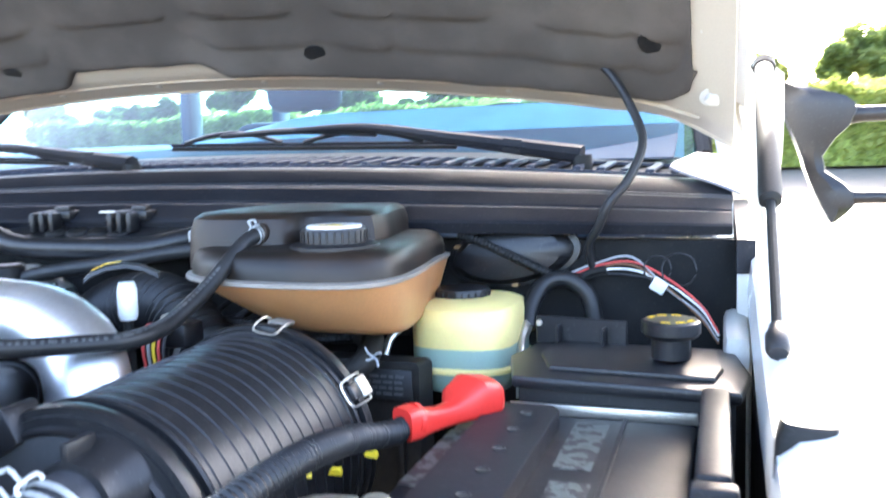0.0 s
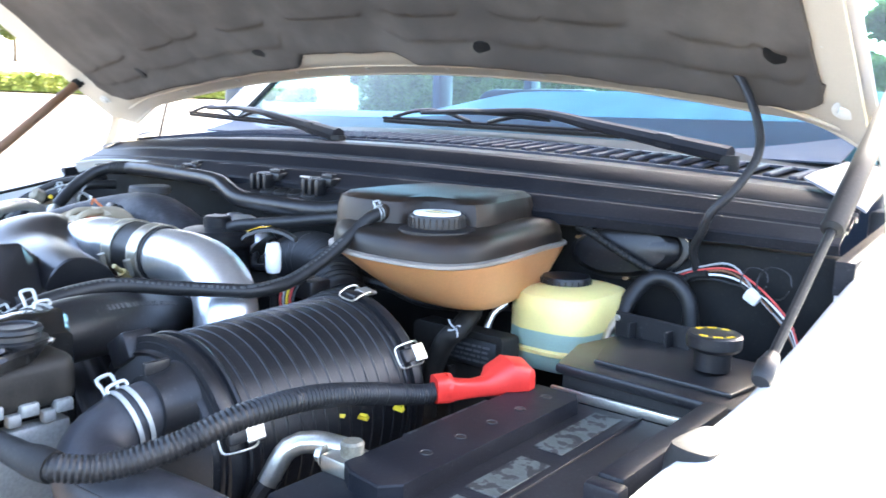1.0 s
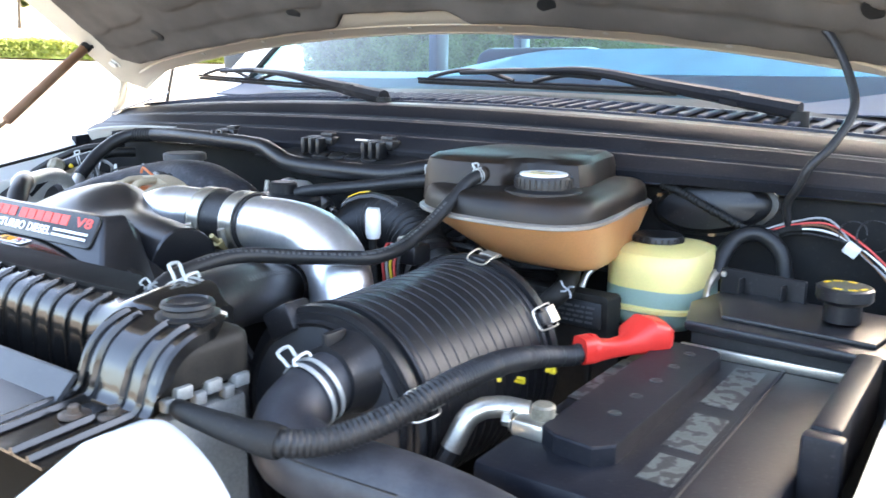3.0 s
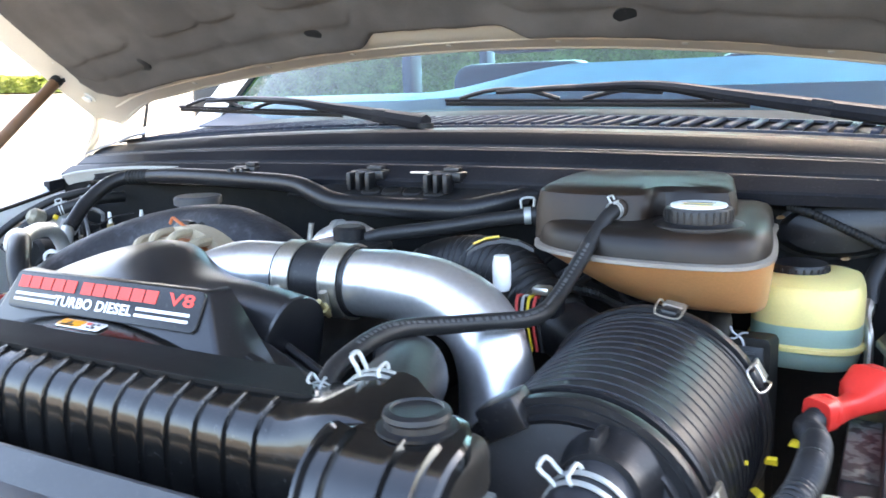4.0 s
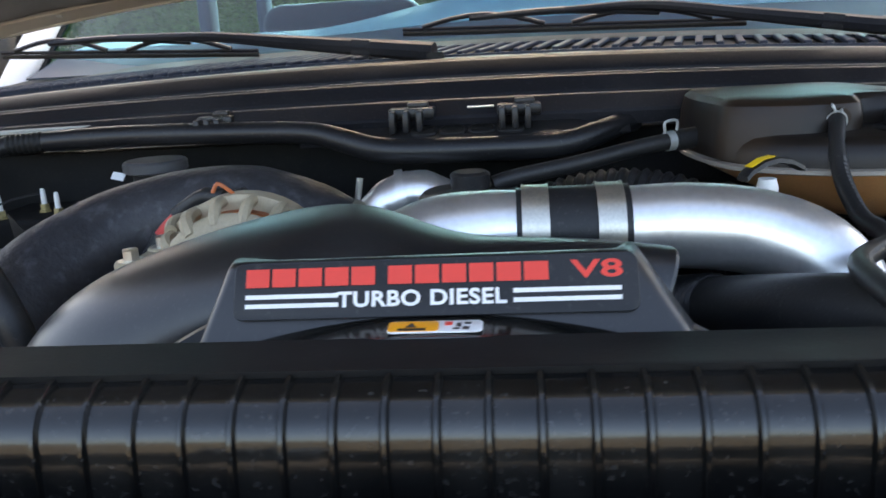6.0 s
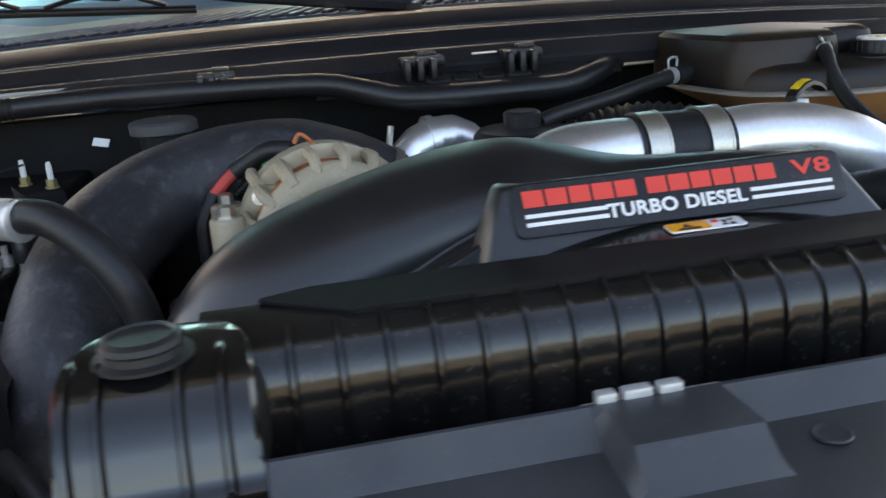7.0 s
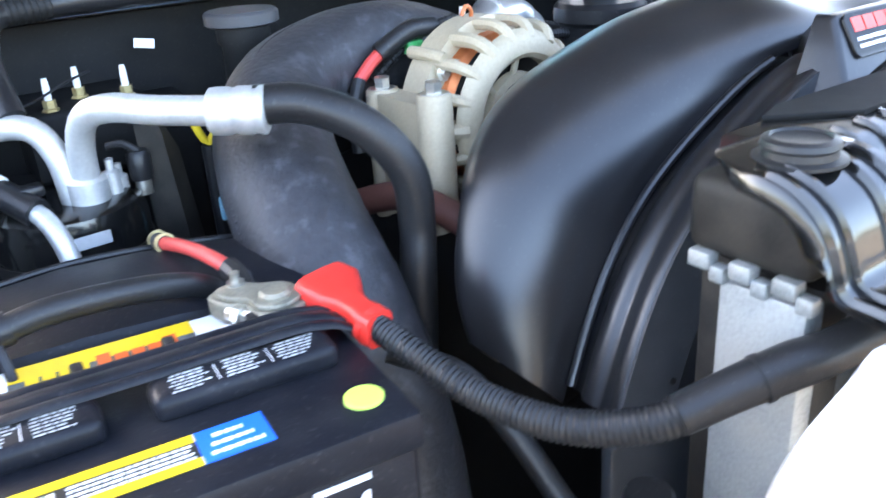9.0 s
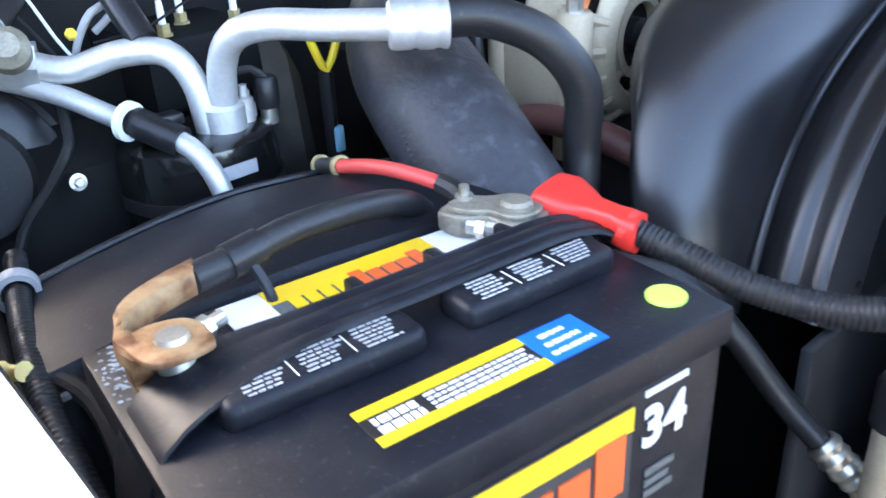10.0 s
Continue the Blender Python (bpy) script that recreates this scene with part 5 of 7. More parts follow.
solid("dusty_hose", tube([(-0.285, 1.055, 1.27), (-0.276, 1.055, 1.33), (-0.258, 1.055, 1.372), (-0.244, 1.066, 1.39), (-0.25, 1.1, 1.404), (-0.28, 1.14, 1.4)], 0.0135, 16), DUSTY, "dusty brown-black hose below the coolant bottle", "hose")
solid("bracket_rod", tube([(-0.236, 1.16, 1.41), (-0.25, 1.14, 1.385), (-0.25, 1.12, 1.30), (-0.25, 1.1, 1.15)], 0.005, 10), ZINC, "grey bent steel rod beside the reservoir", "rod")

# ---- air filter canister ----
can = thing("air_filter_housing", "ribbed black plastic air filter canister with wire clips", "air filter", (-0.25, 0.77, 1.28))
CF, CB = V((-0.266, 0.655, 1.355)), V((-0.272, 0.896, 1.352))
d = (CB - CF).normalized()
L = (CB - CF).length
n = 13


def can_r(a):
    return 0.0945 + 0.009 * (a / L) ** 0.8


pr = [(can_r(0), 0.0)]
for k in range(n):
    a, e = L * (0.1 + 0.82 * k / n), L * (0.1 + 0.82 * (k + 1) / n)
    pr += [(can_r(a), a), (can_r(e), e - 0.0034), (can_r(e) + 0.001, e - 0.0026), (can_r(e) + 0.001, e - 0.0012)]
pr += [(can_r(L), L)]
part("body", lathe(pr, aim(CF, CB), 64), BLACK, can, "ribbed satin black barrel")
for at, w, r in ((0.008, 0.011, 0.1), (0.024, 0.005, 0.1), (L - 0.014, 0.005, 0.1055), (L, 0.012, 0.1085)):
    part("flange_ring", lathe([(0.088, -w / 2), (r, -w / 2), (r + 0.001, 0), (r, w / 2), (0.088, w / 2)], aim(CF + d * at, CB + d), 64), BLACK, can)
part("front_rim", lathe([(0.083, -0.004), (0.0865, -0.006), (0.088, -0.003), (0.089, 0.004)], aim(CF, CB), 56, caps=False), BLACK, can, "thin raised rim round the end face")
part("front_face", lathe([(0.085, -0.002), (0.083, -0.004), (0.055, -0.005), (0.03, -0.005)], aim(CF, CB), 48), TEXTURED, can, "grey textured end face")
part("back_cone", lathe([(0.104, 0), (0.098, 0.02), (0.07, 0.045), (0.045, 0.055)], aim(CB, CB + d), 48), BLACK, can)


def over_clip(center, ang, parent, r=0.092, k=1.0):
    """Wire latch on the canister's rim, ang degrees from straight up towards +x."""
    a = radians(ang)
    side = V((1, 0, 0)) - d * d.x
    side.normalize()
    up = side.cross(d)
    out = up * math.cos(a) + side * math.sin(a)
    tang = d.cross(out)
    m = Matrix(((*tang, 0), (*d, 0), (*out, 0), (0, 0, 0, 1))).transposed()
    m.translation = center + out * r
    m = m @ Matrix.Diagonal((k, k, k, 1))
    c = part("latch", box(-0.0075, 0.0075, -0.012, 0.006, -0.001, 0.0055, 0.002, 2, m), BLACK, parent, "black latch hook inside a bright wire frame")
    part("latch_plate", box(-0.0095, 0.0095, 0.004, 0.022, 0.003, 0.0064, 0.0012, 1, m), ZINC, c, "bright steel tongue")
    part("latch_wire", tube([m @ V(p) for p in ((-0.0105, 0.014, 0.005), (-0.0125, 0.006, 0.009), (-0.0125, -0.008, 0.007), (-0.0115, -0.0165, 0.003), (-0.007, -0.0185, 0.001), (0.007, -0.0185, 0.001), (0.0115, -0.0165, 0.003), (0.0125, -0.008, 0.007), (0.0125, 0.006, 0.009), (0.0105, 0.014, 0.005))], 0.0011, 6, 0.003), ZINC, c, "bright wire frame")
    return c


over_clip(CB - d * 0.002, 9, can, 0.1055)
over_clip(CB - d * 0.002, 60, can, 0.1055)
over_clip(CF + d * 0.014, 71, can, 0.098, 1.1)
over_clip(CF + d * 0.014, 170, can, 0.098)
lug = part("rim_lug", box(-0.017, 0.017, -0.016, 0.014, -0.01, 0.016, 0.003, 2, Matrix.Translation(CF + V((-0.046, 0.006, 0.078))) @ pose(0, 0, 0, 0, -30, 0)), BLACK, can, "black hinge lug")
part("lug_pin", tube([CF + V((-0.06, -0.004, 0.082)), CF + V((-0.036, -0.004, 0.092))], 0.003, 8), ZINC, lug, "small bright pin")

# intake elbow in front of the canister
elb = thing("intake_elbow", "black ribbed rubber intake elbow with a spring clamp", "hose", (-0.22, 0.58, 1.3))
EL = [(-0.236, 0.652, 1.404, 0.028), (-0.237, 0.628, 1.4025, 0.0265), (-0.239, 0.605, 1.396, 0.027), (-0.236, 0.583, 1.385, 0.0285), (-0.221, 0.5675, 1.3735, 0.03), (-0.197, 0.5665, 1.366, 0.0305), (-0.165, 0.575, 1.36, 0.0305), (-0.115, 0.59, 1.352, 0.0305), (-0.05, 0.6, 1.338, 0.0305), (0.06, 0.605, 1.31, 0.03)]
part("hose", tube(EL, 0.028, 32), GREYRUBBER, elb)
part("flange", lathe([(0.037, 0.012), (0.036, 0.004), (0.031, -0.004), (0.0295, -0.022)], aim((-0.236, 0.648, 1.404), (-0.2362, 0.7, 1.404)), 32), BLACK, elb, "moulded black stub on the end face")
part("flange_fin", box(-0.242, -0.236, 0.626, 0.65, 1.43, 1.444, 0.001), BLACK, elb)
for k in range(4):
    part("moulded_line", tube([(p[0] - 0.35 * p[3] + 0.004 * k, p[1] - 0.88 * p[3] - 0.0002, p[2] + 0.32 * p[3] + 0.004 * k - 0.006) for p in EL[3:8]], 0.0009, 6), RUBBER, elb)
spring_clamp((-0.238, 0.611, 1.3985), (-0.2372, 0.628, 1.4025), 0.0278, elb, (-0.52, 0, 0.85))

# ribbed intake hose behind
ih = thing("turbo_intake_hose", "black intake hose with a corrugated middle", "hose", (-0.42, 1.03, 1.3))
part("smooth_elbow", tube([(-0.262, 0.925, 1.37, 0.04), (-0.3, 0.97, 1.37, 0.038), (-0.36, 1.01, 1.375, 0.036), (-0.415, 1.035, 1.388, 0.036)], 0.037, 24), BLACK, ih, "smooth black elbow")
part("corrugated_hose", tube([(-0.41, 1.033, 1.387, 0.034), (-0.46, 1.06, 1.41, 0.036), (-0.5, 1.085, 1.43, 0.037), (-0.56, 1.11, 1.435, 0.037), (-0.63, 1.13, 1.42, 0.036), (-0.68, 1.14, 1.39, 0.035)], 0.037, 24, wave=(0.011, 0.005)), RUBBER, ih, "corrugated black rubber")
part("band", ring_band((-0.425, 1.041, 1.393), (-0.46, 1.06, 1.41), 0.041, 0.01), BLACK, ih)

# ---- driver's side battery ----
def battery_left():
    ob = thing("battery", "dusty black battery with a ridged lid and peeling labels", "battery", (0.0, 0.83, 1.15))
    part("case", box(-0.1, 0.082, 0.648, 1.0, 1.15, 1.345, 0.006), LID, ob, "black plastic case")
    lid = part("lid", box(-0.105, 0.104, 0.643, 0.995, 1.34, 1.366, 0.006), LID, ob, "dusty black lid")
    ridge = [(-0.075, 0.70), (-0.06, 0.69), (-0.025, 0.685), (-0.012, 0.70), (-0.012, 0.96), (-0.02, 0.972), (-0.065, 0.972), (-0.075, 0.96)]
    part("lid_ridge", prism(ridge, 1.364, 1.382, 0.0018), LID, lid, "raised ridge with vent holes", smooth=20)
    for k in range(5):
        y = 0.757 + 0.0463 * k
        part("vent_hole", lathe([(0.0058, 1.3815), (0.0055, 1.3828), (0.0045, 1.3828), (0.004, 1.3822), (0.001, 1.3821)], Matrix.Translation((-0.038, y, 0)), 14), LABEL_BLACK, lid)
    for x0, x1, y0, y1 in ((-0.103, -0.077, 0.80, 0.93), (0.0, 0.03, 0.86, 0.975), (0.004, 0.034, 0.755, 0.835), (0.008, 0.036, 0.69, 0.74)):
        part("worn_label", box(x0, x1, y0, y1, 1.366, 1.3667, 0.0002, 1), WORN, lid, "peeling grey label")
    part("lid_rail", box(0.04, 0.044, 0.66, 0.99, 1.365, 1.368, 0.0004, 1), LID, lid)
    part("end_strip", box(-0.066, 0.104, 0.996, 1.001, 1.364, 1.3745, 0.001), ZINC, ob, "bright metal strip")
    term = part("terminal", box(-0.105, -0.06, 0.70, 0.735, 1.364, 1.38, 0.004), ZINC, ob, "silver terminal clamp")
    part("terminal_post", lathe([(0.01, 1.378), (0.01, 1.39), (0.008, 1.392)], Matrix.Translation((-0.083, 0.717, 0)), 20), LEAD, term)
    part("terminal_bolt", hexbolt((-0.107, 0.71, 1.374), (-0.15, 0.70, 1.374), 0.006, 0.008), ZINC, term)
    part("terminal_arm", tube([(-0.1, 0.725, 1.378), (-0.125, 0.715, 1.38), (-0.142, 0.70, 1.374), (-0.152, 0.685, 1.345)], 0.0095, 12), ZINC, term, "bent steel arm")
    part("ground_cable", tube([(-0.15, 0.69, 1.35), (-0.158, 0.675, 1.32), (-0.155, 0.665, 1.25), (-0.14, 0.66, 1.1)], 0.009, 10), RUBBER, term)
    part("side_fence", box(0.107, 0.13, 0.776, 0.982, 1.34, 1.404, 0.004), LID, ob, "raised black side wall")
    part("fence_end", box(0.104, 0.134, 0.76, 0.777, 1.34, 1.401, 0.004), LID, ob)
    return ob


battery_left()


def boot(name, pts, label):
    """A soft red terminal cover: a wide pouch that narrows to a sleeve."""
    loops = []
    for (x, y, z, w, h, turn) in pts:
        c, q = V((x, y, z)), pose(0, 0, 0, 0, 0, turn)
        loops.append([c + q @ V((w * math.copysign(abs(math.cos(a)) ** 0.5, math.cos(a)), 0, h * math.copysign(abs(math.sin(a)) ** 0.5, math.sin(a)))) for a in (2 * math.pi * k / 20 for k in range(20))])
    ob = thing(name, label, "terminal cover", pts[0][:3], "terminal covers")
    part("pouch", loft(loops), RED, ob)
    x, y, z, w, h, turn = pts[-2]
    a, b = V(pts[-2][:3]), V(pts[-3][:3])
    part("collar", ring_band(a, b, (w + h) / 2 - 0.0004, 0.005, 0.0016), RED, ob, "rolled sleeve end")
    return ob


boot("terminal_boot", [(-0.074, 0.966, 1.389, 0.016, 0.012, -33), (-0.077, 0.961, 1.391, 0.0235, 0.0165, -42), (-0.088, 0.944, 1.394, 0.0235, 0.0175, -33), (-0.096, 0.931, 1.389, 0.019, 0.0135, -22), (-0.1, 0.922, 1.384, 0.0105, 0.0095, -30), (-0.107, 0.91, 1.383, 0.009, 0.009, -33), (-0.116, 0.894, 1.384, 0.011, 0.0105, -33), (-0.121, 0.886, 1.386, 0.0142, 0.0138, -33), (-0.127, 0.875, 1.386, 0.0138, 0.0134, -33)], "bright red rubber terminal cover on the driver's side battery")
pc1 = [(-0.122, 0.893, 1.384), (-0.129, 0.865, 1.383), (-0.13, 0.8255, 1.3925), (-0.12, 0.764, 1.411), (-0.115, 0.697, 1.4255), (-0.1185, 0.635, 1.4265), (-0.138, 0.586, 1.411), (-0.161, 0.548, 1.4015), (-0.181, 0.52, 1.4045), (-0.203, 0.513, 1.4065)]
posc = thing("power_cable", "black corrugated battery cable with yellow clips", "cable", (-0.2, 0.6, 1.3))
part("loom", tube(pc1, 0.0092, 14, wave=(0.0042, 0.0014)), RUBBER, posc)
part("tape", tube([(-0.181, 0.5195, 1.4045, 0.0118), (-0.186, 0.518, 1.405, 0.0126), (-0.198, 0.5145, 1.406, 0.0122), (-0.206, 0.5125, 1.4065, 0.0108), (-0.225, 0.511, 1.407, 0.0102), (-0.25, 0.51, 1.4075, 0.0088), (-0.275, 0.512, 1.4065, 0.0078), (-0.292, 0.52, 1.402, 0.0075)], 0.0102, 16, 0.004), MATTE, posc, "black taped cable joint")
for p, q in (((-0.152, 0.80, 1.372), 30), ((-0.158, 0.775, 1.355), -50), ((-0.138, 0.835, 1.375), 15), ((-0.172, 0.79, 1.37), 70)):
    part("yellow_clip", loft([[(-0.0055, -0.002, -0.003), (0.005, -0.0025, -0.003), (0.006, 0.002, -0.002), (-0.004, 0.0025, -0.003)], [(-0.004, -0.0015, 0.002), (0.003, -0.002, 0.003), (0.004, 0.0015, 0.003), (-0.003, 0.002, 0.002)]]), YELLOWP, posc, "bright yellow plastic clip").matrix_basis = pose(*p, q, 10, q)

# washer or fuse cover behind the battery
fz = thing("fuse_box", "flat black fuse box lid behind the battery", "fuse box", (0.0, 1.1, 1.3))
part("lid", prism([(-0.066, 1.006), (0.14, 0.99), (0.15, 1.06), (0.135, 1.16), (-0.07, 1.172), (-0.088, 1.09)], 1.386, 1.397, 0.003), BLACK, fz)
part("lid_step", prism([(-0.035, 1.032), (0.118, 1.02), (0.125, 1.06), (0.118, 1.13), (-0.05, 1.145), (-0.055, 1.09)], 1.396, 1.402, 0.002), BLACK, fz)
part("body", prism([(-0.06, 1.012), (0.135, 0.996), (0.145, 1.06), (0.13, 1.155), (-0.065, 1.166), (-0.08, 1.09)], 1.2, 1.387, 0.003), MATTE, fz)
part("upright_panel", box(-0.052, 0.052, -0.002, 0.002, 0, 0.032, 0.0015, 1, Matrix.Translation((-0.023, 1.148, 1.396)) @ pose(0, 0, 0, 0, 0, -10)), BLACK, fz)
for k in range(2):
    part("stiffener", box(-0.0015, 0.0015, -0.014, 0.0, 0, 0.024, 0.001, 1, Matrix.Translation((-0.045 + 0.05 * k, 1.15 - 0.009 * k, 1.396)) @ pose(0, 0, 0, 0, 0, -10)), BLACK, fz)
for x in (-0.07, 0.022):
    part("screw", lathe([(0.004, 0), (0.003, 0.002)], aim((x, 1.149 - (0.009 if x > 0 else 0) + 0.004, 1.42), (x, 1.0, 1.42)), 10), ZINC, fz)
wc = thing("filler_cap", "black filler cap with yellow printed marks", "filler cap", (0.069, 1.085, 1.40))
part("cap", lathe([(0.019, 1.40), (0.019, 1.419), (0.025, 1.421), (0.0285, 1.425), (0.0285, 1.436), (0.026, 1.438), (0.01, 1.438)], Matrix.Translation((0.076, 1.079, 0.005)), 12), BLACK, wc)
for k in range(6):
    a = radians(-20 + 40 * k + (60 if k > 2 else 0))
    for e in range(3):
        part("yellow_mark", box(-0.0012, 0.0012, 0.0185, 0.0225, 1.438, 1.4386, 0, m=Matrix.Translation((0.076, 1.079, 0.005)) @ pose(0, 0, 0, 0, 0, math.degrees(a) + 9 * e)), LABEL_YELLOW, wc, smooth=0)

solid("coolant_hose", tube([(-0.1, 1.22, 1.40), (-0.098, 1.24, 1.425), (-0.085, 1.26, 1.448), (-0.06, 1.27, 1.453), (-0.035, 1.272, 1.435), (-0.025, 1.27, 1.4), (-0.02, 1.26, 1.34)], 0.0105, 12), RUBBER, "curved black rubber hose over the fuse box", "hose")
solid("steering_line", tube([(-0.095, 1.16, 1.33, 0.005), (-0.096, 1.17, 1.375, 0.005), (-0.1, 1.19, 1.39, 0.005), (-0.102, 1.205, 1.396, 0.009), (-0.101, 1.222, 1.404, 0.009)], 0.006, 10), ZINC, "bent steel steering line with a fitting", "pipe")

# wiring near the hinge
wires = thing("wire_bundle", "loose red, white and brown wires by the firewall", "wires", (0.0, 1.27, 1.45))
for k, (m, dz) in enumerate(((REDWIRE, 0.007), (WHITEP, 0.0), (RUBBER, -0.005), (WIRE_GREY, 0.011), (SHADEROD, 0.004))):
    part("wire", tube([(-0.06, 1.29, 1.446 + dz), (-0.02, 1.285, 1.462 + dz), (0.02, 1.28, 1.464 + dz * 1.4), (0.06, 1.268, 1.450 + dz * (1 - 0.5 * k)), (0.1, 1.25, 1.428 - k * 0.004), (0.12, 1.23, 1.40 - k * 0.003)], 0.0014, 8), m, wires)
for cx, r, y in ((0.05, 0.016, 1.27), (0.075, 0.02, 1.265)):
    part("wire_loop", tube([(cx + r * math.cos(a), y + 0.004 * math.sin(3 * a), 1.467 + r * math.sin(a)) for a in (0.6 * k for k in range(11))], 0.001, 6), RUBBER, wires)
part("connector", box(-0.009, 0.009, -0.006, 0.006, -0.007, 0.007, 0.002, 2, Matrix.Translation((0.052, 1.262, 1.448)) @ pose(0, 0, 0, 20, 30, 0)), WHITEP, wires, "small white plug")
part("tape", tube([(-0.05, 1.29, 1.45), (-0.03, 1.288, 1.46), (-0.012, 1.284, 1.464)], 0.006, 10), MATTE, wires)
solid("wrapped_harness", tube([(-0.2, 1.275, 1.507), (-0.17, 1.265, 1.5), (-0.12, 1.262, 1.478), (-0.08, 1.275, 1.458), (-0.04, 1.285, 1.452)], 0.005, 12, wave=(0.005, 0.001)), MATTE, "black taped wiring harness along the firewall", "wiring harness")
bh = thing("valve_housing", "rounded black housing on the firewall", "housing", (-0.12, 1.3, 1.448))
bhm = aim((-0.135, 1.306, 1.478), (-0.135, 1.2, 1.49)) @ pose(0, 0, 0, 0, 0, 8) @ Matrix.Diagonal((1.35, 0.62, 1, 1))
part("dome", lathe([(0.06, 0), (0.059, 0.015), (0.05, 0.026), (0.02, 0.032)], bhm, 28), BLACK, bh, "black dome")
part("flange", lathe([(0.066, 0), (0.066, 0.006), (0.06, 0.007)], bhm, 28), BLACK, bh)
for a in (0.5, 2.6, 4.7):
    part("bolt", lathe([(0.005, 0.006), (0.004, 0.011)], bhm @ Matrix.Translation((0.063 * math.cos(a), 0.063 * math.sin(a), 0)), 6), RUST, bh)

# ---- firewall harness tray ----
tray = thing("harness_tray", "black plastic harness tray clipped under the cowl", "harness tray", (-0.9, 1.22, 1.48))
path = [(-1.40, 1.13, 1.44, 0.013), (-1.402, 1.17, 1.478, 0.013), (-1.392, 1.215, 1.509, 0.013), (-1.37, 1.245, 1.52, 0.013), (-1.323, 1.256, 1.522, 0.0135), (-1.25, 1.25, 1.5245, 0.0145), (-1.18, 1.24, 1.526, 0.0145), (-1.05, 1.226, 1.525, 0.0145), (-0.94, 1.21, 1.522, 0.0145), (-0.89, 1.198, 1.511, 0.0155), (-0.85, 1.19, 1.5, 0.016), (-0.8, 1.188, 1.496, 0.016), (-0.7, 1.187, 1.495, 0.016), (-0.62, 1.19, 1.496, 0.016), (-0.575, 1.205, 1.505, 0.0155), (-0.54, 1.235, 1.513, 0.014), (-0.52, 1.255, 1.514, 0.013)]
part("front_tube", tube(path, 0.015, 18), BLACK, tray)
for a, b in ((3, 4),):
    part("tape_joint", tube([path[a], path[b]], 0.0155, 14, wave=(0.007, 0.0015)), MATTE, tray, "black tape wrapped joint")
px = [-0.95, -0.91, -0.87, -0.83, -0.78, -0.72, -0.66, -0.6, -0.56, -0.53]
part("top_plate", sheet([[(x, y + (0.012 if x < -0.9 else 0) + (0.02 if x > -0.57 else 0), z) for x in px] for y, z in ((1.19, 1.506), (1.2, 1.512), (1.222, 1.519), (1.246, 1.53))], 0.003), BLACK, tray, "sloping black plate with slots")
for k in range(4):
    x = -0.79 + 0.037 * k
    sl = part("slot", plate(0.0175, 0.0125, 0.011, 0, 0.0035, Matrix.Translation((x, 1.212, 1.5155)) @ pose(0, 0, 0, 20, 0, 0)), BLACK, tray, "oval slot rim")
    # Solid dark plate on the rim; it stands for the shade inside the slot.
    part("slot_shade", plate(0.015, 0.0102, 0.0095, 0.0034, 0.0042, Matrix.Translation((x, 1.212, 1.5155)) @ pose(0, 0, 0, 20, 0, 0)), DEEP, sl)
for x, y, w in ((-1.073, 1.246, 0.024), (-0.806, 1.228, 0.03), (-0.668, 1.226, 0.028)):
    c = part("clip", box(x - w, x + w, y - 0.006, y + 0.02, 1.532, 1.546, 0.003), BLACK, tray, "black plastic clip")
    part("clip_top", box(x - w * 0.2, x + w * 0.7, y + 0.004, y + 0.018, 1.545, 1.552, 0.002), BLACK, c)
    for e in (-0.78, -0.2, 0.38):
        part("clip_tooth", box(x + e * w - 0.0042, x + e * w + 0.0042, y - 0.024, y - 0.002, 1.516, 1.544, 0.003, 2), BLACK, c)
part("metal_edge", box(-0.735, -0.70, 1.236, 1.242, 1.5415, 1.5445, 0.001), ZINC, tray, "bright metal edge")
solid("vent_hose", tube([(-0.70, 1.06, 1.472), (-0.676, 1.066, 1.478), (-0.6, 1.09, 1.488), (-0.54, 1.115, 1.497), (-0.495, 1.132, 1.502), (-0.455, 1.145, 1.504)], 0.0095, 12), RUBBER, "thin black rubber hose to the coolant bottle", "hose")
hcl = thing("hose_clip", "small pale spring clip on the hose", "clip", (-0.497, 1.132, 1.502))
part("band", ring_band((-0.497, 1.132, 1.502), (-0.48, 1.139, 1.503), 0.0098, 0.009), PALE, hcl)
part("ears", tube([(-0.503, 1.127, 1.512), (-0.503, 1.127, 1.524), (-0.489, 1.133, 1.525), (-0.489, 1.133, 1.512)], 0.0017, 6, 0.003), PALE, hcl)
part("end_sleeve", tube([(-0.49, 1.134, 1.502), (-0.462, 1.143, 1.504), (-0.44, 1.15, 1.504)], 0.0125, 14), RUBBER, hcl)

# ---- engine block and its fittings ----
eng = thing("engine", "dark grimy diesel engine under its covers", "engine", (MID, 0.95, 0.7))
part("block", box(-0.98, -0.44, 0.72, 1.26, 0.7, 1.28, 0.03, 3), DEEP, eng)
for sx in (-1, 1):
    part("valve_cover", box(MID + sx * 0.27 - 0.08, MID + sx * 0.27 + 0.08, 0.78, 1.24, 1.2, 1.36, 0.03, 3, Matrix.Translation((MID, 0, 1.28)) @ pose(0, 0, 0, 0, sx * 12, 0) @ Matrix.Translation((-MID, 0, -1.28))), DEEP, eng)
part("intake_manifold", box(-0.84, -0.58, 0.8, 1.2, 1.26, 1.4, 0.03, 3), DEEP, eng)
part("turbo_housing", lathe([(0.02, 0), (0.045, 0.01), (0.052, 0.03), (0.045, 0.055), (0.02, 0.065)], aim((-0.80, 1.1, 1.37), (-0.80, 1.2, 1.38)), 32), LEAD, eng, "dull cast turbocharger housing")
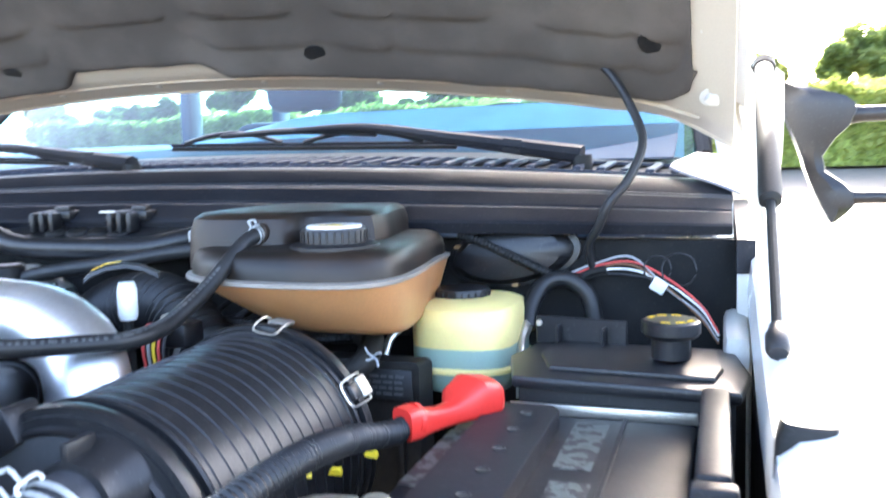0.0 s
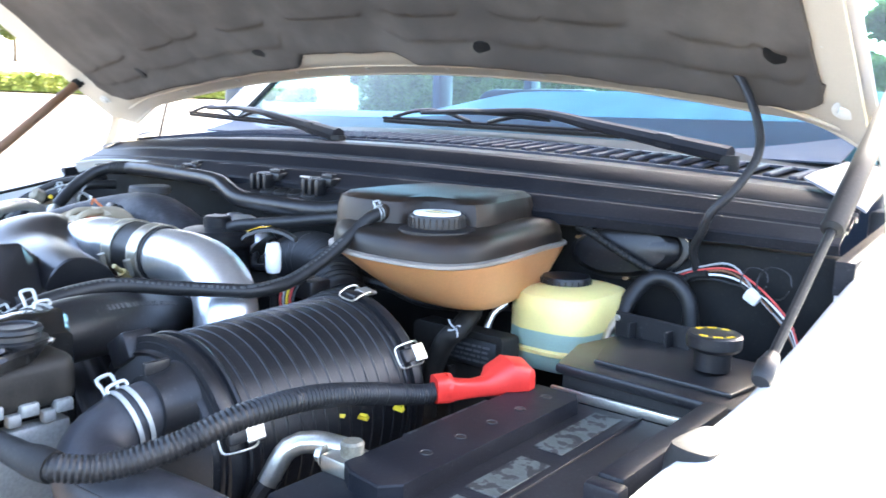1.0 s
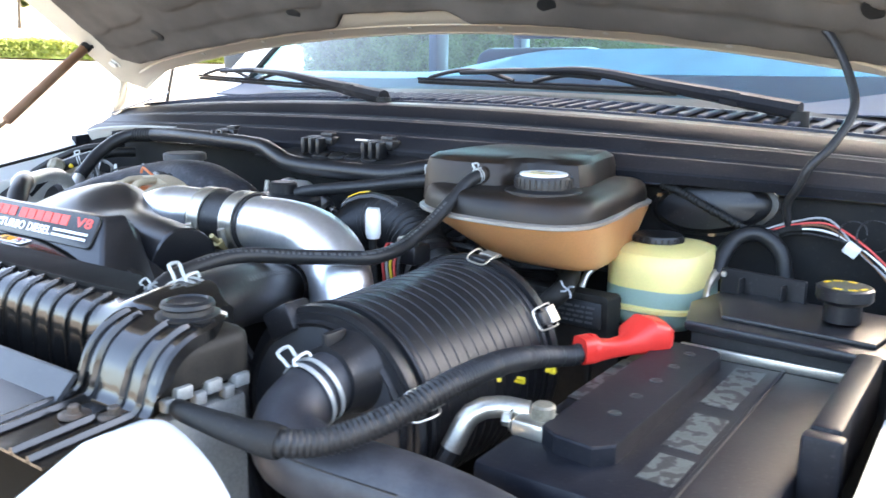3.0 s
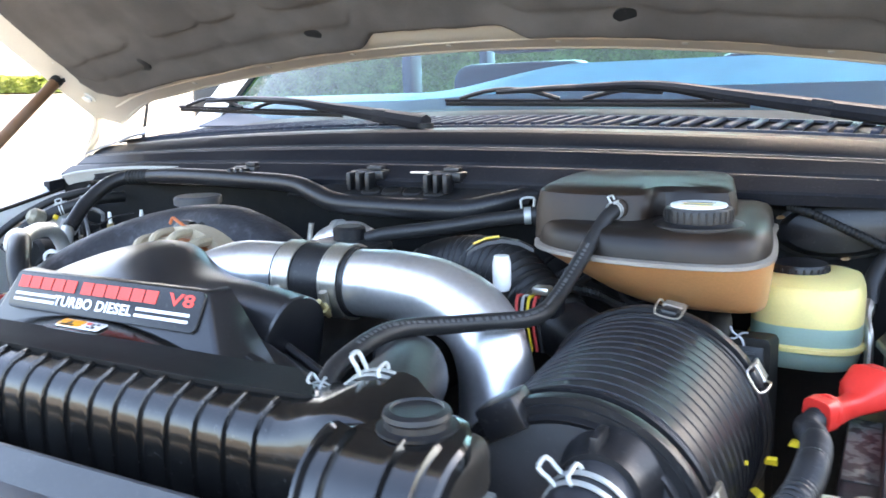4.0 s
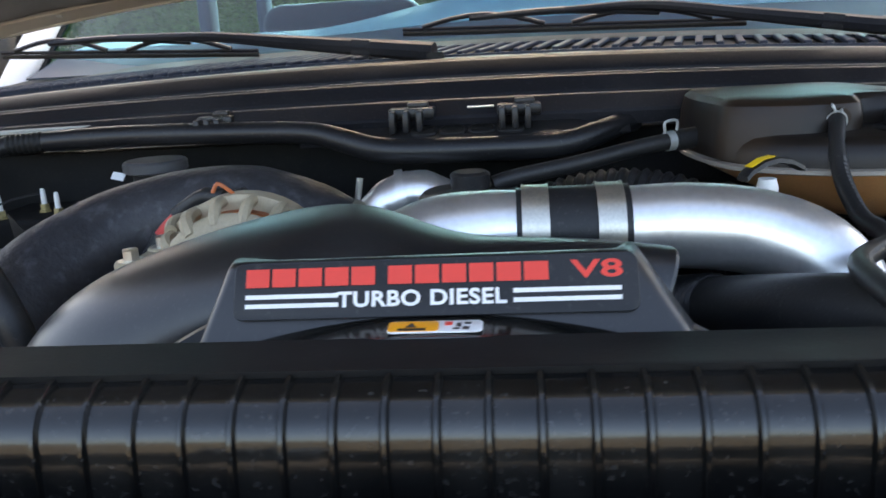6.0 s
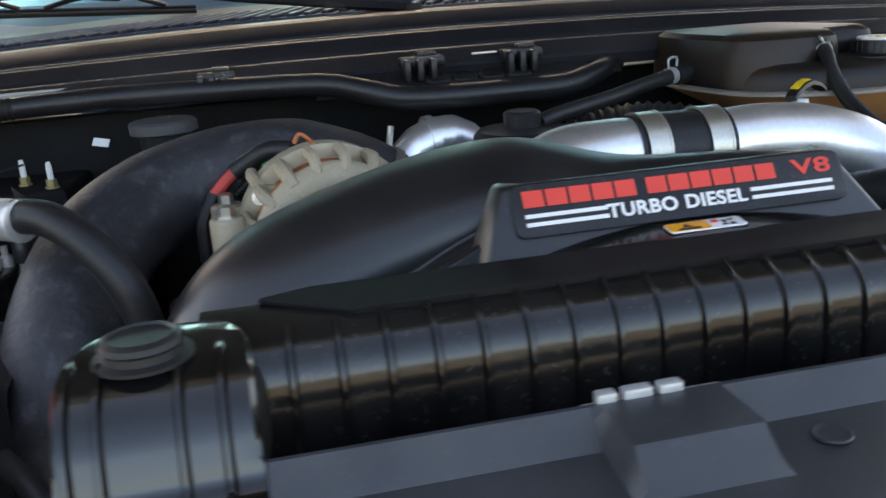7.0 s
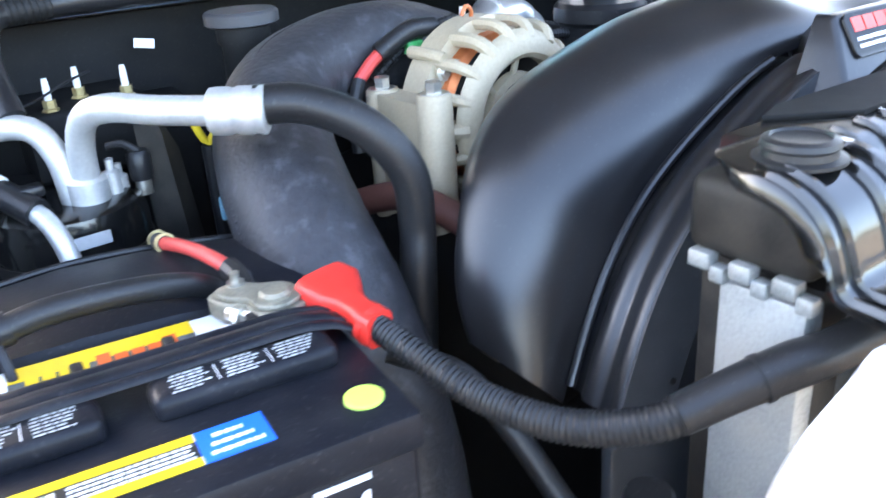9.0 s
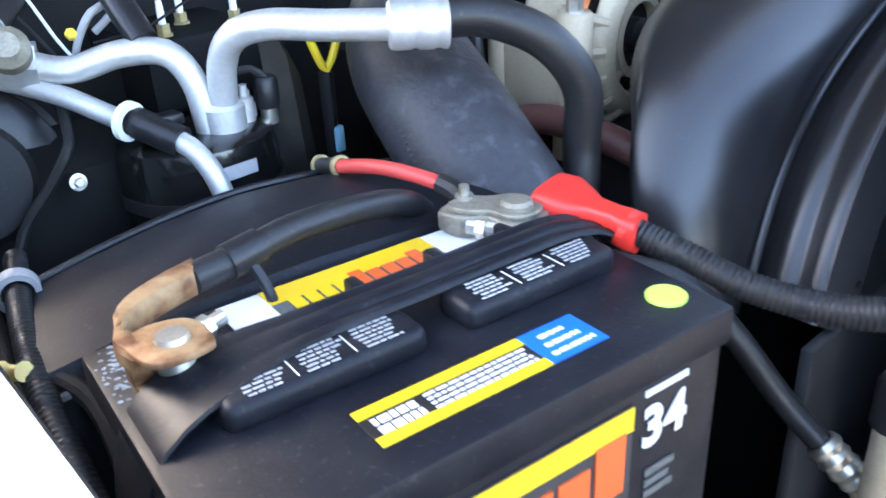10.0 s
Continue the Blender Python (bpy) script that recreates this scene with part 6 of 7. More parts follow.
part("turbo_outlet", tube([(-0.86, 1.15, 1.40), (-0.83, 1.155, 1.437), (-0.79, 1.16, 1.446), (-0.75, 1.165, 1.42)], 0.029, 22, wave=(0.02, 0.0012)), ALU, eng, "bright metal turbo outlet")
part("elbow_flange", ring_band((-0.815, 1.157, 1.443), (-0.79, 1.16, 1.446), 0.03, 0.01, 0.005), ALU, eng)
part("filter_cap", lathe([(0.05, 1.38), (0.05, 1.44), (0.058, 1.446), (0.058, 1.462), (0.052, 1.468), (0.022, 1.471), (0.022, 1.486), (0.018, 1.489), (0.005, 1.489)], Matrix.Translation((-0.725, 1.055, 0)), 28), BLACK, eng, "black oil filter cap")
part("stud", tube([(-0.878, 1.15, 1.40), (-0.866, 1.154, 1.47)], 0.0042, 8), ZINC, eng, "bright steel stud")
part("stud_nut", lathe([(0.009, 0), (0.0095, 0.012), (0.006, 0.016)], aim((-0.8735, 1.1515, 1.426), (-0.866, 1.154, 1.47)), 6), ZINC, eng)
oc = thing("oil_filler", "dark grey oil filler cap on its neck", "oil cap", (-1.143, 1.2, 1.45))
part("neck", lathe([(0.027, 1.38), (0.026, 1.46), (0.03, 1.466), (0.03, 1.484)], Matrix.Translation((-1.141, 1.195, 0)), 20), MATTE, oc)
solid("paper_tag", box(-0.011, 0.011, -0.0006, 0.0006, -0.0055, 0.0055, 0, m=Matrix.Translation((-1.23, 1.268, 1.468)) @ pose(0, 0, 0, -35, 8, -20)), LABEL_WHITE, "small white paper tag on the heater box", "tag")
part("cap", lathe([(0.037, 1.483), (0.041, 1.485), (0.041, 1.496), (0.038, 1.499), (0.012, 1.4995)], Matrix.Translation((-1.141, 1.195, 0)), 14), GREYCAP, oc)

eh = thing("engine_harness", "black looms and plugs lying over the engine", "wiring harness", (-0.65, 1.1, 1.42))
rngh = random.Random(21)
for k in range(9):
    x, y = -0.98 + 0.065 * k, 1.15 + rngh.uniform(-0.06, 0.07)
    pts = [(x + 0.055 * j + rngh.uniform(-0.02, 0.02), y + rngh.uniform(-0.04, 0.04), 1.412 + rngh.uniform(-0.02, 0.024)) for j in range(5)]
    part("loom", tube(pts, rngh.uniform(0.0035, 0.007), 8, wave=(0.004, 0.001) if k % 2 else None), RUBBER if k % 3 else MATTE, eh)
for k in range(7):
    m = Matrix.Translation((-0.95 + 0.08 * k, 1.13 + rngh.uniform(-0.05, 0.09), 1.43 + rngh.uniform(-0.015, 0.012))) @ pose(0, 0, 0, rngh.uniform(-30, 30), rngh.uniform(-30, 30), rngh.uniform(0, 180))
    pg = part("plug", box(-0.014, 0.014, -0.008, 0.008, -0.006, 0.006, 0.002, 1, m), (BLACK, BLACK, GREYCAP)[k % 3], eh)
    part("latch", box(-0.004, 0.012, -0.003, 0.003, 0.006, 0.009, 0.001, 1, m), BLACK, pg)
for k in range(4):
    c = V((-0.93 + 0.1 * k, 1.2 + rngh.uniform(-0.03, 0.03), 1.425))
    part("bolt", hexbolt(c, c + V((rngh.uniform(-0.3, 0.3), -0.3, 1)), 0.006, 0.008), ZINC, eh)
hv = thing("heater_hoses", "black heater hoses by the passenger side firewall", "hose", (-1.45, 1.2, 1.44))
for pts, r in (([(-1.56, 1.1, 1.39), (-1.54, 1.14, 1.43), (-1.5, 1.19, 1.46), (-1.46, 1.24, 1.475), (-1.44, 1.29, 1.475)], 0.011), ([(-1.60, 1.05, 1.36), (-1.575, 1.12, 1.43), (-1.53, 1.19, 1.475), (-1.49, 1.25, 1.49), (-1.48, 1.29, 1.49)], 0.0075)):
    part("hose", tube(pts, r, 12), RUBBER, hv)
spring_clamp((-1.5, 1.19, 1.46), (-1.46, 1.24, 1.475), 0.0115, hv)
part("valve", lathe([(0.012, 0), (0.017, 0.006), (0.017, 0.022), (0.01, 0.03)], aim((-1.5, 1.15, 1.445), (-1.53, 1.05, 1.5)), 16), LEAD, hv, "dull metal valve")

# dipstick
dip = thing("dipstick", "white transmission dipstick handle with a yellow tag", "dipstick", (-0.444, 0.95, 1.4))
part("tube", tube([(-0.445, 0.94, 1.2), (-0.445, 0.935, 1.455)], 0.005, 10), MATTE, dip)
part("white_neck", lathe([(0.008, 1.452), (0.01, 1.458), (0.01, 1.482), (0.008, 1.49)], Matrix.Translation((-0.444, 0.935, 0)), 14), WHITEP, dip, "white plastic neck")
hd = part("handle", loft([[(x + o * 0.5, y - o * 0.87, z + h) for o, h in ((-0.007, 0), (-0.006, 0.004), (0, 0.0055), (0.006, 0.004), (0.007, 0), (0, -0.001))] for x, y, z in ((-0.412, 0.945, 1.495), (-0.425, 0.938, 1.5025), (-0.44, 0.93, 1.506), (-0.455, 0.921, 1.504), (-0.468, 0.914, 1.498), (-0.473, 0.911, 1.493))]), BLACK, dip, "curved black handle")
part("yellow_tag", loft([[(x + o * 0.5, y - o * 0.87, z + 0.0062) for o in (-0.0045, 0.0045)] + [(x + o * 0.5, y - o * 0.87, z + 0.0068) for o in (0.0045, -0.0045)] for x, y, z in ((-0.443, 0.928, 1.5055), (-0.455, 0.921, 1.504), (-0.467, 0.9145, 1.4985))]), LABEL_YELLOW, hd, "yellow print", smooth=0)
plug = thing("wiring_connector", "black connector with coloured wires and a steel clip", "connector", (-0.40, 0.98, 1.43))
part("shell", box(-0.43, -0.39, 0.95, 0.985, 1.42, 1.445, 0.004), BLACK, plug)
for k in range(5):
    part("wire", tube([(-0.425 + 0.006 * k, 0.96, 1.44), (-0.43 + 0.007 * k, 0.945, 1.445), (-0.425 + 0.006 * k, 0.93, 1.425), (-0.42 + 0.006 * k, 0.93, 1.39)], 0.0018, 6), (REDWIRE, WIRE_GREY, YELLOWP, REDWIRE, RUBBER)[k], plug)
part("clip", box(-0.415, -0.395, 0.945, 0.962, 1.447, 1.456, 0.003), ZINC, plug, "bright steel clip")

# ---- alternator ----
alt = thing("alternator", "cast aluminium alternator with copper windings in its vents", "alternator", (-0.985, 0.93, 1.33))
AC = V((-0.96, 0.945, 1.389))
AY = AC + V((0.1, -1, -0.02))
am = aim(AC, AY) @ Matrix.Diagonal((1.27, 1.27, 1.15, 1))
part("core", lathe([(0.064, -0.06), (0.064, -0.022), (0.06, -0.016)], am, 36), COPPER, alt, "copper windings")
# Disc and hub are matt black in place of the hollow's shade.
part("fan_face", lathe([(0.0605, -0.015), (0.05, -0.011), (0.02, -0.008)], am, 30), MATTE, alt, "dark disc standing for the shaded hollow with the cooling fan")
part("rear_case", lathe([(0.045, -0.078), (0.066, -0.075), (0.074, -0.066), (0.076, -0.035), (0.07, -0.033)], am, 40), CAST, alt)
part("front_ring", lathe([(0.046, -0.004), (0.046, 0.008), (0.05, 0.012), (0.06, 0.011), (0.066, 0.006), (0.068, 0.0), (0.064, -0.004), (0.046, -0.004)], am, 40, caps=False), CAST, alt, "cast front ring")
part("inner_ring", lathe([(0.027, -0.006), (0.027, 0.004), (0.034, 0.004), (0.034, -0.006), (0.027, -0.006)], am, 30, caps=False), CAST, alt)
part("hub", lathe([(0.014, -0.008), (0.014, 0.004), (0.01, 0.007)], am, 24), MATTE, alt)
for k in range(18):
    a = 2 * math.pi * k / 18
    u = V((math.cos(a), math.sin(a), 0))
    pts = [am @ (u * 0.0715 + V((0, 0, -0.037))), am @ (u * 0.0725 + V((0, 0, -0.012))), am @ (u * 0.068 + V((0, 0, 0.0))), am @ (u * 0.06 + V((0, 0, 0.006)))]
    part("vent_rib", tube(pts, 0.0062 if k % 3 else 0.0078, 8, 0.008), CAST, alt)
for k in range(8):
    a = 2 * math.pi * k / 8
    part("web", tube([am @ V((0.049 * math.cos(a), 0.049 * math.sin(a), 0.001)), am @ V((0.031 * math.cos(a + 0.12), 0.031 * math.sin(a + 0.12), -0.001))], 0.0036, 8), CAST, alt)
for a in (2.4, 3.4, 4.4):
    u = V((math.cos(a), math.sin(a), 0))
    part("bolt_lug", tube([am @ (u * 0.077 + V((0, 0, -0.068))), am @ (u * 0.0785 + V((0, 0, -0.045))), am @ (u * 0.075 + V((0, 0, -0.026)))], 0.0065, 10), CAST, alt)
part("mount", loft([[(x, y, z) for x, y in ((-1.083, 0.945), (-1.052, 0.945), (-1.055, 1.032), (-1.084, 1.032))] for z in (1.33, 1.345, 1.417, 1.421)]), CAST, alt, "cast mounting bracket")
part("mount_arm", loft([[(-1.06, 0.95, z), (-1.06, 0.975, z), (-1.02, 0.985, z), (-1.02, 0.955, z)] for z in (1.37, 1.395)]), CAST, alt)
for x, y, z in ((-1.07, 1.027, 1.4235), (-1.0665, 0.941, 1.4305)):
    part("boss", lathe([(0.019, 1.27), (0.0175, z - 0.003), (0.0155, z)], Matrix.Translation((x, y, 0)), 20), CAST, alt)
    part("bolt", hexbolt((x, y, z - 0.001), (x, y, 1.5), 0.0085, 0.012), ZINC, alt)
part("ear", loft([[(-1.045, 0.972, 1.43), (-1.028, 0.968, 1.452), (-1.0, 0.962, 1.45), (-1.02, 0.966, 1.42)], [(-1.045, 0.987, 1.43), (-1.028, 0.983, 1.452), (-1.0, 0.977, 1.45), (-1.02, 0.981, 1.42)]]), CAST, alt, "cast bolt ear")
part("ear_bolt", hexbolt((-1.033, 0.969, 1.44), (-1.04, 0.9, 1.45), 0.005, 0.006), ZINC, alt)
lead = thing("alternator_lead", "red and black charging lead with a green plug", "cable", (-1.07, 1.03, 1.44))
part("boot", tube([(-0.995, 1.035, 1.474), (-1.018, 1.04, 1.475), (-1.04, 1.046, 1.464), (-1.058, 1.049, 1.453)], 0.0105, 12), RUBBER, lead)
part("red_sleeve", tube([(-1.056, 1.049, 1.454), (-1.068, 1.05, 1.445), (-1.083, 1.05, 1.43)], 0.0068, 10), REDWIRE, lead, "red sleeve")
part("tail", tube([(-1.083, 1.05, 1.431), (-1.09, 1.046, 1.418), (-1.099, 1.04, 1.4), (-1.1, 1.035, 1.36)], 0.0075, 10), RUBBER, lead)
part("plug", box(-1.028, -1.008, 1.036, 1.05, 1.448, 1.463, 0.003), GREENP, lead, "green plastic plug")
part("loom", tube([(-0.97, 1.03, 1.481), (-0.998, 1.04, 1.472), (-1.03, 1.05, 1.452), (-1.06, 1.06, 1.425)], 0.0045, 10, wave=(0.004, 0.001)), RUBBER, lead)
part("orange_clip", tube([(-0.992, 0.99, 1.488), (-0.986, 0.99, 1.497), (-0.978, 0.992, 1.492), (-0.972, 1.0, 1.483)], 0.0022, 8, 0.003), mat("orange_plastic", (0.5, 0.14, 0.05), 0.45), lead, "orange plastic clip")

# ---- passenger side hoses ----
solid("rusty_pipe", tube([(-1.13, 1.0, 1.32), (-1.11, 0.955, 1.335), (-1.1, 0.91, 1.335), (-1.085, 0.86, 1.32), (-1.06, 0.82, 1.295)], 0.0145, 14), mat("dark_red_rubber", (0.12, 0.045, 0.035), 0.55), "dark red rubber pipe below the alternator", "pipe")
ch = thing("charge_hose", "thick scuffed black rubber charge air hose", "hose", (-1.2, 0.9, 1.2))
HOSE = [(-0.86, 1.12, 1.38, 0.05), (-0.92, 1.12, 1.418, 0.053), (-1.0, 1.12, 1.441, 0.055), (-1.08, 1.115, 1.438, 0.055), (-1.15, 1.085, 1.422, 0.056), (-1.2, 1.02, 1.395, 0.057), (-1.223, 0.94, 1.35, 0.058), (-1.225, 0.875, 1.29, 0.058), (-1.215, 0.835, 1.2, 0.058), (-1.2, 0.82, 1.05, 0.057)]
hb = tube(HOSE, 0.055, 36, 0.007)
for v in hb.verts:
    v.co += V((1, 0.6, 1)).normalized() * (0.0022 * noise.noise(v.co * 22) + 0.0009 * noise.noise(v.co * 90))
part("hose_body", hb, FELT, ch, "scuffed dark rubber", smooth=60)
part("mould_seam", tube([(p[0] - 0.02, p[1] + 0.0, p[2] + p[3] * 0.93 - 0.0005) for p in HOSE[1:6]], 0.0016, 6), FELT, ch)
part("torn_edge", tube([(-1.258, 0.985, 1.398), (-1.272, 0.955, 1.374), (-1.281, 0.915, 1.335), (-1.282, 0.885, 1.3), (-1.274, 0.86, 1.25)], 0.003, 6, wave=(0.006, 0.002)), FELT, ch, "ragged edge of the sleeve")
part("end_clamp", ring_band((-0.89, 1.12, 1.4), (-0.92, 1.12, 1.418), 0.0535, 0.012), ZINC, ch, "steel band clamp")
part("scuff_print", ring_band((-1.02, 1.12, 1.4415), (-1.04, 1.119, 1.442), 0.0553, 0.011, 0.0004, 14), FELT, ch)
ac = thing("air_conditioning_line", "silver air conditioning line joined to a black hose", "pipe", (-1.25, 0.95, 1.3))
part("rubber_hose", tube([(-1.25, 0.929, 1.457), (-1.2182, 0.9065, 1.4555), (-1.1817, 0.8771, 1.4349), (-1.1535, 0.8616, 1.393), (-1.1445, 0.867, 1.34), (-1.15, 0.862, 1.295), (-1.15, 0.87, 1.2)], 0.0165, 18), RUBBER, ac)
part("crimp_sleeve", lathe([(0.0165, -0.025), (0.019, -0.023), (0.0195, -0.018), (0.0195, -0.008), (0.0185, -0.006), (0.0185, -0.003), (0.0198, -0.001), (0.0198, 0.01), (0.0188, 0.012), (0.0188, 0.015), (0.02, 0.017), (0.02, 0.021), (0.018, 0.022)], aim((-1.262, 0.934, 1.454), (-1.2, 0.89, 1.452)), 24), MATALU, ac, "crimped silver sleeve")
part("silver_pipe", tube([(-1.265, 0.936, 1.454), (-1.31, 0.985, 1.455), (-1.337, 1.03, 1.455), (-1.352, 1.062, 1.445), (-1.358, 1.08, 1.42), (-1.359, 1.088, 1.375)], 0.0125, 16), MATALU, ac, "pale aluminium pipe")
part("block_fitting", lathe([(0.019, 1.36), (0.019, 1.382), (0.015, 1.386)], Matrix.Translation((-1.359, 1.09, 0)), 20), MATALU, ac)
dry = thing("accumulator", "black air conditioning accumulator can with silver fittings", "accumulator", (-1.37, 1.11, 1.1))
part("can", lathe([(0.07, 1.1), (0.072, 1.34), (0.068, 1.356), (0.055, 1.362), (0.02, 1.363)], Matrix.Translation((-1.375, 1.12, 0)), 36), ENAMEL, dry, "glossy black can")
part("second_pipe", tube([(-1.372, 1.095, 1.36), (-1.376, 1.1, 1.405), (-1.39, 1.115, 1.431), (-1.42, 1.14, 1.432), (-1.455, 1.165, 1.422), (-1.49, 1.19, 1.434), (-1.53, 1.215, 1.45), (-1.56, 1.25, 1.452)], 0.0115, 14), MATALU, dry, "pale aluminium pipe")
part("nut", lathe([(0.02, 0), (0.02, 0.03)], aim((-1.472, 1.182, 1.428), (-1.54, 1.21, 1.434)), 6), MATALU, dry)
for x, y, h in ((-1.335, 1.095, 1.395), (-1.325, 1.11, 1.385)):
    part("valve", lathe([(0.008, 1.36), (0.008, h - 0.012), (0.004, h - 0.01), (0.004, h)], Matrix.Translation((x, y, 0)), 12), MATALU, dry)
part("strap", ring_band((-1.375, 1.12, 1.31), (-1.375, 1.12, 1.4), 0.0725, 0.012), MATTE, dry)
solid("liquid_line", tube([(-1.53, 1.23, 1.43), (-1.47, 1.17, 1.405), (-1.44, 1.13, 1.385), (-1.422, 1.1, 1.375), (-1.405, 1.068, 1.362), (-1.397, 1.045, 1.335), (-1.395, 1.035, 1.29), (-1.395, 1.03, 1.2)], 0.009, 12), MATALU, "bent aluminium liquid line", "pipe")
psw = thing("pressure_switch", "black pressure switch plug with a white collar", "switch", (-1.42, 1.1, 1.37))
part("plug_body", tube([(-1.43, 1.118, 1.382), (-1.408, 1.075, 1.366)], 0.0135, 14), BLACK, psw)
part("collar", ring_band((-1.434, 1.112, 1.383), (-1.42, 1.08, 1.376), 0.011, 0.006, 0.006), WHITEP, psw, "white plastic collar")
part("latch", box(-1.418, -1.395, 1.088, 1.108, 1.376, 1.386, 0.003), BLACK, psw)
hdl = thing("oil_dipstick", "yellow looped oil dipstick handle", "dipstick", (-1.27, 1.05, 1.4))
part("loop", tube([(-1.245, 1.118, 1.418), (-1.241, 1.118, 1.405), (-1.229, 1.118, 1.382), (-1.216, 1.118, 1.402), (-1.211, 1.118, 1.413)], 0.0042, 8), YELLOWP, hdl)
part("stem", tube([(-1.229, 1.12, 1.38), (-1.229, 1.12, 1.28), (-1.228, 1.11, 1.15)], 0.0075, 10), BLACK, hdl)
for x, y in ((-1.319, 1.225), (-1.28, 1.19), (-1.357, 1.184)):
    st = thing("brass_stud", "steel stud in a brass nut on the firewall", "stud", (x, y, 1.42), "studs on the firewall")
    part("nut", lathe([(0.0085, 1.428), (0.0085, 1.432), (0.0065, 1.433), (0.0065, 1.441)], Matrix.Translation((x, y, 0)), 6), BRASS, st, "brass nut")
    part("pin", tube([(x, y, 1.43, 0.0036), (x, y, 1.452, 0.0036), (x, y, 1.462, 0.0026)], 0.0035, 8), WHITEP, st)
part("stud_ledge", prism([(-1.385, 1.165), (-1.262, 1.17), (-1.255, 1.3), (-1.385, 1.3)], 1.36, 1.43, 0.006), DEEP, truck, "black ledge that carries the studs")
part("heater_box", prism([(-1.5, 1.235), (-1.2, 1.235), (-1.19, 1.3), (-1.5, 1.3)], 1.1, 1.41, 0.01), DEEP, truck, "black heater box on the firewall")

# ---- passenger side battery ----
BR = Matrix.Translation((-1.444, 0.743, 0.006)) @ pose(0, 0, 0, 0, 0, -7)


def bx(x0, x1, y0, y1, z0, z1, bev=0.003, seg=2):
    return box(x0, x1, y0, y1, z0, z1, bev, seg, BR)


def text_line(x0, x1, y0, y1, z, material, parent, rng, depth=0.0004):
    """One line of unreadable print: short word-long bars."""
    bm = bmesh.new()
    x = x0
    while x < x1 - 0.001:
        w = min(rng.uniform(0.0022, 0.0065), x1 - x)
        box(x, x + w, y0, y1, z, z + depth, 0, m=BR, bm=bm)
        x += w + 0.0011
    part("print_line", bm, material, parent, smooth=0)


bat = thing("battery", "black car battery with yellow, blue and orange labels and corroded posts", "battery", (-1.452, 0.742, 1.14))
HL, HW = 0.15, 0.093
part("case", bx(-HL, HL, -HW, HW, 1.145, 1.335, 0.006, 3), LID, bat, "black plastic case")
rim = part("lid", bx(-HL - 0.003, HL + 0.003, -HW - 0.003, HW + 0.003, 1.312, 1.337, 0.004), LID, bat, "black lid with a moulded edge")
for sx in (-1, 1):
    vc = -0.06 if sx < 0 else 0.078
    part("vent_cover", bx(vc - 0.056, vc + 0.056, -0.024, 0.006, 1.335, 1.352, 0.006, 3), LID, rim, "raised black vent cover with fine print")
    rngp = random.Random(7 + sx)
    for col in range(3):
        x0 = vc - 0.045 + 0.032 * col
        for k in range(6):
            text_line(x0 + rngp.uniform(0, 0.003), x0 + 0.027 - rngp.uniform(0, 0.009), -0.0205 + 0.0037 * k, -0.0192 + 0.0037 * k, 1.352, PRINTW, rim, rngp)
        if col:
            part("print_bar", bx(x0 - 0.0042, x0 - 0.0036, -0.02, -0.002, 1.352, 1.3524, 0), LABEL_WHITE, rim, smooth=0)
st = [BR @ V(p) for p in ((-0.166, -0.006, 1.26), (-0.163, -0.004, 1.3), (-0.156, 0.0, 1.325), (-0.143, 0.005, 1.341), (-0.12, 0.01, 1.3505), (-0.09, 0.014, 1.354), (-0.05, 0.016, 1.355), (0.02, 0.017, 1.3545), (0.08, 0.018, 1.355), (0.125, 0.017, 1.355), (0.15, 0.012, 1.349), (0.162, 0.004, 1.335))]
STRAP = [(-0.017, -0.003), (-0.0165, 0.0), (-0.014, 0.002), (-0.010, 0.0022), (-0.0085, 0.0), (-0.0065, 0.0), (-0.005, 0.0026), (0.0, 0.003), (0.005, 0.0026), (0.0065, 0.0), (0.0085, 0.0), (0.010, 0.0022), (0.014, 0.002), (0.0165, 0.0), (0.017, -0.003)]
sl = [BR.inverted() @ V(q) for q in spline(st, 0.01)]
sg = [[BR @ V((p.x, p.y + o * (1.0 + 0.5 * max(0.0, min(1.0, (-0.06 - p.x) / 0.05))), p.z + h * (0.7 if h < 0 else 0.75 * max(0.1, min(1.0, (p.x + 0.09) / 0.06))))) for p in sl] for o, h in STRAP]
strap = part("carry_strap", sheet(sg, 0.004), LID, bat, "ribbed black carrying strap", smooth=50)
for u in (-0.01, 0.045, 0.1):
    part("strap_lug", bx(u - 0.004, u + 0.004, 0.03, 0.05, 1.336, 1.353, 0.002), LID, strap)
lab = part("top_label", bx(-0.077, 0.095, 0.053, 0.091, 1.337, 1.3378, 0), LABEL_WHITE, rim, "long yellow and white label", smooth=0)
part("yellow_field", bx(-0.05, 0.066, 0.072, 0.091, 1.3378, 1.3384, 0), LABEL_YELLOW, lab, smooth=0)
part("grey_field", bx(-0.05, 0.066, 0.053, 0.072, 1.3378, 1.3383, 0), LABEL_GREY, lab, smooth=0)
for x0, x1, m in ((-0.04, 0.0, LABEL_YELLOW), (0.003, 0.056, LABEL_ORANGE)):
    w = (x1 - x0) / 4
    for k in range(4 if m is LABEL_YELLOW else 5):
        w = (x1 - x0) / (4 if m is LABEL_YELLOW else 5)
        part("maker_block", bx(x0 + k * w, x0 + k * w + w * 0.8, 0.058 - (0 if k else 0.002), 0.072 + (0.005 if k in (0, 4) else 0), 1.3385, 1.3391, 0), m, lab, smooth=0)
tl = part("front_label", bx(-0.065, 0.0745, -0.0745, -0.0445, 1.337, 1.3376, 0), LABEL_BLACK, rim, "black label with yellow edges and a blue end", smooth=0)
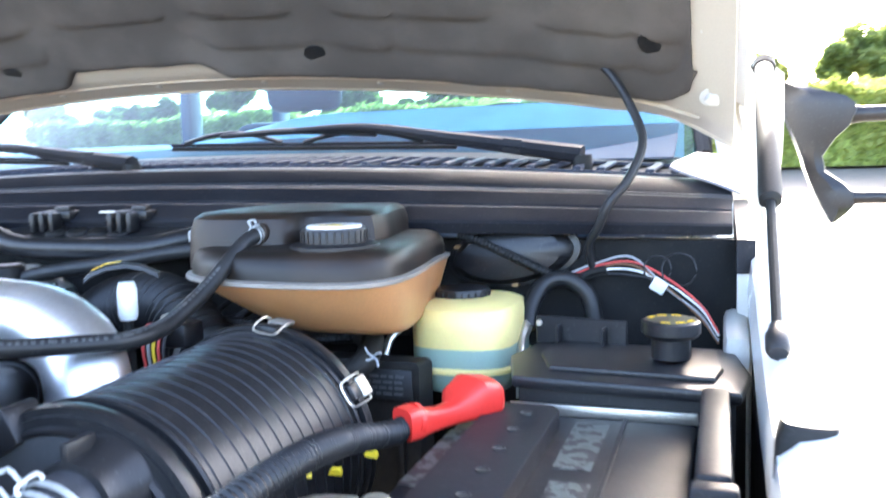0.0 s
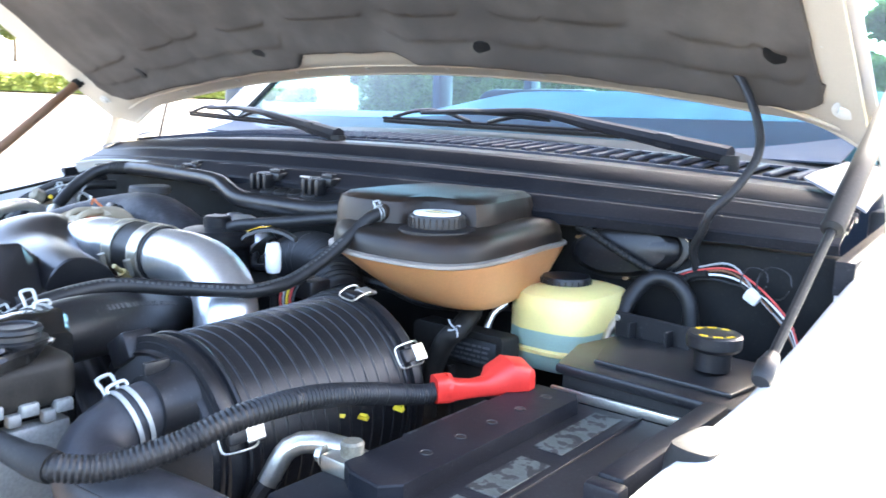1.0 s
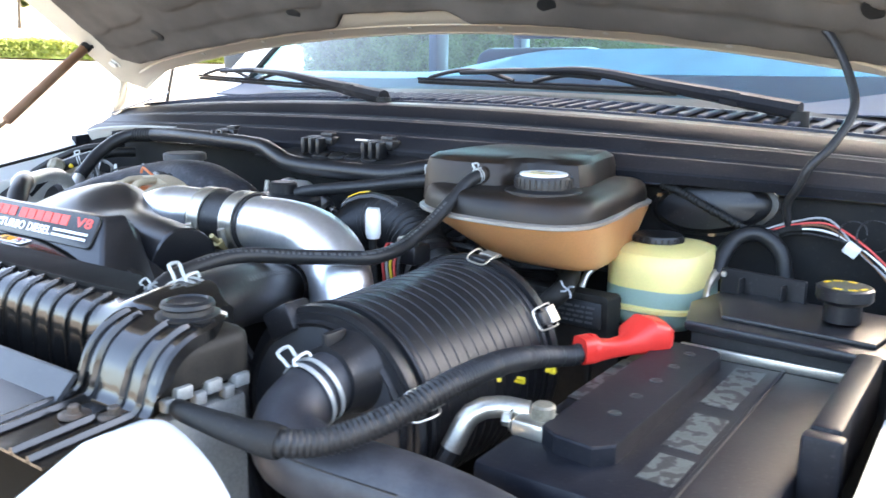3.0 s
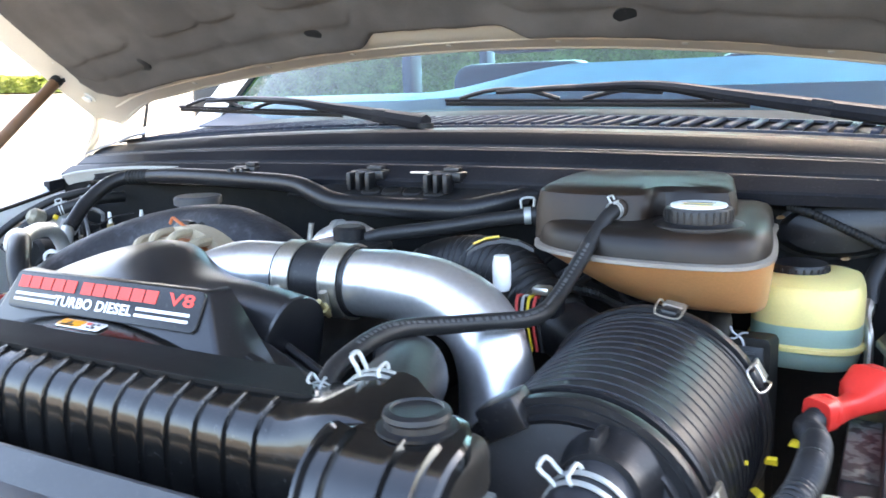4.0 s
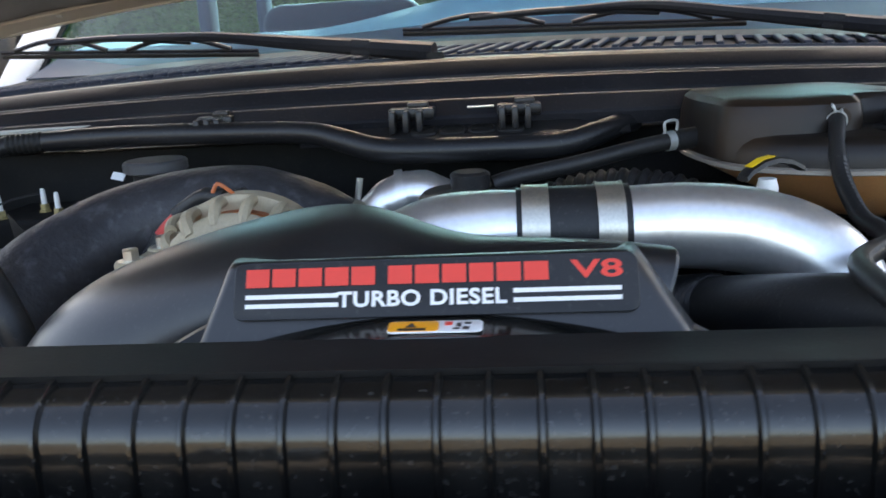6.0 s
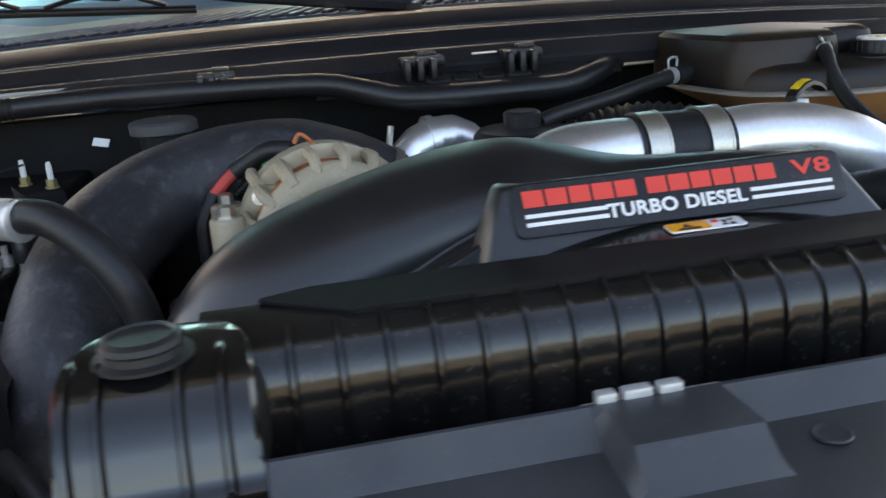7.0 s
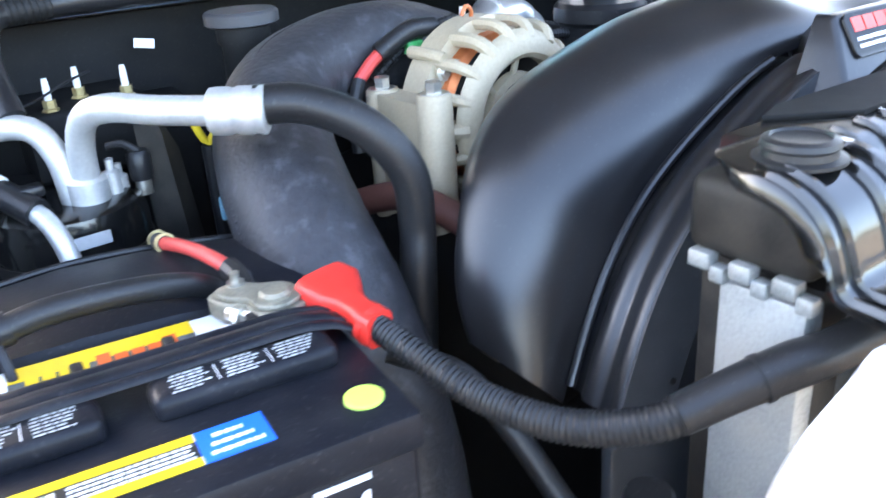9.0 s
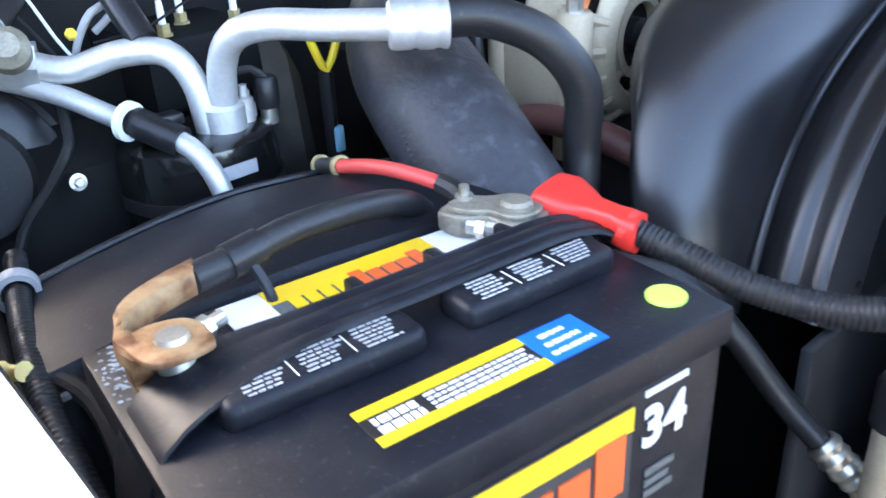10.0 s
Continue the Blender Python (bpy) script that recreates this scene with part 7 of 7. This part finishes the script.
for y0 in (-0.0745, -0.0515):
    part("yellow_band", bx(-0.065, 0.036, y0, y0 + 0.007, 1.3376, 1.3382, 0), LABEL_YELLOW, tl, smooth=0)
part("blue_field", bx(0.036, 0.0745, -0.0745, -0.0445, 1.3376, 1.3383, 0), LABEL_BLUE, tl, smooth=0)
rngl = random.Random(11)
for k in range(4):
    text_line(-0.03, 0.033, -0.0666 + 0.0038 * k, -0.0648 + 0.0038 * k, 1.3376, LABEL_WHITE, tl, rngl)
for k in range(3):
    text_line(0.041 + 0.002 * k, 0.07 - 0.004 * k, -0.07 + 0.008 * k, -0.0668 + 0.008 * k, 1.3383, LABEL_WHITE, tl, rngl)
for k in range(2):
    text_line(-0.06, -0.035, -0.0664 + 0.0072 * k, -0.0612 + 0.0072 * k, 1.3376, LABEL_WHITE, tl, rngl)
part("charge_eye", lathe([(0.012, 1.336), (0.012, 1.3385), (0.0115, 1.339)], BR @ Matrix.Translation((0.13, -0.065, 0)), 28), EYE_GREEN, rim, "round green charge indicator")
# front face print, set 1 mm proud
fl = part("face_label", bx(-0.12, 0.075, -HW - 0.0012, -HW - 0.0004, 1.20, 1.305, 0), TEXTURED, bat, "large label with yellow band and orange blocks", smooth=0)
part("yellow_band", bx(-0.12, 0.075, -HW - 0.0018, -HW - 0.0012, 1.2885, 1.304, 0), LABEL_YELLOW, fl, smooth=0)
for k in range(5):
    w = 0.026
    part("maker_block", bx(-0.057 + w * k, -0.057 + w * k + 0.022, -HW - 0.0024, -HW - 0.0012, 1.25 - 0.002 * (k % 2), 1.28 + (0.01 if k in (1, 4) else 0), 0), LABEL_ORANGE, fl, smooth=0)
for k in range(4):
    w = 0.026
    part("maker_block", bx(-0.118 + 0.016 * k, -0.105 + 0.016 * k, -HW - 0.0024, -HW - 0.0018, 1.291, 1.3, 0), LABEL_BLACK, fl, smooth=0)
FM = BR @ Matrix.Translation((0.101, -HW - 0.0008, 1.282)) @ pose(0, 0, 0, 90, 0, 0)
part("size_number", letters("34", 0.035, FM, 0.0003, (1.0, 1.05), 1.05, 0.0013), LABEL_WHITE, fl, "white number 34", smooth=0)
part("print_bar", bx(0.084, 0.118, -HW - 0.0012, -HW - 0.0004, 1.305, 1.309, 0), LABEL_WHITE, fl, smooth=0)
for k in range(3):
    part("print_bar", bx(0.088, 0.112 - 0.004 * (k % 2), -HW - 0.0012, -HW - 0.0004, 1.232 + 0.008 * k, 1.237 + 0.008 * k, 0), LABEL_GREY, fl, smooth=0)
rng = random.Random(5)
crust = bmesh.new()
for _ in range(260):
    u, w = rng.gauss(-0.128, 0.014), rng.gauss(0.07, 0.016)
    if u < -0.15 or w > 0.094:
        continue
    bmesh.ops.create_icosphere(crust, subdivisions=1, radius=rng.uniform(0.0004, 0.0014), matrix=BR @ Matrix.Translation((u, w, 1.337)) @ Matrix.Diagonal((1.6, 1.2, 0.4, 1)))
part("corrosion", crust, CORRODE, rim, "pale blue crust of corrosion")
# posts and clamps
NCL = [(-1.585, 0.808), (-1.584, 0.775), (-1.573, 0.763), (-1.545, 0.76), (-1.535, 0.768), (-1.532, 0.795), (-1.54, 0.812), (-1.566, 0.82)]
NCL = [(x * 0.7 - 1.558 * 0.3, y * 0.7 + 0.789 * 0.3) for x, y in smooth_poly(NCL, 3)]
neg = part("negative_clamp", prism(NCL, 1.3665, 1.3705, 0.001), RUST, bat, "rusty corroded negative clamp")
part("clamp_base", prism(NCL, 1.345, 1.349, 0.001), RUST, neg)
part("clamp_web", box(-1.578, -1.566, 0.795, 0.806, 1.347, 1.367, 0.001), RUST, neg)
part("post", lathe([(0.012, 1.338), (0.009, 1.3705), (0.0078, 1.373), (0.003, 1.373)], Matrix.Translation((-1.557, 0.789, 0)), 24), ZINC, neg, "grey lead post")
part("clamp_bolt", tube([(-1.548, 0.80, 1.359), (-1.522, 0.806, 1.36)], 0.0045, 10), ZINC, neg)
part("bolt_nut", lathe([(0.0068, 0), (0.0068, 0.005)], aim((-1.536, 0.803, 1.3595), (-1.522, 0.806, 1.36)), 6), ZINC, neg)
arm = [(-1.572, 0.798, 1.366), (-1.574, 0.816, 1.367), (-1.562, 0.83, 1.368), (-1.54, 0.84, 1.368), (-1.515, 0.848, 1.367)]
part("clamp_arm", sheet([[(x + 0.004 * o, y + o * 0.006, z + h) for x, y, z in spline(arm, 0.006)] for o, h in ((-1.5, -0.006), (-1.5, 0.001), (-1.1, 0.004), (0.0, 0.005), (1.1, 0.004), (1.5, 0.001), (1.5, -0.006))], 0.003), RUST, neg, "rusty crimped arm")
PCL = [tuple(p) for p in smooth_poly([(-1.352, 0.822), (-1.35, 0.802), (-1.338, 0.79), (-1.336, 0.77), (-1.318, 0.761), (-1.302, 0.768), (-1.297, 0.785), (-1.302, 0.8), (-1.318, 0.81), (-1.332, 0.826)], 3)]
pos = part("positive_clamp", prism(PCL, 1.345, 1.36, 0.002), LEAD, bat, "grey and brassy positive clamp")
part("clamp_cap", prism([(x * 0.86 + -1.322 * 0.14, y * 0.86 + 0.79 * 0.14) for x, y in PCL], 1.36, 1.364, 0.001), LEAD, pos)
part("post", lathe([(0.0125, 1.336), (0.011, 1.3665), (0.009, 1.369), (0.003, 1.369)], Matrix.Translation((-1.319, 0.781, 0)), 20), LEAD, pos)
part("clamp_bolt", tube([(-1.346, 0.80, 1.353), (-1.336, 0.782, 1.353)], 0.0055, 10), ZINC, pos)
part("bolt_nut", lathe([(0.008, 0), (0.008, 0.006)], aim((-1.343, 0.793, 1.353), (-1.338, 0.782, 1.353)), 6), ZINC, pos)
part("stud", lathe([(0.0065, 1.358), (0.0065, 1.366), (0.0035, 1.367), (0.0035, 1.373)], Matrix.Translation((-1.332, 0.817, 0)), 10), ZINC, pos)
nc = thing("ground_cable", "black battery ground cable over the battery", "cable", (-1.45, 0.87, 1.35))
part("cable", tube([(-1.517, 0.8475, 1.3655), (-1.4855, 0.848, 1.3675), (-1.4504, 0.848, 1.372), (-1.41, 0.848, 1.37), (-1.37, 0.853, 1.362), (-1.34, 0.862, 1.348), (-1.315, 0.87, 1.325)], 0.0095, 14), RUBBER, nc)
part("crimp", tube([(-1.495, 0.8475, 1.367), (-1.472, 0.848, 1.3695)], 0.0115, 14), BLACK, nc)
part("cable_tie", tube([(-1.483, 0.842, 1.366), (-1.481, 0.83, 1.352), (-1.48, 0.825, 1.34)], 0.0035, 8), BLACK, nc)
rl = thing("red_lead", "short red lead on the positive battery clamp", "cable", (-1.33, 0.85, 1.36))
part("wire", tube([(-1.3225, 0.846, 1.362), (-1.328, 0.875, 1.3645), (-1.3345, 0.91, 1.3635), (-1.338, 0.95, 1.355)], 0.0058, 12), REDWIRE, rl)
part("lug", tube([(-1.326, 0.82, 1.355), (-1.322, 0.835, 1.3595), (-1.3235, 0.85, 1.3625)], 0.0085, 10), RUBBER, rl)
part("tip", tube([(-1.338, 0.95, 1.355), (-1.338, 0.968, 1.351), (-1.334, 0.985, 1.346)], 0.0068, 12), RUBBER, rl, "black sleeve")
for a in ((-1.338, 0.951, 1.3548), (-1.334, 0.985, 1.346)):
    part("ring", ring_band(a, (a[0], a[1] + 0.02, a[2] - 0.004), 0.0066, 0.004, 0.0022), BRASS, rl, "brass ring")
boot("terminal_boot", [(-1.283, 0.789, 1.357, 0.019, 0.010, 12), (-1.2825, 0.785, 1.357, 0.0235, 0.0135, 12), (-1.281, 0.772, 1.356, 0.0245, 0.0142, 6), (-1.282, 0.757, 1.355, 0.018, 0.0118, 2), (-1.283, 0.745, 1.357, 0.0112, 0.0092, 8), (-1.2835, 0.728, 1.3565, 0.0098, 0.0096, 14), (-1.282, 0.72, 1.353, 0.0122, 0.012, 14), (-1.28, 0.711, 1.352, 0.0118, 0.0116, 14)], "bright red rubber terminal cover on the passenger side battery")
pl = thing("power_cable", "black corrugated power cable sagging across the fan shroud", "cable", (-1.2, 0.65, 1.3))
part("loom", tube([(-1.281, 0.715, 1.353, 0.0082), (-1.274, 0.685, 1.345, 0.0085), (-1.26, 0.64, 1.33, 0.009), (-1.24, 0.585, 1.327, 0.0095), (-1.21, 0.545, 1.336, 0.0098), (-1.175, 0.525, 1.35, 0.01)], 0.009, 14, wave=(0.0036, 0.0013)), RUBBER, pl)
part("tape", tube([(-1.2, 0.538, 1.34, 0.0118), (-1.17, 0.523, 1.352, 0.0125), (-1.14, 0.508, 1.362, 0.0135), (-1.125, 0.5, 1.366, 0.0125), (-1.09, 0.49, 1.372, 0.0125), (-1.04, 0.475, 1.37, 0.0125)], 0.0125, 14), RUBBER, pl, "black taped section")
part("tape_edge", ring_band((-1.158, 0.517, 1.356), (-1.14, 0.508, 1.362), 0.0128, 0.004, 0.0012), RUBBER, pl)
solid("battery_cable", tube([(-1.25, 0.755, 1.305), (-1.215, 0.715, 1.287), (-1.198, 0.68, 1.25), (-1.185, 0.645, 1.205), (-1.178, 0.612, 1.176)], 0.0095, 12), RUBBER, "black cable running down beside the battery", "cable")
solid("battery_tray", prism([(-1.62, 0.64), (-1.28, 0.6), (-1.26, 0.84), (-1.6, 0.88)], 1.12, 1.143, 0.004), BLACK, "black steel battery tray", "tray")
# splash shield behind the battery
g = [[BR @ V((x, y, z - 0.02 * (x / 0.2) ** 2 - 0.1 * max(0.0, -x - 0.02) * max(0.0, min(1.0, (y - 0.11) / 0.1)))) for x in (-0.17, -0.12, -0.06, 0, 0.06, 0.11, 0.15, 0.17)] for y, z in ((0.10, 1.2), (0.104, 1.322), (0.112, 1.337), (0.14, 1.345), (0.18, 1.349), (0.22, 1.347), (0.25, 1.337), (0.264, 1.315), (0.27, 1.2))]
bs = thing("battery_shield", "rounded black plastic shield behind the battery", "shield", (-1.43, 0.88, 1.2))
part("shell", sheet(g, 0.003), LID, bs, "dull black plastic")
part("edge_lip", tube([BR @ V((x, 0.1, 1.325 - 0.02 * (x / 0.2) ** 2)) for x in (-0.17, -0.1, 0, 0.1, 0.165)], 0.0035, 8), BLACK, bs, "rolled lip")
part("fold", tube([BR @ V((x, 0.25, 1.339 - 0.02 * (x / 0.2) ** 2 - 0.1 * max(0.0, -x - 0.02))) for x in (-0.165, -0.08, 0, 0.08, 0.15)], 0.003, 8), BLACK, bs)
solid("hose_fitting", tube([(-1.179, 0.616, 1.18), (-1.174, 0.598, 1.163), (-1.162, 0.578, 1.143)], 0.0115, 14, wave=(0.01, 0.002)), ZINC, "crimped steel hose fitting by the battery", "fitting")
solid("frame_rail", box(-1.29, -1.2, 0.54, 0.64, 1.08, 1.12, 0.006), CAST, "pale grey steel bracket below the battery", "bracket")
svc = thing("service_port", "black capped service port on a grey fitting", "service port", (-1.18, 0.571, 1.15))
part("cap", lathe([(0.0165, 1.22), (0.0165, 1.252), (0.014, 1.257)], Matrix.Translation((-1.18, 0.571, 0)), 22), RUBBER, svc, "black ribbed cap")
part("stem", lathe([(0.013, 1.15), (0.013, 1.222)], Matrix.Translation((-1.18, 0.571, 0)), 18), CAST, svc)
# fender-side wiring
solid("wiring_harness", tube([(-1.60, 1.1, 1.40), (-1.605, 0.98, 1.33), (-1.61, 0.85, 1.28), (-1.615, 0.72, 1.25), (-1.62, 0.6, 1.22)], 0.0115, 12), MATTE, "black taped wiring harness along the inner fender", "wiring harness")
solid("brake_line", tube([(-1.46, 1.19, 1.40), (-1.472, 1.15, 1.385), (-1.484, 1.12, 1.372), (-1.505, 1.12, 1.345), (-1.535, 1.12, 1.313), (-1.56, 1.1, 1.27)], 0.0045, 10), MATTE, "thin black hose by the inner fender", "hose")
for x, y, z in ((-1.482, 1.125, 1.340), (-1.418, 1.12, 1.314)):
    solid("housing_bolt", hexbolt((x, y, z), (x, y - 0.1, z + 0.02), 0.0045, 0.005), ZINC, "zinc bolt on the heater box", "bolt", "bolts on the heater box")
part("splash_wall", sheet([[(-1.56, 1.135, 1.12), (-1.5, 1.135, 1.12), (-1.4, 1.13, 1.12), (-1.33, 1.16, 1.12)], [(-1.56, 1.14, 1.33), (-1.5, 1.14, 1.345), (-1.4, 1.135, 1.345), (-1.33, 1.165, 1.33)], [(-1.56, 1.2, 1.36), (-1.5, 1.2, 1.37), (-1.4, 1.2, 1.37), (-1.33, 1.2, 1.36)]], 0.003), DEEP, truck, "black inner panel behind the accumulator")
rr = thing("red_relay", "red plastic bracket with two bolts by the heater box", "bracket", (-1.427, 1.12, 1.28))
part("plate", prism([(-0.02, -0.018), (0.018, -0.02), (0.022, 0.01), (0.012, 0.02), (-0.014, 0.016)], 0, 0.006, 0.002, m=Matrix.Translation((-1.43, 1.118, 1.281)) @ pose(0, 0, 0, 72, 0, 5)), REDWIRE, rr)
for dx, dz in ((0.004, 0.012), (-0.004, -0.008)):
    part("bolt", hexbolt((-1.428 + dx, 1.112, 1.281 + dz), (-1.428 + dx, 1.0, 1.3 + dz), 0.005, 0.005), ZINC, rr)
# blower motor and wiring in the corner behind the battery
bl = thing("blower_motor", "round black blower motor on the firewall", "blower motor", (-1.56, 1.2, 1.34))
bm_ = aim((-1.545, 1.235, 1.33), (-1.575, 1.05, 1.38))
part("housing", lathe([(0.1, -0.02), (0.1, 0.02), (0.092, 0.03), (0.086, 0.031), (0.084, 0.045), (0.075, 0.052), (0.06, 0.054)], bm_, 40), BLACK, bl, "black round housing")
part("motor_can", lathe([(0.055, 0.05), (0.054, 0.085), (0.048, 0.092), (0.02, 0.093)], bm_, 32), MATTE, bl)
for k in range(8):
    a = 2 * math.pi * k / 8
    part("screw", lathe([(0.005, 0.029), (0.004, 0.034)], bm_ @ Matrix.Translation((0.095 * math.cos(a), 0.095 * math.sin(a), 0)), 8), ZINC, bl)
part("motor_plug", box(-0.012, 0.012, -0.03, 0.0, 0.09, 0.105, 0.003, 2, bm_), BLACK, bl)
lw = thing("loose_wires", "thin grey and white wires by the firewall", "wires", (-1.44, 1.2, 1.45))
part("grey_wire", tube([(-1.44, 1.2, 1.41), (-1.432, 1.19, 1.44), (-1.42, 1.18, 1.462), (-1.4, 1.185, 1.466), (-1.395, 1.2, 1.455), (-1.41, 1.21, 1.44)], 0.0035, 8), WIRE_GREY, lw)
for k in range(3):
    part("white_wire", tube([(-1.5 + 0.02 * k, 1.26, 1.50), (-1.49 + 0.018 * k, 1.22, 1.47), (-1.47 + 0.012 * k, 1.2, 1.44), (-1.455 + 0.012 * k, 1.19, 1.41)], 0.0016, 6), (WIRE_GREY, RUBBER, WHITEP)[k], lw)
part("brown_loop", tube([(-1.42, 1.19, 1.435), (-1.38, 1.18, 1.44), (-1.34, 1.18, 1.455), (-1.31, 1.2, 1.46)], 0.0014, 6), RUBBER, lw)
solid("brass_fitting", lathe([(0.004, 0), (0.0048, 0.003), (0.0048, 0.007), (0.0035, 0.008)], aim((-1.452, 1.145, 1.452), (-1.5, 1.0, 1.55)), 6), YELLOWP, "small brass fitting by the firewall", "fitting")
# steel heat shield beside the can
solid("splash_shield", sheet([[(-1.305, 1.12, 1.45), (-1.3, 1.118, 1.418), (-1.298, 1.115, 1.3), (-1.3, 1.11, 1.15)], [(-1.285, 1.115, 1.428), (-1.278, 1.11, 1.405), (-1.27, 1.11, 1.3), (-1.27, 1.1, 1.15)], [(-1.27, 1.12, 1.405), (-1.262, 1.118, 1.385), (-1.252, 1.12, 1.29), (-1.25, 1.12, 1.15)]], 0.002), DUSTY, "thin dusty black shield beside the accumulator", "shield")
cs = thing("pressure_port", "black capped pressure port on the accumulator", "port", (-1.304, 1.108, 1.355))
part("cap", lathe([(0.0105, 1.365), (0.0115, 1.37), (0.0115, 1.39), (0.009, 1.394)], Matrix.Translation((-1.304, 1.108, 0)), 16), BLACK, cs, "ribbed black cap")
part("stem", lathe([(0.008, 1.35), (0.008, 1.366)], Matrix.Translation((-1.304, 1.108, 0)), 12), ZINC, cs)
part("tether", tube([(-1.304, 1.108, 1.392), (-1.315, 1.112, 1.402), (-1.328, 1.12, 1.4)], 0.004, 8), RUBBER, cs)
solid("label_strip", box(-0.018, 0.018, -0.0006, 0.0006, -0.006, 0.006, 0, m=Matrix.Translation((-1.375, 1.0475, 1.338)) @ pose(0, 0, 0, 0, 0, 4)), WIRE_GREY, "pale label strip on the accumulator", "label")
solid("blue_clip", box(-0.006, 0.006, -0.004, 0.004, -0.014, 0.014, 0.003, 2, Matrix.Translation((-1.225, 1.115, 1.311))), mat("pale_blue_plastic", (0.25, 0.5, 0.62), 0.5), "pale blue clip on the dipstick tube", "clip")
# corner harness on the fender side
hn = thing("wiring_harness", "black wiring with a grey grommet along the inner fender", "wiring harness", (-1.59, 0.9, 1.3))
part("loom", tube([(-1.56, 1.05, 1.325), (-1.578, 0.985, 1.33), (-1.592, 0.93, 1.328), (-1.606, 0.86, 1.32), (-1.612, 0.78, 1.29), (-1.61, 0.7, 1.24)], 0.0075, 12, wave=(0.004, 0.0008)), RUBBER, hn)
part("grommet", ring_band((-1.578, 0.985, 1.33), (-1.592, 0.93, 1.328), 0.0105, 0.012, 0.004), WIRE_GREY, hn, "pale grey grommet")
part("branch", tube([(-1.6, 0.89, 1.325), (-1.585, 0.85, 1.315), (-1.59, 0.8, 1.29), (-1.6, 0.74, 1.25)], 0.006, 10), MATTE, hn)
part("push_pin", lathe([(0.008, 0), (0.006, 0.004), (0.004, 0.02), (0.006, 0.024)], aim((-1.616, 0.9, 1.325), (-1.6, 0.86, 1.34)), 10), RES_YELLOW, hn, "pale plastic push pin")
